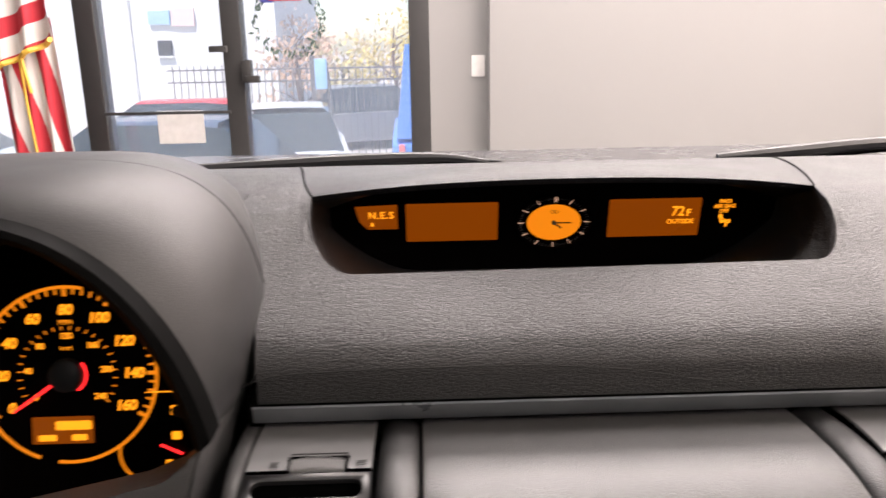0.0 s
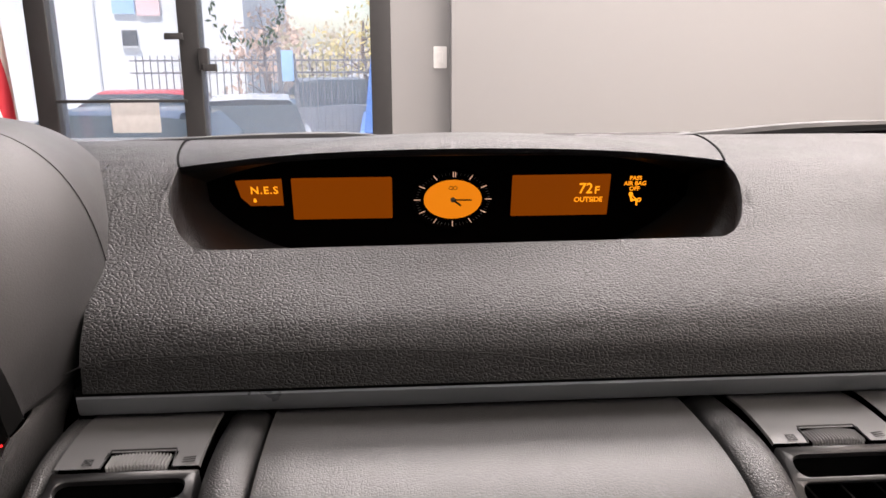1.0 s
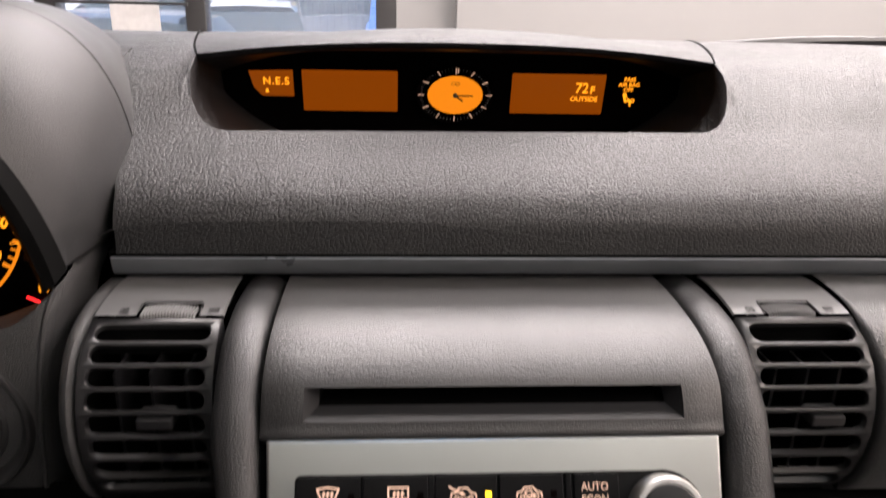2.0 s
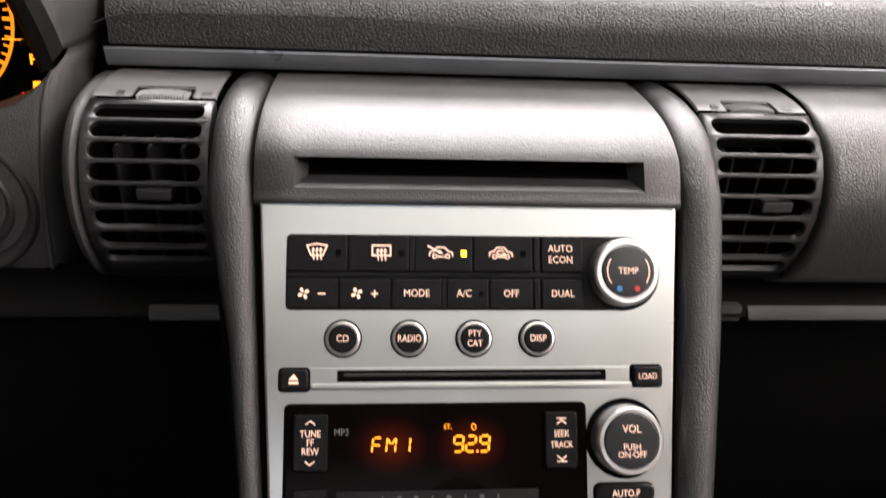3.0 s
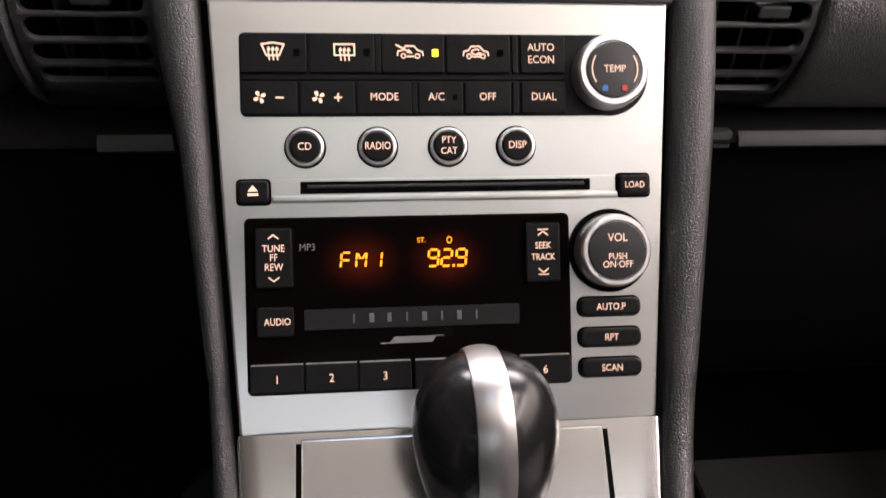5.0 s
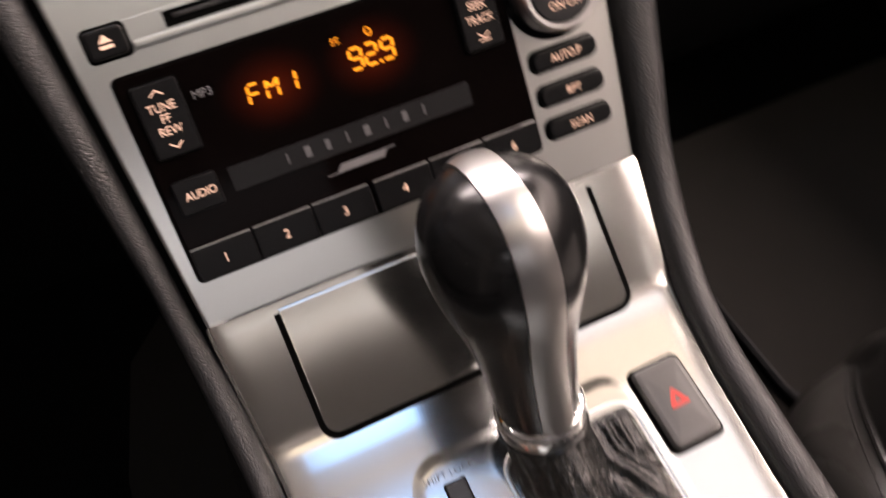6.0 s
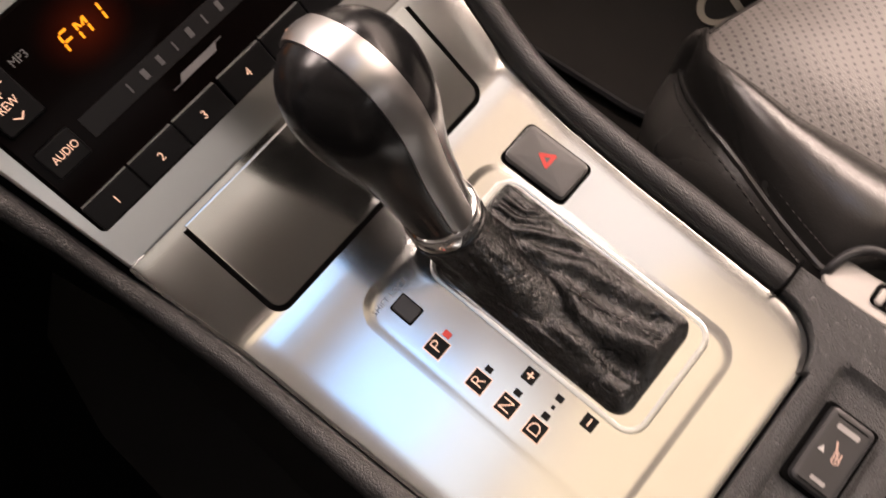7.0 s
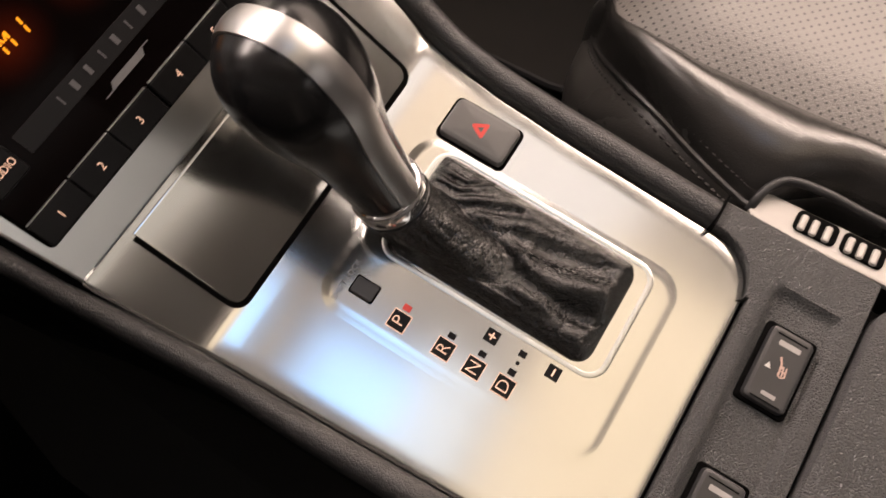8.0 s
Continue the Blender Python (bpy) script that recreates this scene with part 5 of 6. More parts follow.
lettering("SHIFT LOCK", 0.0026, on_deck(-31.0, 78.6, GH + 0.0001), GREY_PRINT, gate, "print", 1.1, squeeze=0.9)
for text, y in (("P", 50.4), ("R", 28.6), ("N", 14.0), ("D", -0.2)):
    tile = part("position_tile", slab(0.0082, 0.0082, 0.0004, 0.0004, 0.0001, on_deck(-34.2, y, GH), low=0), KEY, gate, "black position tile with a lit letter")
    part("tile_rim", ring_shape(0.0060, 0.0060, 0.0004, on_deck(-34.2, y, GH + 0.0004, 45), 4), LEGEND, tile, "", 0)
    lettering(text, 0.0054, on_deck(-34.2, y, GH + 0.0005), LEGEND, tile, "legend", offset=-0.00012)
for x, y, w, h, mat in ((-27.6, 50.4, 2.8, 3.6, RED), (-27.6, 28.4, 2.6, 3.4, KEY), (-27.4, 13.8, 2.6, 3.4, KEY), (-27.4, -0.3, 2.8, 3.4, KEY), (-22.8, -0.4, 1.6, 1.6, KEY), (-18.4, -0.4, 2.8, 3.4, KEY)):
    part("position_lamp", slab(w / 1000, h / 1000, 0.0003, 0.0004, 0.0001, on_deck(x, y, GH), low=0), mat, gate, "red position lamp" if mat is RED else "")
for x, y, sign in ((-18.8, 14.2, 1), (-18.3, -14.9, 0)):
    tile = part("position_tile", slab(0.0060, 0.0060, 0.0004, 0.0004, 0.0001, on_deck(x, y, GH), low=0), KEY, gate, "small black shift mark")
    bm = bar(0.0034, 0.0007, on_deck(x, y, GH + 0.0005, 0))
    if sign:
        bar(0.0007, 0.0034, on_deck(x, y, GH + 0.0005, 0), bm=bm)
    part("legend", bm, LEGEND, tile, "", 0)

FOOT, BALL = Vector((0.0045, 0.0765, 0.6665)), Vector((0.0015, 0.1010, 0.7355))
axis = (BALL - FOOT).normalized()
side = Vector((1, 0, 0)) - axis * axis.x
side.normalize()
LEVER = Matrix.Translation(FOOT) @ Matrix((side, axis.cross(side), axis)).transposed().to_4x4()
KNOB = [(0.0146, 0.004), (0.0151, 0.011), (0.0158, 0.020), (0.0168, 0.030), (0.0184, 0.040), (0.0206, 0.049), (0.0230, 0.058), (0.0247, 0.067), (0.0252, 0.075), (0.0242, 0.083), (0.0214, 0.0900), (0.0170, 0.0950), (0.0112, 0.0982), (0.0050, 0.0996), (0.0003, 0.0998)]
kl = smooth_line([(r, z, 0) for r, z in KNOB], 3)
part("knob", turned([(p.x, p.y) for p in kl], LEVER, 56, sx=0.97, sy=1.0), LEATHER, shifter, "worn smooth black leather knob", 60)
prof = [(p.x, p.y) for p in kl]
arc = [(-r, z) for r, z in prof] + [(r, z) for r, z in reversed(prof) if z > 0.05]
z_of_r = sorted((r, z) for r, z in prof if z > 0.074)
r_of_z = [(z, r) for r, z in prof]
top = prof[-1][1]
rows = []
for i, (r, z) in enumerate(arc):
    a, b = arc[max(i - 1, 0)], arc[min(i + 1, len(arc) - 1)]
    d = Vector((b[0] - a[0], b[1] - a[1])).normalized()
    n = Vector((-d.y, d.x))
    hw = lerp_table([(0.0, 0.0056), (0.045, 0.0058), (0.075, 0.0060), (0.101, 0.0056)], z)
    row = []
    for x, lift in ((-1.04, -0.0010), (-1.0, 0.0010), (-0.5, 0.0014), (0, 0.0015), (0.5, 0.0014), (1.0, 0.0010), (1.04, -0.0010)):
        px = x * hw
        zz = z * lerp_table(z_of_r, abs(px)) / top
        rr = math.sqrt(max(lerp_table(r_of_z, zz) ** 2 - px * px, 0.0))
        row.append(LEVER @ Vector((px, math.copysign(rr, r) + n.x * lift, zz + n.y * lift)))
    rows.append(row)
for s in (0, 6):
    part("band_groove", tube(bmesh.new(), [row[s] + (row[s] - row[3]) * 0.05 for row in rows], 0.0006, 6), VOID, shifter)
part("knob_band", loft(bmesh.new(), rows, False, False, False), BAND, shifter, "satin silver band over the knob", 60)
part("collar", turned([(0.0148, -0.0038), (0.0158, -0.0034), (0.0160, -0.0026), (0.0160, 0.0040), (0.0157, 0.0048), (0.0148, 0.0052)], LEVER, 40), CHROME, shifter, "chrome collar", 50)

# boot: a short sleeve under the collar that spreads into creased leather
CX, CY = 0.0058, 0.0575


def sleeve(ang):
    """Half-width of the sleeve's foot in a direction, drawn out to the rear."""
    return 0.0150 + 0.0230 * max(0.0, -math.sin(ang)) ** 9


def boot_z(x, y):
    """Height of the slack leather."""
    rear = bh / 2 if y > by / 1000 else bh * 0.45
    de = min(bw / 2 - abs(x - bx / 1000), rear - abs(y - by / 1000)) - 0.001
    ang = math.atan2(y - CY, x - CX)
    df = math.hypot(x - CX, y - CY) - sleeve(ang)
    rise = 0.0085 * min(1.0, max(0.0, de) / 0.006) ** 0.55
    slack = min(1.0, max(0.0, de) / 0.010) * min(1.0, max(0.0, df) / 0.008 + 0.1)
    q = Vector((x * 34 + 1.7, y * 22, 0.7))
    swirl = noise.noise(q)
    # broad folds that fan out from the sleeve towards the rear corners
    fan = (x - CX) / (0.35 + max(0.0, CY - y) * 12.0)
    folds = math.cos(2 * math.pi * (fan / 0.0150 + 0.55 * swirl + 6.0 * max(0.0, CY - y)))
    broad = noise.noise(Vector((x * 52 + y * 30, y * 34 - x * 12, 3.1)))
    near = max(0.0, 1 - df / 0.022)
    ridge = math.exp(-((x - CX - 0.004 - 0.22 * max(0.0, CY - 0.03 - y)) / 0.006) ** 2)
    z = 0.0013 * folds + 0.0052 * broad + 0.0016 * noise.noise(Vector((x * 110 + y * 40, y * 80, 7.7))) + 0.0040 * near ** 2 + 0.0036 * ridge
    rear = max(0.0, 1 - (y - (by / 1000 - bh * 0.45)) / 0.020)
    z += 0.0008 * rear * math.sin(x * 1100 + 3 * swirl)
    return 0.6324 + SLOPE * y + GH + rise + slack * z


def perimeter(w, h, r, count):
    """Even points round a corner-rounded rectangle."""
    pts = outline(w, h, r, 8)
    run = [0.0]
    for a, b in zip(pts, pts[1:] + pts[:1]):
        run.append(run[-1] + math.hypot(b[0] - a[0], b[1] - a[1]))
    out = []
    for k in range(count):
        d = run[-1] * k / count
        i = max(j for j in range(len(pts)) if run[j] <= d)
        t = (d - run[i]) / max(run[i + 1] - run[i], 1e-9)
        a, b = pts[i], pts[(i + 1) % len(pts)]
        out.append((a[0] + (b[0] - a[0]) * t, a[1] + (b[1] - a[1]) * t))
    return out


rim = [(bx / 1000 + x, by / 1000 + (y if y > 0 else y * 0.905)) for x, y in perimeter(bw - 0.002, bh - 0.002, 0.008, 180)]
feet, tops = [], []
for x, y in rim:
    ang = math.atan2(y - CY, x - CX)
    reach = math.hypot(x - CX, y - CY)
    r = min(sleeve(ang), reach - 0.0012)
    feet.append((CX + r * math.cos(ang), CY + r * math.sin(ang)))
    tops.append(LEVER @ Vector((0.0148 * math.cos(ang), 0.0148 * math.sin(ang), -0.0036)))
rows = []
for k in range(46):
    t = k / 45
    rows.append([Vector((a[0] + (b[0] - a[0]) * t, a[1] + (b[1] - a[1]) * t, boot_z(a[0] + (b[0] - a[0]) * t, a[1] + (b[1] - a[1]) * t) if k else 0.6324 + SLOPE * a[1] + GH - 0.002)) for a, b in zip(rim, feet)])
last = rows[-1]
for k in range(1, 15):
    t = k / 14
    row = []
    for i, (p, q) in enumerate(zip(last, tops)):
        c = p.lerp(q, t)
        bow = t * (1 - t)
        out = Vector((p.x - CX, p.y - CY, 0)).normalized()
        pleat = 0.0016 * noise.noise(Vector((out.x * 3.2, out.y * 3.2, t * 1.5))) + 0.0006 * noise.noise(Vector((out.x * 9, out.y * 9, t * 3)))
        row.append(c + out * (pleat * min(1, 5 * bow) - 0.010 * bow * max(0.0, -out.y) ** 2))
    rows.append(row)
BOOT = grained("boot_leather", (0.008, 0.0079, 0.0078), 0.23, 0.0013, 0.34, 0.15, spec=0.7)
# crumpled hide: fine creases over the folds
old_normal = shader(BOOT).inputs["Normal"].links[0].from_socket
for scale, strength, depth, wild in ((75.0, 0.30, 0.0022, 0.6), (230.0, 0.20, 0.0007, 0.5)):
    crumple = node(BOOT, "ShaderNodeTexNoise", Scale=scale, Detail=2.0, Distortion=wild)
    link(BOOT, coords(BOOT, (1.0, 1.3, 1.0)), crumple.inputs["Vector"])
    fold = node(BOOT, "ShaderNodeMath")
    fold.operation = "ABSOLUTE"
    link(BOOT, ramp(BOOT, crumple.outputs["Fac"], 0.3, 0.7, -1.0, 1.0), fold.inputs[0])
    old_normal = bump(BOOT, fold.outputs[0], strength, depth, old_normal)
part("boot", loft(bmesh.new(), rows, False, False), BOOT, shifter, "creased black leather gaiter", 80)
# sewn seam along the boot and the hem under the collar
pts = [(CX + 0.010 + 0.008 * t, CY - 0.034 - 0.041 * t) for t in [k / 30 for k in range(31)]]
part("boot_seam", tube(bmesh.new(), [(x, y, boot_z(x, y) + 0.0001) for x, y in pts], 0.0006, 6), BOOT, shifter, "sewn seam")
for k in range(13):
    x, y = CX + 0.010 + 0.008 * (k + 0.5) / 13, CY - 0.034 - 0.041 * (k + 0.5) / 13
    part("stitch", tube(bmesh.new(), [(x - 0.0016, y + 0.0004, boot_z(x - 0.0016, y + 0.0004) + 0.0001), (x, y, boot_z(x, y) + 0.0009), (x + 0.0016, y - 0.0004, boot_z(x + 0.0016, y - 0.0004) + 0.0001)], 0.00028, 5), BOOT, shifter, "", 60)
pts = [LEVER @ Vector((0.0150 * math.cos(radians(a)), 0.0150 * math.sin(radians(a)), -0.0048)) for a in range(0, 361, 12)]
part("boot_hem", tube(bmesh.new(), pts, 0.0014, 8), LEATHER, shifter, "rolled leather hem")

# ---- passenger seat ----
seat = thing("passenger_seat", (0.37, -0.2, 0.28), "black leather passenger seat with perforated centre and stitched bolsters", "car seat")
EDGE = [(-0.60, 0.150), (-0.13, 0.145), (-0.10, 0.141), (-0.075, 0.133), (-0.058, 0.119), (-0.045, 0.121), (-0.012, 0.134), (0.027, 0.154), (0.052, 0.173), (0.067, 0.192), (0.075, 0.21)]
EDGE = [(p.x, p.y) for p in smooth_line([(y, e, 0) for y, e in EDGE], 8)]


def seat_rows(ys, pts):
    """pts(y): a row across the seat, set back where the front edge curves away."""
    rows = []
    for y in ys:
        k = min(1.0, max(0.0, (y + 0.12) / 0.18))
        rows.append([Vector((px, py - k * lerp_table(SET_BACK, px), pz)) for px, py, pz in pts(y)])
    return rows


SET_BACK = [(0.185, 0.0), (0.21, 0.005), (0.24, 0.017), (0.30, 0.032), (0.40, 0.042), (0.60, 0.045)]
ys = [-0.60 + 0.03 * k for k in range(17)] + [-0.105, -0.09, -0.075, -0.06, -0.045, -0.03, -0.015, 0.0, 0.012, 0.024, 0.036, 0.046, 0.054, 0.061, 0.067]


def front_drop(y):
    return 0.030 * max(0.0, (y + 0.01) / 0.075) ** 2.2


def inner_edge(y):
    return max(0.176 + 0.012 * max(0, y / 0.06), lerp_table(EDGE, y) + 0.014)


ACROSS = [(0.0, 0.583, 1.0), (0.06, 0.5885, 0.95), (0.12, 0.592, 0.9), (0.22, 0.598, 0.75), (0.38, 0.6045, 0.62), (0.65, 0.606, 0.6), (0.86, 0.6015, 0.6), (0.95, 0.5975, 0.6), (1.0, 0.5935, 0.6)]


def bolster(y):
    e, inner = lerp_table(EDGE, y), inner_edge(y)
    return [(e + (inner - e) * f, y, z - front_drop(y) * d + 0.0007 * noise.noise(Vector((f * 3, y * 40, 1)))) for f, z, d in ACROSS]


part("bolster", loft(bmesh.new(), seat_rows(ys, bolster), False, False, False), BOLSTER, seat, "smooth leather bolster", 70)


def insert(y):
    inner = inner_edge(y)
    far = 0.74 - inner
    return [(inner + (far - inner) * k / 24, y, 0.5935 - front_drop(y) * 0.6 + 0.0085 * math.sin(math.pi / 2 * min(1, k / 2.5, (24 - k) / 2.5)) - 0.008 * math.sin(math.pi * k / 24)) for k in range(25)]


PERF = grained("perforated_leather", (0.128, 0.119, 0.111), 0.38, 0.0018, 0.2)
tc = coords(PERF, (1, 1, 1))
sep = PERF.node_tree.nodes.new("ShaderNodeSeparateXYZ")
link(PERF, tc, sep.inputs[0])


def maths(mat, op, a, b=0.0):
    n = mat.node_tree.nodes.new("ShaderNodeMath")
    n.operation = op
    for i, v in enumerate((a, b)):
        if hasattr(v, "is_linked"):
            link(mat, v, n.inputs[i])
        else:
            n.inputs[i].default_value = v
    return n.outputs[0]


pitch = 0.0062
row_i = maths(PERF, "FLOOR", maths(PERF, "DIVIDE", sep.outputs["Y"], pitch * 0.5))
shift = maths(PERF, "MULTIPLY", maths(PERF, "MODULO", maths(PERF, "ABSOLUTE", row_i), 2.0), 0.5)
fx = maths(PERF, "SUBTRACT", maths(PERF, "FRACT", maths(PERF, "ADD", maths(PERF, "DIVIDE", sep.outputs["X"], pitch), shift)), 0.5)
fy = maths(PERF, "MULTIPLY", maths(PERF, "SUBTRACT", maths(PERF, "FRACT", maths(PERF, "DIVIDE", sep.outputs["Y"], pitch * 0.5)), 0.5), 0.5)
dist = maths(PERF, "SQRT", maths(PERF, "ADD", maths(PERF, "MULTIPLY", fx, fx), maths(PERF, "MULTIPLY", fy, fy)))
hole = ramp(PERF, dist, 0.10, 0.15)
old = [l for l in PERF.node_tree.links if l.to_node == shader(PERF) and l.to_socket.name == "Base Color"][0].from_socket
mx = PERF.node_tree.nodes.new("ShaderNodeMix")
mx.data_type = "RGBA"
mx.inputs["A"].default_value = (0.006, 0.006, 0.006, 1)
link(PERF, old, mx.inputs["B"])
link(PERF, hole, mx.inputs["Factor"])
link(PERF, mx.outputs["Result"], shader(PERF).inputs["Base Color"])
part("seat_panel", loft(bmesh.new(), seat_rows(ys, insert), False, False, False), PERF, seat, "perforated grey-black leather panel", 70)


def flank(y):
    e = lerp_table(EDGE, y)
    z = 0.583 - front_drop(y)
    b = lerp_table([(-0.08, 0.15), (-0.04, 0.6), (0.02, 1.5), (0.05, 1.85)], y)
    return [(e, y, z), (e - 0.004 * b - 0.001, y, z - 0.002), (e - 0.010 * b - 0.001, y + 0.001, z - 0.008), (e - 0.014 * b - 0.002, y + 0.002, z - 0.020), (e - 0.014 * b - 0.001, y + 0.003, z - 0.045), (e - 0.006 * b, y + 0.002, z - 0.10), (e + 0.012, y, 0.40), (e + 0.02, y, 0.30)]


rows = seat_rows(ys, flank)
for dx, dy in ((0.008, 0.004), (0.022, 0.006), (0.05, 0.004)):
    rows.append([p + Vector((dx, dy * min(1, k / 2), 0)) for k, p in enumerate(rows[len(ys) - 1])])
part("seat_flank", loft(bmesh.new(), rows, False, False, False), SEAT, seat, "dark side of the cushion", 70)
# rounded front below the panel
edge_row = seat_rows([0.067], bolster)[0] + seat_rows([0.067], insert)[0][1:]
rows = [[p + Vector((0, dy, dz)) for p in edge_row] for dy, dz in ((0, 0), (0.005, -0.006), (0.009, -0.016), (0.010, -0.032), (0.006, -0.10), (-0.01, -0.24))]
part("seat_front", loft(bmesh.new(), rows, False, False, False), SEAT, seat, "rounded front of the cushion", 70)
# rolled seam and stitches along the edge
seam = [(e, y, 0.5840 - front_drop(y)) for y, e in EDGE if -0.059 < y < 0.0672]
part("piping", tube(bmesh.new(), seam, 0.0021, 8), BOLSTER, seat, "rolled seam")
THREAD = plain("thread", (0.022, 0.020, 0.019), 0.6, spec=0.2)
for off, up, r in ((-0.0056, -0.0030, 0.0008), (0.0050, 0.0062, 0.00045)):
    pts = smooth_line([(x + off, y, z + up) for x, y, z in seam], 2)
    for a, b in list(zip(pts, pts[1:]))[::2]:
        part("stitch", tube(bmesh.new(), [a, (a + b) / 2 + Vector((-0.0004, 0, 0.0005)), b], r, 5), THREAD, seat, "", 60)
# dark rim of the opening over the bracket
rim_pts = smooth_line([(0.1135, -0.0570, 0.588), (0.1180, -0.0575, 0.5925), (0.1263, -0.0603, 0.595), (0.1335, -0.0674, 0.596), (0.1358, -0.0828, 0.596), (0.1355, -0.0974, 0.5955), (0.135, -0.1145, 0.595), (0.135, -0.17, 0.595)], 6)
part("opening_rim", tube(bmesh.new(), rim_pts, 0.0024, 10), DARK, seat, "dark rim of the bracket opening", 60)
back = bmesh.new()
slab(0.46, 0.60, 0.09, 0.12, 0.04, Matrix.Translation((0.37, -0.52, 0.86)) @ pose(0, 0, 0, 75, 0, 180), bm=back)
part("backrest", back, SEAT, seat, "leather backrest")

# pale bracket between console and seat
br = thing("seat_bracket", (0.128, -0.10, 0.555), "pale plastic bracket with two clips beside the seat", "bracket")
CLIPS = plain("clip_plastic", (0.34, 0.32, 0.295), 0.45)
part("plate", slab(0.020, 0.104, 0.008, 0.003, 0.0012, Matrix.Translation((0.1165, -0.108, 0.5875)) @ pose(0, 0, 0, 0, 8, 0), n=8), CLIPS, br)
for y in (-0.0885, -0.1120):
    part("clip_window", slab(0.0125, 0.021, 0.003, 0.0042, 0.0006, Matrix.Translation((0.1185, y, 0.5878)) @ pose(0, 0, 0, 0, 8, 0)), VOID, br)
    for d in (-0.0055, 0.0010, 0.0068):
        part("clip", slab(0.0095, 0.0036, 0.0012, 0.0056, 0.001, Matrix.Translation((0.1170, y + d, 0.5878)) @ pose(0, 0, 0, 0, 8, 0)), CLIPS, br)

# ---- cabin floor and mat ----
# floor carpet painted near-black to hold the footwell's shade
SHADED_CARPET = plain("carpet", (0.0020, 0.0020, 0.0020), 0.95, 1800.0, 0.9, spec=0.02)
MATCLOTH = plain("mat_cloth", (0.030, 0.028, 0.026), 0.95, 1500.0, 1.0, spec=0.1)
floor_bm = bmesh.new()
loft(floor_bm, [[(x, y, z) for y, z in ((0.62, 0.50), (0.50, 0.36), (0.42, 0.30), (0.3, 0.285), (-1.6, 0.285))] for x in (-0.72, 0.72)], False, False, False)
whole("cabin_floor", floor_bm, SHADED_CARPET, "carpeted footwell floor, shade painted in", "carpet", kind="structure")
tun = bmesh.new()
loft(tun, [[(x, y, z) for x, z in ((-0.24, 0.287), (-0.15, 0.33), (-0.10, 0.42), (0.10, 0.42), (0.15, 0.36), (0.22, 0.315), (0.30, 0.289))] for y in (0.55, 0.2, -1.5)], False, False, False)
whole("tunnel", tun, plain("tunnel_carpet", (0.014, 0.013, 0.012), 0.95, 1800.0, 0.9, spec=0.05), "carpeted transmission tunnel", "carpet", kind="structure")
fm = thing("floor_mat", (0.47, 0.25, 0.287), "dark textile passenger floor mat with a woven oval emblem", "floor mat")
bm = bmesh.new()
rings = []
for inset, z in ((0, 0.287), (0, 0.297), (0.003, 0.300), (0.006, 0.300)):
    rings.append([Vector((0.5 + x, 0.30 + y, z)) for x, y in outline(0.40 - 2 * inset, 0.44 - 2 * inset, 0.06, 6)])
loft(bm, rings)
part("mat_body", bm, MATCLOTH, fm, "dark pile")
part("binding", tube(bmesh.new(), [(0.5 + x, 0.30 + y, 0.299) for x, y in outline(0.40, 0.44, 0.06, 6) + outline(0.40, 0.44, 0.06, 6)[:1]], 0.004, 6), DARK, fm, "dark bound edge")
EMB = plain("emblem_yarn", (0.36, 0.33, 0.27), 0.9, 1500.0, 0.8)
em = Matrix.Translation((0.472, 0.136, 0.3005)) @ pose(0, 0, 0, 0, 0, -5)
bm = ring_shape(0.050, 0.027, 0.0075, em, 44, -78, 258, 0.001)
bar(0.008, 0.026, em, -0.009, -0.006, -24, bm)
bar(0.008, 0.026, em, 0.009, -0.006, 24, bm)
part("emblem", bm, EMB, fm, "pale oval emblem", 0)


# ---- pedals in the driver's footwell ----
# black rubber painted lighter, standing in for light that misses the pedals
LIT_RUBBER = plain("lightened_rubber", (0.26, 0.26, 0.26), 0.5, 500.0, 0.2)
pedal = thing("brake_pedal", (-0.31, 0.47, 0.47), "wide black rubber brake pedal in the footwell", "pedal")
pm_ = Matrix.Translation((-0.315, 0.462, 0.500)) @ pose(0, 0, 0, 62, 0, 0)
part("pad", slab(0.105, 0.062, 0.012, 0.010, 0.003, pm_), LIT_RUBBER, pedal, "ribbed rubber pad")
for k in range(5):
    part("rib", slab(0.090, 0.003, 0.001, 0.0125, 0.0008, pm_ @ pose(0, -0.022 + 0.011 * k, 0)), LIT_RUBBER, pedal)
part("arm", tube(bmesh.new(), smooth_line([(-0.315, 0.475, 0.495), (-0.315, 0.53, 0.56), (-0.312, 0.57, 0.70)], 5), 0.009, 8), DARK, pedal)
pedal = thing("accelerator_pedal", (-0.20, 0.50, 0.40), "slim black accelerator pedal in the footwell", "pedal")
pm_ = Matrix.Translation((-0.190, 0.505, 0.455)) @ pose(0, 0, 0, 66, 0, 4)
part("pad", slab(0.042, 0.125, 0.010, 0.009, 0.003, pm_), LIT_RUBBER, pedal, "slim rubber pad")
part("arm", tube(bmesh.new(), smooth_line([(-0.190, 0.515, 0.50), (-0.190, 0.56, 0.58), (-0.188, 0.59, 0.70)], 5), 0.007, 8), DARK, pedal)

# ---- car shell round the cabin ----
LINER = plain("headliner", (0.25, 0.232, 0.215), 0.9, 600.0, 0.3)
PAINT = plain("car_paint", (0.03, 0.03, 0.035), 0.25)
shell = thing("car_body", (0, -0.5, 0.28), "dark car body round the cabin with grey-brown headliner", "car body", kind="structure")
bm = bmesh.new()
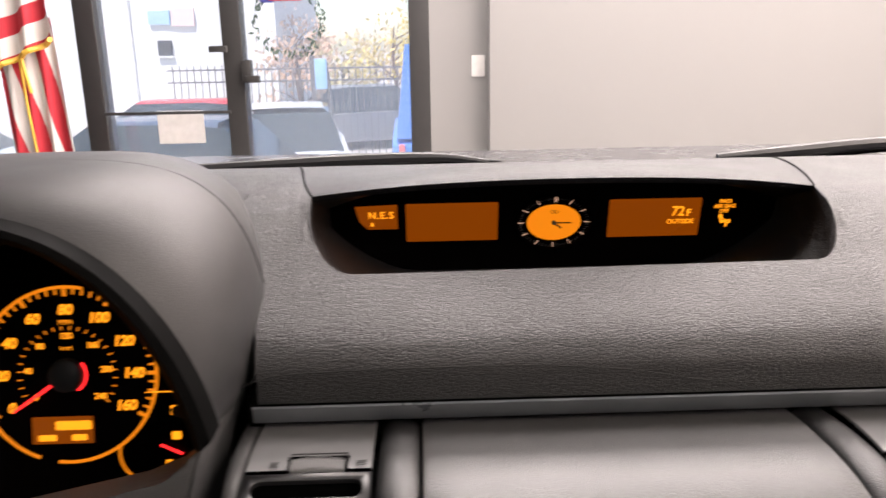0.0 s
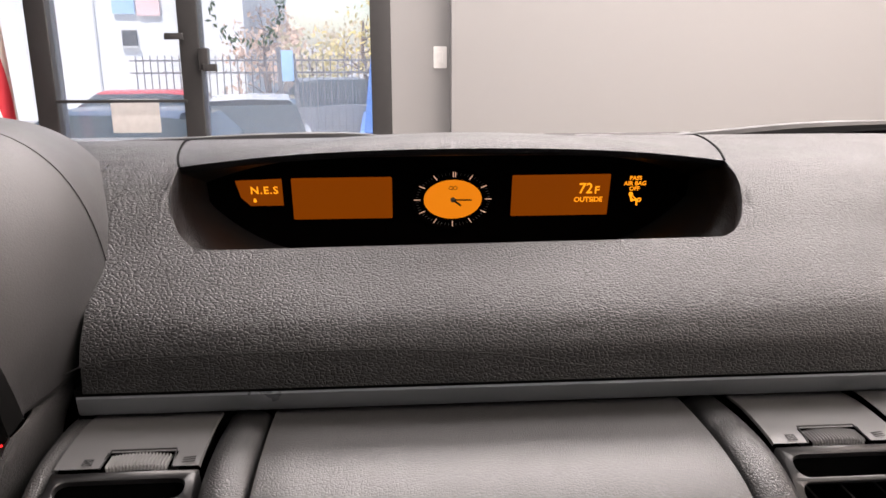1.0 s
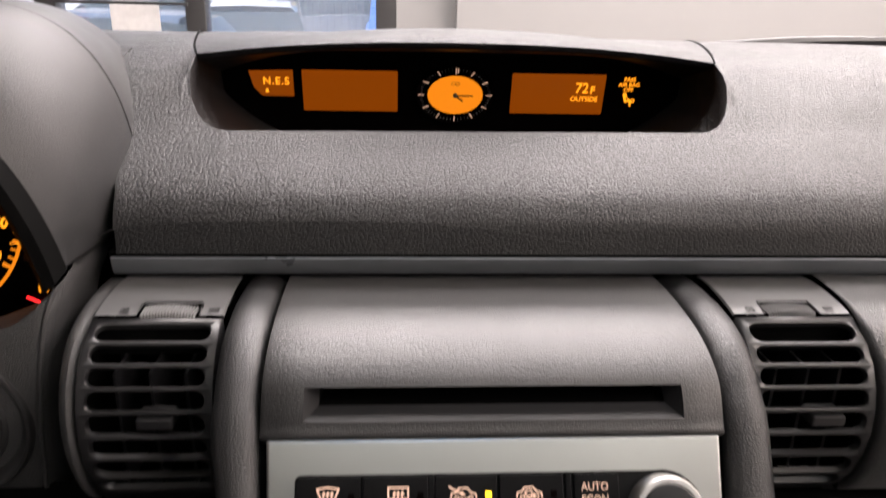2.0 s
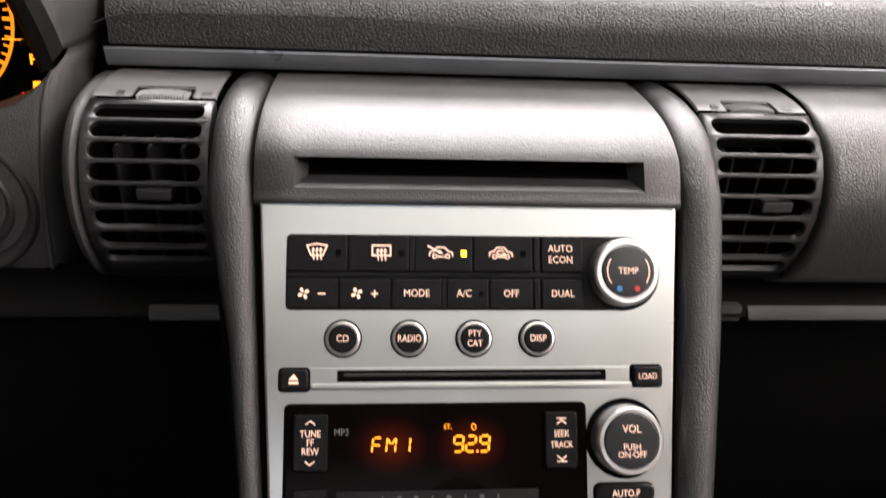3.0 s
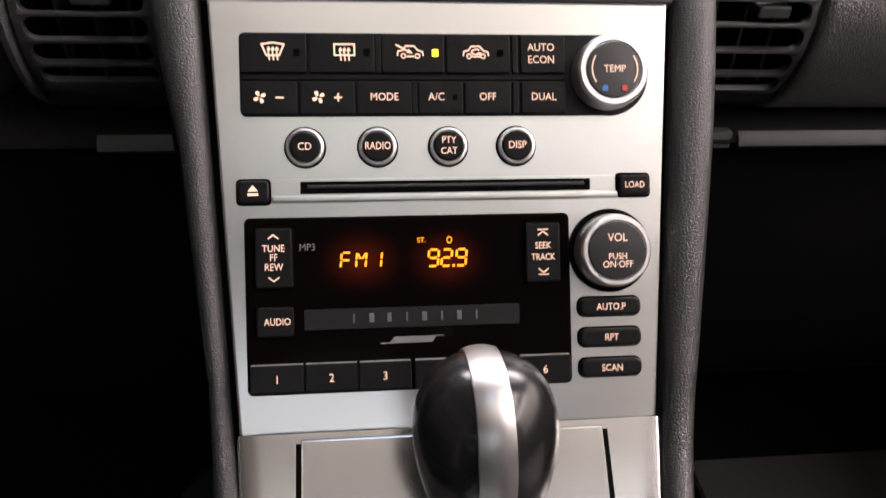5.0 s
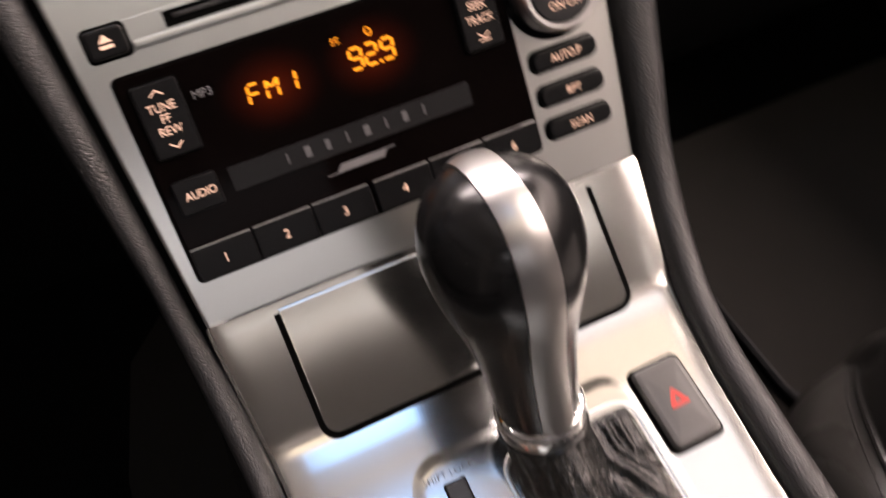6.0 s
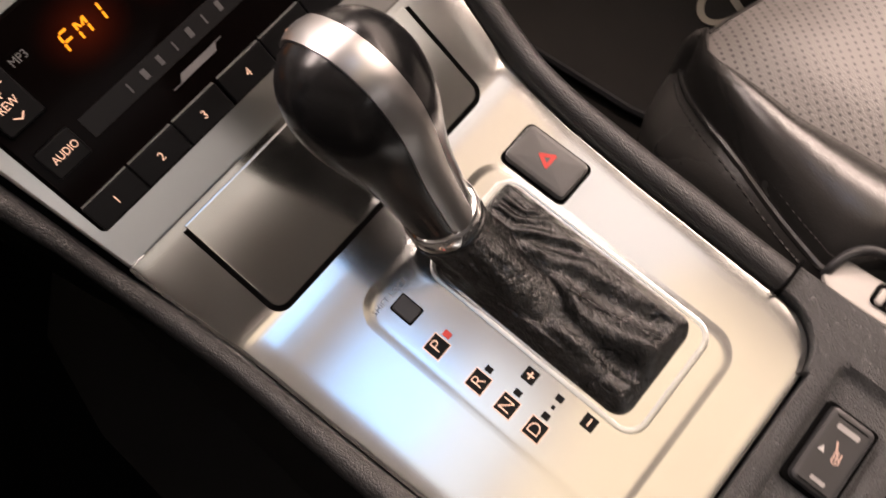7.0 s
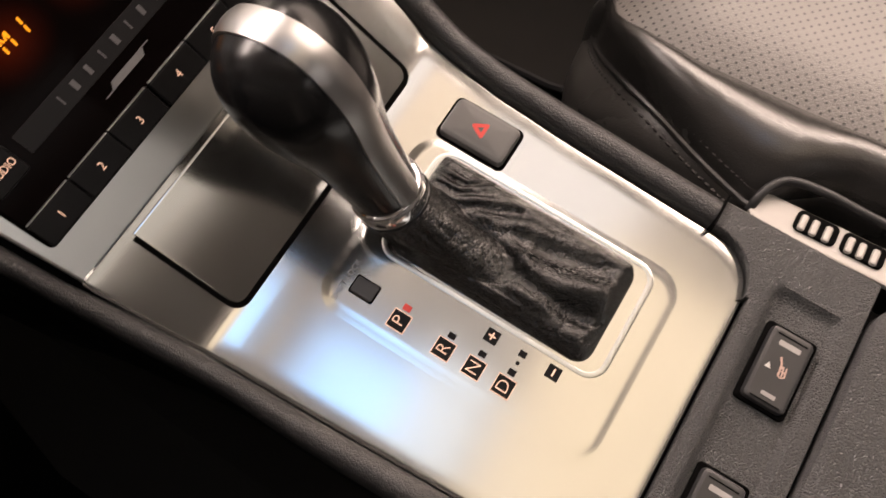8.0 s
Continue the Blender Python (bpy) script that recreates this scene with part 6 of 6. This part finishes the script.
line = smooth_line([(0, 0.42, 1.22), (0, 0.22, 1.30), (0, 0.02, 1.345), (0, -0.4, 1.375), (0, -0.75, 1.36), (0, -1.02, 1.32)], 6)
# unseen roof; sunroof opening and headliner tone set to shape the console's reflections
SY0, SY1 = -0.52, 0.22
cols_ = [-0.56, -0.50, -0.25, 0, 0.46, 0.50, 0.56]
vs = [[bm.verts.new((x, p.y, p.z - 0.10 * (abs(x) / 0.56) ** 3)) for x in cols_] for p in line]
for (a, b), (pa, pb) in zip(zip(vs, vs[1:]), zip(line, line[1:])):
    for j in range(len(cols_) - 1):
        if 2 <= j <= 3 and SY0 <= (pa.y + pb.y) / 2 <= SY1:
            continue
        bm.faces.new((a[j], a[j + 1], b[j + 1], b[j]))
roof = part("roof", bm, LINER, shell, "grey-brown headliner")
mod = roof.modifiers.new("thick", "SOLIDIFY")
mod.thickness, mod.offset = 0.03, 1
for s in (-1, 1):
    bm = tube(bmesh.new(), smooth_line([(s * 0.70, 0.86, 0.95), (s * 0.62, 0.62, 1.07), (s * 0.54, 0.40, 1.17)], 5), 0.035, 8)
    part("front_pillar", bm, LINER, shell, "light trimmed front pillar")
    bm = tube(bmesh.new(), [(s * 0.56, -0.45, 1.27), (s * 0.66, -0.5, 0.9), (s * 0.70, -0.5, 0.4)], 0.05, 8)
    part("centre_pillar", bm, LINER, shell)
    bm = bmesh.new()
    loft(bm, [[(s * x, y, z) for x, z in ((0.70, 0.28), (0.68, 0.6), (0.70, 0.86), (0.74, 0.90), (0.78, 0.86), (0.80, 0.28))] for y in (0.86, -1.6)])
    part("door", bm, SATIN, shell, "dark door panel")
part("rear_shelf", box(-0.68, 0.68, -1.62, -1.55, 0.28, 0.95), SATIN, shell)
part("rear_seat", box(-0.62, 0.62, -1.55, -0.95, 0.29, 0.60, 0.04), SATIN, shell)
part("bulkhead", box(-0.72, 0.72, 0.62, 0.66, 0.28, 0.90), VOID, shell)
bm = bmesh.new()
loft(bm, [[(x, y, z) for y, z in ((0.86, 0.925), (1.2, 0.90), (1.7, 0.82), (2.0, 0.70), (2.1, 0.55), (2.1, 0.3))] for x in (-0.72, -0.3, 0.3, 0.72)], False, False, False)
part("bonnet", bm, PAINT, shell, "dark bonnet")
GLASS = material("hazed_glass", (1, 1, 1), 0.0)
shader(GLASS).inputs["Transmission Weight"].default_value = 1.0
shader(GLASS).inputs["IOR"].default_value = 1.45
# a translucent film mixed in to lay haze over the view outside
film = node(GLASS, "ShaderNodeBsdfTranslucent", Color=(0.9, 0.92, 0.95, 1))
mixed = node(GLASS, "ShaderNodeMixShader", Fac=0.17)
link(GLASS, shader(GLASS).outputs[0], mixed.inputs[1])
link(GLASS, film.outputs[0], mixed.inputs[2])
link(GLASS, mixed.outputs[0], GLASS.node_tree.nodes["Material Output"].inputs["Surface"])

# wipers resting on the screen's foot
for s, pts in ((0, [(-0.43, 0.9, 0.921), (-0.27, 0.9, 0.927), (-0.15, 0.9, 0.931), (-0.07, 0.9, 0.931), (-0.02, 0.9, 0.924)]), (1, [(0.26, 0.9, 0.924), (0.36, 0.9, 0.931), (0.46, 0.9, 0.938), (0.60, 0.9, 0.941), (0.75, 0.9, 0.938)])):
    w = thing("wiper", pts[1], "black windscreen wiper resting at the foot of the glass", "wiper", "windscreen wipers")
    line = smooth_line(pts, 6)
    part("arm", tube(bmesh.new(), line, 0.0075, 8, lambda t: 0.55 + 0.45 * math.sin(math.pi * min(1, t * 1.1 + 0.1))), DARK, w, "black wiper arm")
    part("blade", tube(bmesh.new(), [p + Vector((0.04, 0.010, -0.008)) for p in line], 0.004, 6), VOID, w, "rubber blade")

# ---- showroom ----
# white walls painted darker to offset the strong lamps near them
WALL = plain("toned_down_wall", (0.19, 0.187, 0.182), 0.85, 60.0, 0.15, wear=0.03)
# unseen ceiling, greyed so reflections on the console keep contrast
CEIL = plain("greyed_ceiling", (0.42, 0.42, 0.415), 0.9, 80.0, 0.1, wear=0.03)
TILEF = plain("showroom_floor", (0.42, 0.41, 0.40), 0.35, 40.0, 0.02)
FRAME = plain("bronze_frame", (0.026, 0.025, 0.0245), 0.45, spec=0.3)
ASPHALT = plain("concrete_lot", (0.36, 0.355, 0.35), 0.9, 30.0, 0.4)
whole("floor", box(-7, 7, -7, 4.6, -1.15, 0.0), TILEF, "pale polished showroom floor", "floor", kind="structure")
whole("ceiling", box(-7, 7, -7, 4.62, 3.30, 3.45), CEIL, "unseen showroom ceiling, greyed for reflections", "ceiling", kind="structure")
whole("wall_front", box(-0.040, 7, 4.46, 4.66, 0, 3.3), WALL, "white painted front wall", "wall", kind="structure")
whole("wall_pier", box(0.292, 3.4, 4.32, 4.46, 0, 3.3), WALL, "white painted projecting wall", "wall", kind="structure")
# unseen wall painted far brighter, to throw light on the passenger side
BOUNCE_WALL = plain("bounce_wall_paint", (0.80, 0.77, 0.74), 0.85, 60.0, 0.15, wear=0.04)
whole("wall_right", box(3.4, 3.6, -7, 4.46, 0, 3.3), BOUNCE_WALL, "unseen white side wall", "wall", kind="structure")
whole("wall_left", box(-7.2, -7, -7, 4.6, 0, 3.3), WALL, "unseen white side wall", "wall", kind="structure")
whole("wall_rear", box(-7, 7, -7.2, -7, 0, 3.3), WALL, "white rear wall", "wall", kind="structure")
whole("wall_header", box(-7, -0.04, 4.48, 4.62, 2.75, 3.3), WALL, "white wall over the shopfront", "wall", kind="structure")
sw = thing("light_switch", (0.237, 4.45, 0.905), "white wall switch plate", "light switch")
part("plate", slab(0.075, 0.12, 0.006, 0.008, 0.002, Matrix.Translation((0.237, 4.46, 0.965)) @ pose(0, 0, 0, 90, 0, 0)), PALE, sw)
part("rocker", slab(0.03, 0.06, 0.003, 0.012, 0.002, Matrix.Translation((0.237, 4.46, 0.965)) @ pose(0, 0, 0, 90, 0, 0)), PALE, sw)
front = thing("window_1", (-2.0, 4.5, 0), "dark-framed glazed shopfront with a door", "shopfront", kind="structure")
for x0, x1 in ((-7, -6.85), (-4.6, -4.48), (-3.3, -3.18), (-2.02, -1.905), (-0.155, -0.040)):
    part("mullion", box(x0, x1, 4.46, 4.60, 0.0, 2.75, 0.006), FRAME, front)
part("head_frame", box(-7, -0.04, 4.47, 4.59, 2.68, 2.75), FRAME, front)
part("foot_frame", box(-7, -0.04, 4.47, 4.59, 0.0, 0.10), FRAME, front)
door = thing("door_1", (-1.14, 4.5, 0), "dark-framed glass door with a lock and handle", "door", kind="structure")
part("stile", box(-1.205, -1.095, 4.44, 4.58, 0.0, 2.68, 0.006), FRAME, door)
part("lock_box", box(-1.10, -1.045, 4.40, 4.46, 0.90, 1.02, 0.006), FRAME, door)
part("handle", box(-1.27, -1.17, 4.39, 4.42, 1.065, 1.10, 0.006), FRAME, door)
part("handle", box(-1.08, -1.00, 4.39, 4.42, 0.895, 0.935, 0.006), FRAME, door)
part("push_bar", box(-1.905, -1.185, 4.43, 4.45, 0.725, 0.742, 0.004), FRAME, door)
for x0, x1 in ((-7, -4.6), (-4.48, -3.3), (-3.18, -2.02), (-1.905, -1.185), (-1.095, -0.155)):
    p = part("pane", box(x0, x1, 4.52, 4.528, 0.1, 2.68), GLASS, front)
    p.visible_shadow = False
whole("notice", slab(0.27, 0.19, 0.002, 0.002, 0.0005, Matrix.Translation((-1.50, 4.515, 0.645)) @ pose(0, 0, 0, 90, 0, 0)), PALE, "white paper notice on the glass", "notice")

# wreath of leaves and flowers on the glass
wreath = thing("wreath", (-0.82, 4.42, 1.0), "round wreath with dark leaves and a red bow on the glass", "wreath")
rnd = random.Random(4)
GREEN = plain("wreath_leaf", (0.05, 0.08, 0.06), 0.7)
REDCLOTH = plain("red_cloth", (0.55, 0.03, 0.04), 0.7)
bm = bmesh.new()
for k in range(150):
    a = rnd.uniform(0, 2 * math.pi)
    r = 0.185 + rnd.gauss(0, 0.016)
    c = Vector((-0.82 + r * math.cos(a), 4.43 + rnd.uniform(-0.02, 0.02), 1.225 + r * math.sin(a)))
    m = Matrix.Translation(c) @ Euler([rnd.uniform(0, 6) for _ in range(3)]).to_matrix().to_4x4()
    loft(bm, [[m @ Vector((x, y, z)) for x, y in ((0.020, 0), (0, 0.008), (-0.020, 0), (0, -0.008))] for z in (0, 0.0015)])
part("leaves", bm, GREEN, wreath, "dark leaves")
for c, w, h in (((-0.83, 4.41, 1.375), 0.20, 0.085), ((-0.93, 4.415, 1.37), 0.08, 0.09)):
    part("bow", slab(w, h, 0.02, 0.03, 0.012, Matrix.Translation(c) @ pose(0, 0, 0, 90, 0, 0), dome=0.01), REDCLOTH if w > 0.1 else plain("blue_cloth", (0.05, 0.06, 0.30), 0.7), wreath)

# flag hanging from a leaning pole
def striped(name, pitch, across, down):
    mat = plain(name, (0.62, 0.60, 0.57), 0.85, 400.0, 0.3)
    sp = mat.node_tree.nodes.new("ShaderNodeSeparateXYZ")
    link(mat, coords(mat), sp.inputs[0])
    run = maths(mat, "ADD", maths(mat, "MULTIPLY", sp.outputs["X"], across), maths(mat, "MULTIPLY", sp.outputs["Z"], down))
    tint(mat, maths(mat, "GREATER_THAN", maths(mat, "FRACT", maths(mat, "DIVIDE", run, pitch)), 0.5), (0.66, 0.64, 0.61), (0.50, 0.03, 0.045))
    return mat


flag = thing("flag", (-2.10, 4.0, 0.0), "red and white striped flag with gold fringe hanging from a pole", "flag")


def cloth(x0, x1, z0, z1, y, slant, folds):
    """A hanging sheet with soft folds, its foot rising by slant to the right."""
    rows = []
    for k in range(24):
        t = k / 23
        rows.append([Vector((x0 + (x1 - x0) * j / 32 * (0.82 + 0.18 * t), y + 0.035 * math.sin(j * folds + t * 2.5) * (0.4 + 0.6 * t), z1 + (z0 + slant * j / 32 - z1) * t)) for j in range(33)])
    return loft(bmesh.new(), rows, False, False, False)


part("cloth", cloth(-2.24, -1.93, 1.00, 1.95, 4.00, 0.14, 0.45), striped("flag_diagonal", 0.17, -0.45, 0.9), flag, "upper fold with slanting stripes", 80)
part("cloth", cloth(-2.26, -1.90, 0.20, 1.25, 4.07, 0.0, 0.7), striped("flag_upright", 0.125, 1.0, 0.16), flag, "lower fold with upright stripes", 80)
GOLD = plain("gold_fringe", (0.70, 0.42, 0.05), 0.6)
part("fringe", tube(bmesh.new(), [(-2.24 + 0.31 * k / 16, 3.99 + 0.035 * math.sin(2 * k * 0.45 + 2.5), 1.00 + 0.14 * k / 16) for k in range(17)], 0.014, 6), GOLD, flag, "gold fringe")
part("tassel", tube(bmesh.new(), smooth_line([(-2.09, 3.97, 1.05), (-2.08, 3.965, 0.98), (-2.065, 3.97, 0.88)], 4), 0.010, 6), GOLD, flag)
part("tassel", tube(bmesh.new(), smooth_line([(-2.12, 4.01, 1.05), (-2.115, 4.01, 0.8), (-2.10, 4.01, 0.55)], 4), 0.007, 6), GOLD, flag)
part("pole", tube(bmesh.new(), [(-2.40, 4.1, 0.0), (-2.32, 4.1, 2.3)], 0.014, 8), GOLD, flag, "pole")

# ---- outside the shopfront, where the lot lies lower ----
LOT = -1.15
ground = bmesh.new()
loft(ground, [[(x, y, LOT) for x in (-900, 900)] for y in (4.62, 900)], False, False, False)
whole("ground", ground, ASPHALT, "pale concrete lot reaching the horizon", "ground", kind="structure")
RENDERW = plain("render_wall", (0.66, 0.67, 0.67), 0.85, 20.0, 0.2)
bld = thing("commercial_building", (-9.0, 26, LOT), "pale rendered building across the lot", "building")
part("wall", box(-22, -4.4, 24, 34, LOT, 8.0), RENDERW, bld)
wnd = part("window", box(-7.96, -7.54, 23.92, 24.0, 1.02, 1.47), FRAME, bld, "small dark window")
part("sill", box(-8.00, -7.50, 23.88, 24.0, 0.97, 1.02), RENDERW, wnd)
# blue paled to paint in the glare over the lot
part("sign", box(-8.16, -7.52, 23.9, 24.0, 1.93, 2.33), plain("blue_sign", (0.30, 0.48, 0.74), 0.5), bld, "blue sign board")
part("sign", box(-7.46, -6.8, 23.9, 24.0, 1.88, 2.40), plain("pink_sign", (0.70, 0.50, 0.50), 0.5), bld, "pale pink sign board")
for x in (-16.2, -11.6, -8.75):
    part("panel_joint", box(x, x + 0.06, 23.96, 24.0, LOT, 8.0), plain("joint_grey", (0.45, 0.46, 0.47), 0.8), bld)
part("roof_edge", box(-22.2, -4.2, 23.8, 34.2, 8.0, 8.3), RENDERW, bld)

# black greyed to paint in the washed-out daylight
FENCE = plain("paled_fence_black", (0.14, 0.14, 0.145), 0.4)
fence = thing("fence", (-1.5, 14, LOT), "black iron bar fence along the lot", "fence")
for z in (LOT + 0.15, 0.55, 0.76):
    part("rail", box(-4.6, 3.0, 14.0, 14.03, z, z + 0.03), FENCE, fence)
pm = part("bar", box(-4.5, -4.482, 14.005, 14.023, LOT, 0.86), FENCE, fence)
for k in range(1, 60):
    q = pm.copy()
    scene.collection.objects.link(q)
    q.location.x = pm.location.x + 0.125 * k
for x in (-2.05, 0.2):
    part("post", box(x, x + 0.08, 13.98, 14.06, LOT, 1.0), FENCE, fence)
pole = thing("sign_post", (-1.62, 13.2, LOT), "dark post with a small blue plate by the fence", "sign")
part("post", tube(bmesh.new(), [(-1.55, 13.2, LOT), (-1.66, 13.2, 0.9)], 0.03, 8), FENCE, pole)
part("plate", box(-1.86, -1.66, 13.16, 13.19, 0.45, 0.95, 0.01), plain("blue_plate", (0.25, 0.45, 0.70), 0.5), pole)


# red paled to paint in the glare outside
LAMPRED = plain("paled_lamp_red", (0.70, 0.22, 0.24), 0.4)


def parked_car(x, y, turn, colour, label, long=4.5, tall=1.42, van=False):
    c = thing("parked_car" if not van else "van", (x, y, LOT), label, "car" if not van else "van", "parked vehicles")
    m = Matrix.Translation((x, y, LOT)) @ pose(0, 0, 0, 0, 0, turn)
    paint = plain("vehicle_paint", colour, 0.25)
    bm = bmesh.new()
    L, W = long / 2, 0.9
    side = [(-L, 0.45), (-L + 0.05, 0.75), (-L + 0.5, 0.85), (0, 0.9), (L - 0.9, 0.85), (L - 0.05, 0.70), (L, 0.4), (L - 0.1, 0.25), (-L + 0.1, 0.25)]
    loft(bm, [[m @ Vector((px * (0.97 if abs(s) > 0.8 else 1), s * W, pz - (0.03 if abs(s) > 0.8 else 0))) for px, pz in side] for s in (-1, -0.8, 0.8, 1)])
    part("body", bm, paint, c, "", 50)
    bm = bmesh.new()
    cab = [(-L + 0.5, 0.84), (-L + 1.0, tall - 0.05), (-L + 1.5, tall), (0.35, tall), (1.15, 0.86)] if not van else [(-L + 0.1, 0.84), (-L + 0.15, tall), (0.9, tall), (1.5, 0.95)]
    loft(bm, [[m @ Vector((px, s * W * (0.92 if pz < 1 else 0.74), pz)) for px, pz in cab] for s in (-1, 1)])
    part("cabin", bm, paint if van else plain("tinted_glass", (0.03, 0.045, 0.05), 0.08), c)
    if not van:
        (xa, _), (xb, zb) = cab[1], cab[3]
        rows = [[m @ Vector((px, s * W * 0.70, tall + dz)) for px in (xa + 0.1, xa + 0.6, 0.2, xb)] for s, dz in ((-1, -0.04), (-0.9, 0.012), (0, 0.03), (0.9, 0.012), (1, -0.04))]
        part("roof", loft(bmesh.new(), rows, False, False, False), paint, c, "", 60)
    for px in (-L + 0.85, L - 0.85):
        for s in (-1, 1):
            wm = m @ Matrix.Translation((px, s * 0.82, 0.32)) @ pose(0, 0, 0, 90, 0, 0)
            part("wheel", turned([(0.2, -0.1), (0.31, -0.1), (0.32, 0.1), (0.2, 0.1)], wm, 24), VOID, c)
    for s in (-1, 1):
        part("tail_lamp", slab(0.10, 0.13, 0.02, 0.03, 0.01, m @ Matrix.Translation((-L + 0.03, s * 0.75, 0.70)) @ pose(0, 0, 0, 90, 0, -90)), LAMPRED, c)
    return c


parked_car(-3.55, 9.6, 176, (0.07, 0.10, 0.15), "dark blue saloon parked outside the shopfront")
parked_car(-2.25, 12.4, 98, (0.55, 0.58, 0.62), "silver parked saloon seen from behind", 4.4, 1.4)
parked_car(-4.55, 13.6, 186, (0.50, 0.05, 0.06), "red parked saloon behind the dark one")
parked_car(-7.6, 11.5, 4, (0.45, 0.52, 0.58), "grey-blue parked car on the lot")
parked_car(-1.15, 18.5, 15, (0.16, 0.18, 0.20), "dark grey parked car beyond the fence")
parked_car(0.30, 14.7, 91, (0.12, 0.28, 0.72), "blue parked van by the fence", 5.2, 2.3, True)


def small_tree(x, y, h, colour, seed):
    rnd = random.Random(seed)
    t = thing("tree", (x, y, LOT), "small tree with sparse yellow-green leaves", "tree", "lot trees")
    bark = plain("bark", (0.16, 0.11, 0.08), 0.9)
    bm = tube(bmesh.new(), smooth_line([(x, y, LOT), (x + 0.05, y, LOT + h * 0.3), (x - 0.04, y, LOT + h * 0.6), (x, y, LOT + h * 0.85)], 4), 0.09, 8, lambda s: 1 - 0.75 * s)
    tips = []
    for k in range(12):
        z = LOT + h * rnd.uniform(0.35, 0.8)
        a = rnd.uniform(0, 6.28)
        tip = Vector((x + math.cos(a) * h * 0.26, y + math.sin(a) * h * 0.26, z + h * rnd.uniform(0.08, 0.24)))
        tube(bm, [(x, y, z), (Vector((x, y, z)) + tip) / 2 + Vector((0, 0, 0.05)), tip], 0.025, 5, lambda s: 1 - 0.7 * s)
        tips.append(tip)
    part("trunk", bm, bark, t)
    bm = bmesh.new()
    for k in range(620):
        c = rnd.choice(tips) + Vector([rnd.gauss(0, h * 0.085) for _ in range(3)])
        m = Matrix.Translation(c) @ Euler([rnd.uniform(0, 6) for _ in range(3)]).to_matrix().to_4x4()
        s = rnd.uniform(0.05, 0.10)
        vs_ = [bm.verts.new(m @ Vector(p)) for p in ((s, 0, 0), (0, s * 0.5, 0.01), (-s, 0, 0), (0, -s * 0.5, 0.01))]
        bm.faces.new(vs_)
    part("crown", bm, plain("leaf", colour, 0.7), t, "", 0)


# leaf colours lightened to paint in the bleaching glare
small_tree(-0.75, 21, 3.3, (0.62, 0.50, 0.14), 1)
small_tree(-3.2, 20, 2.6, (0.58, 0.40, 0.28), 2)
small_tree(-2.2, 22, 2.4, (0.56, 0.50, 0.26), 3)
small_tree(-4.1, 26, 3.2, (0.60, 0.42, 0.30), 5)
small_tree(-1.6, 27, 3.0, (0.58, 0.46, 0.28), 7)
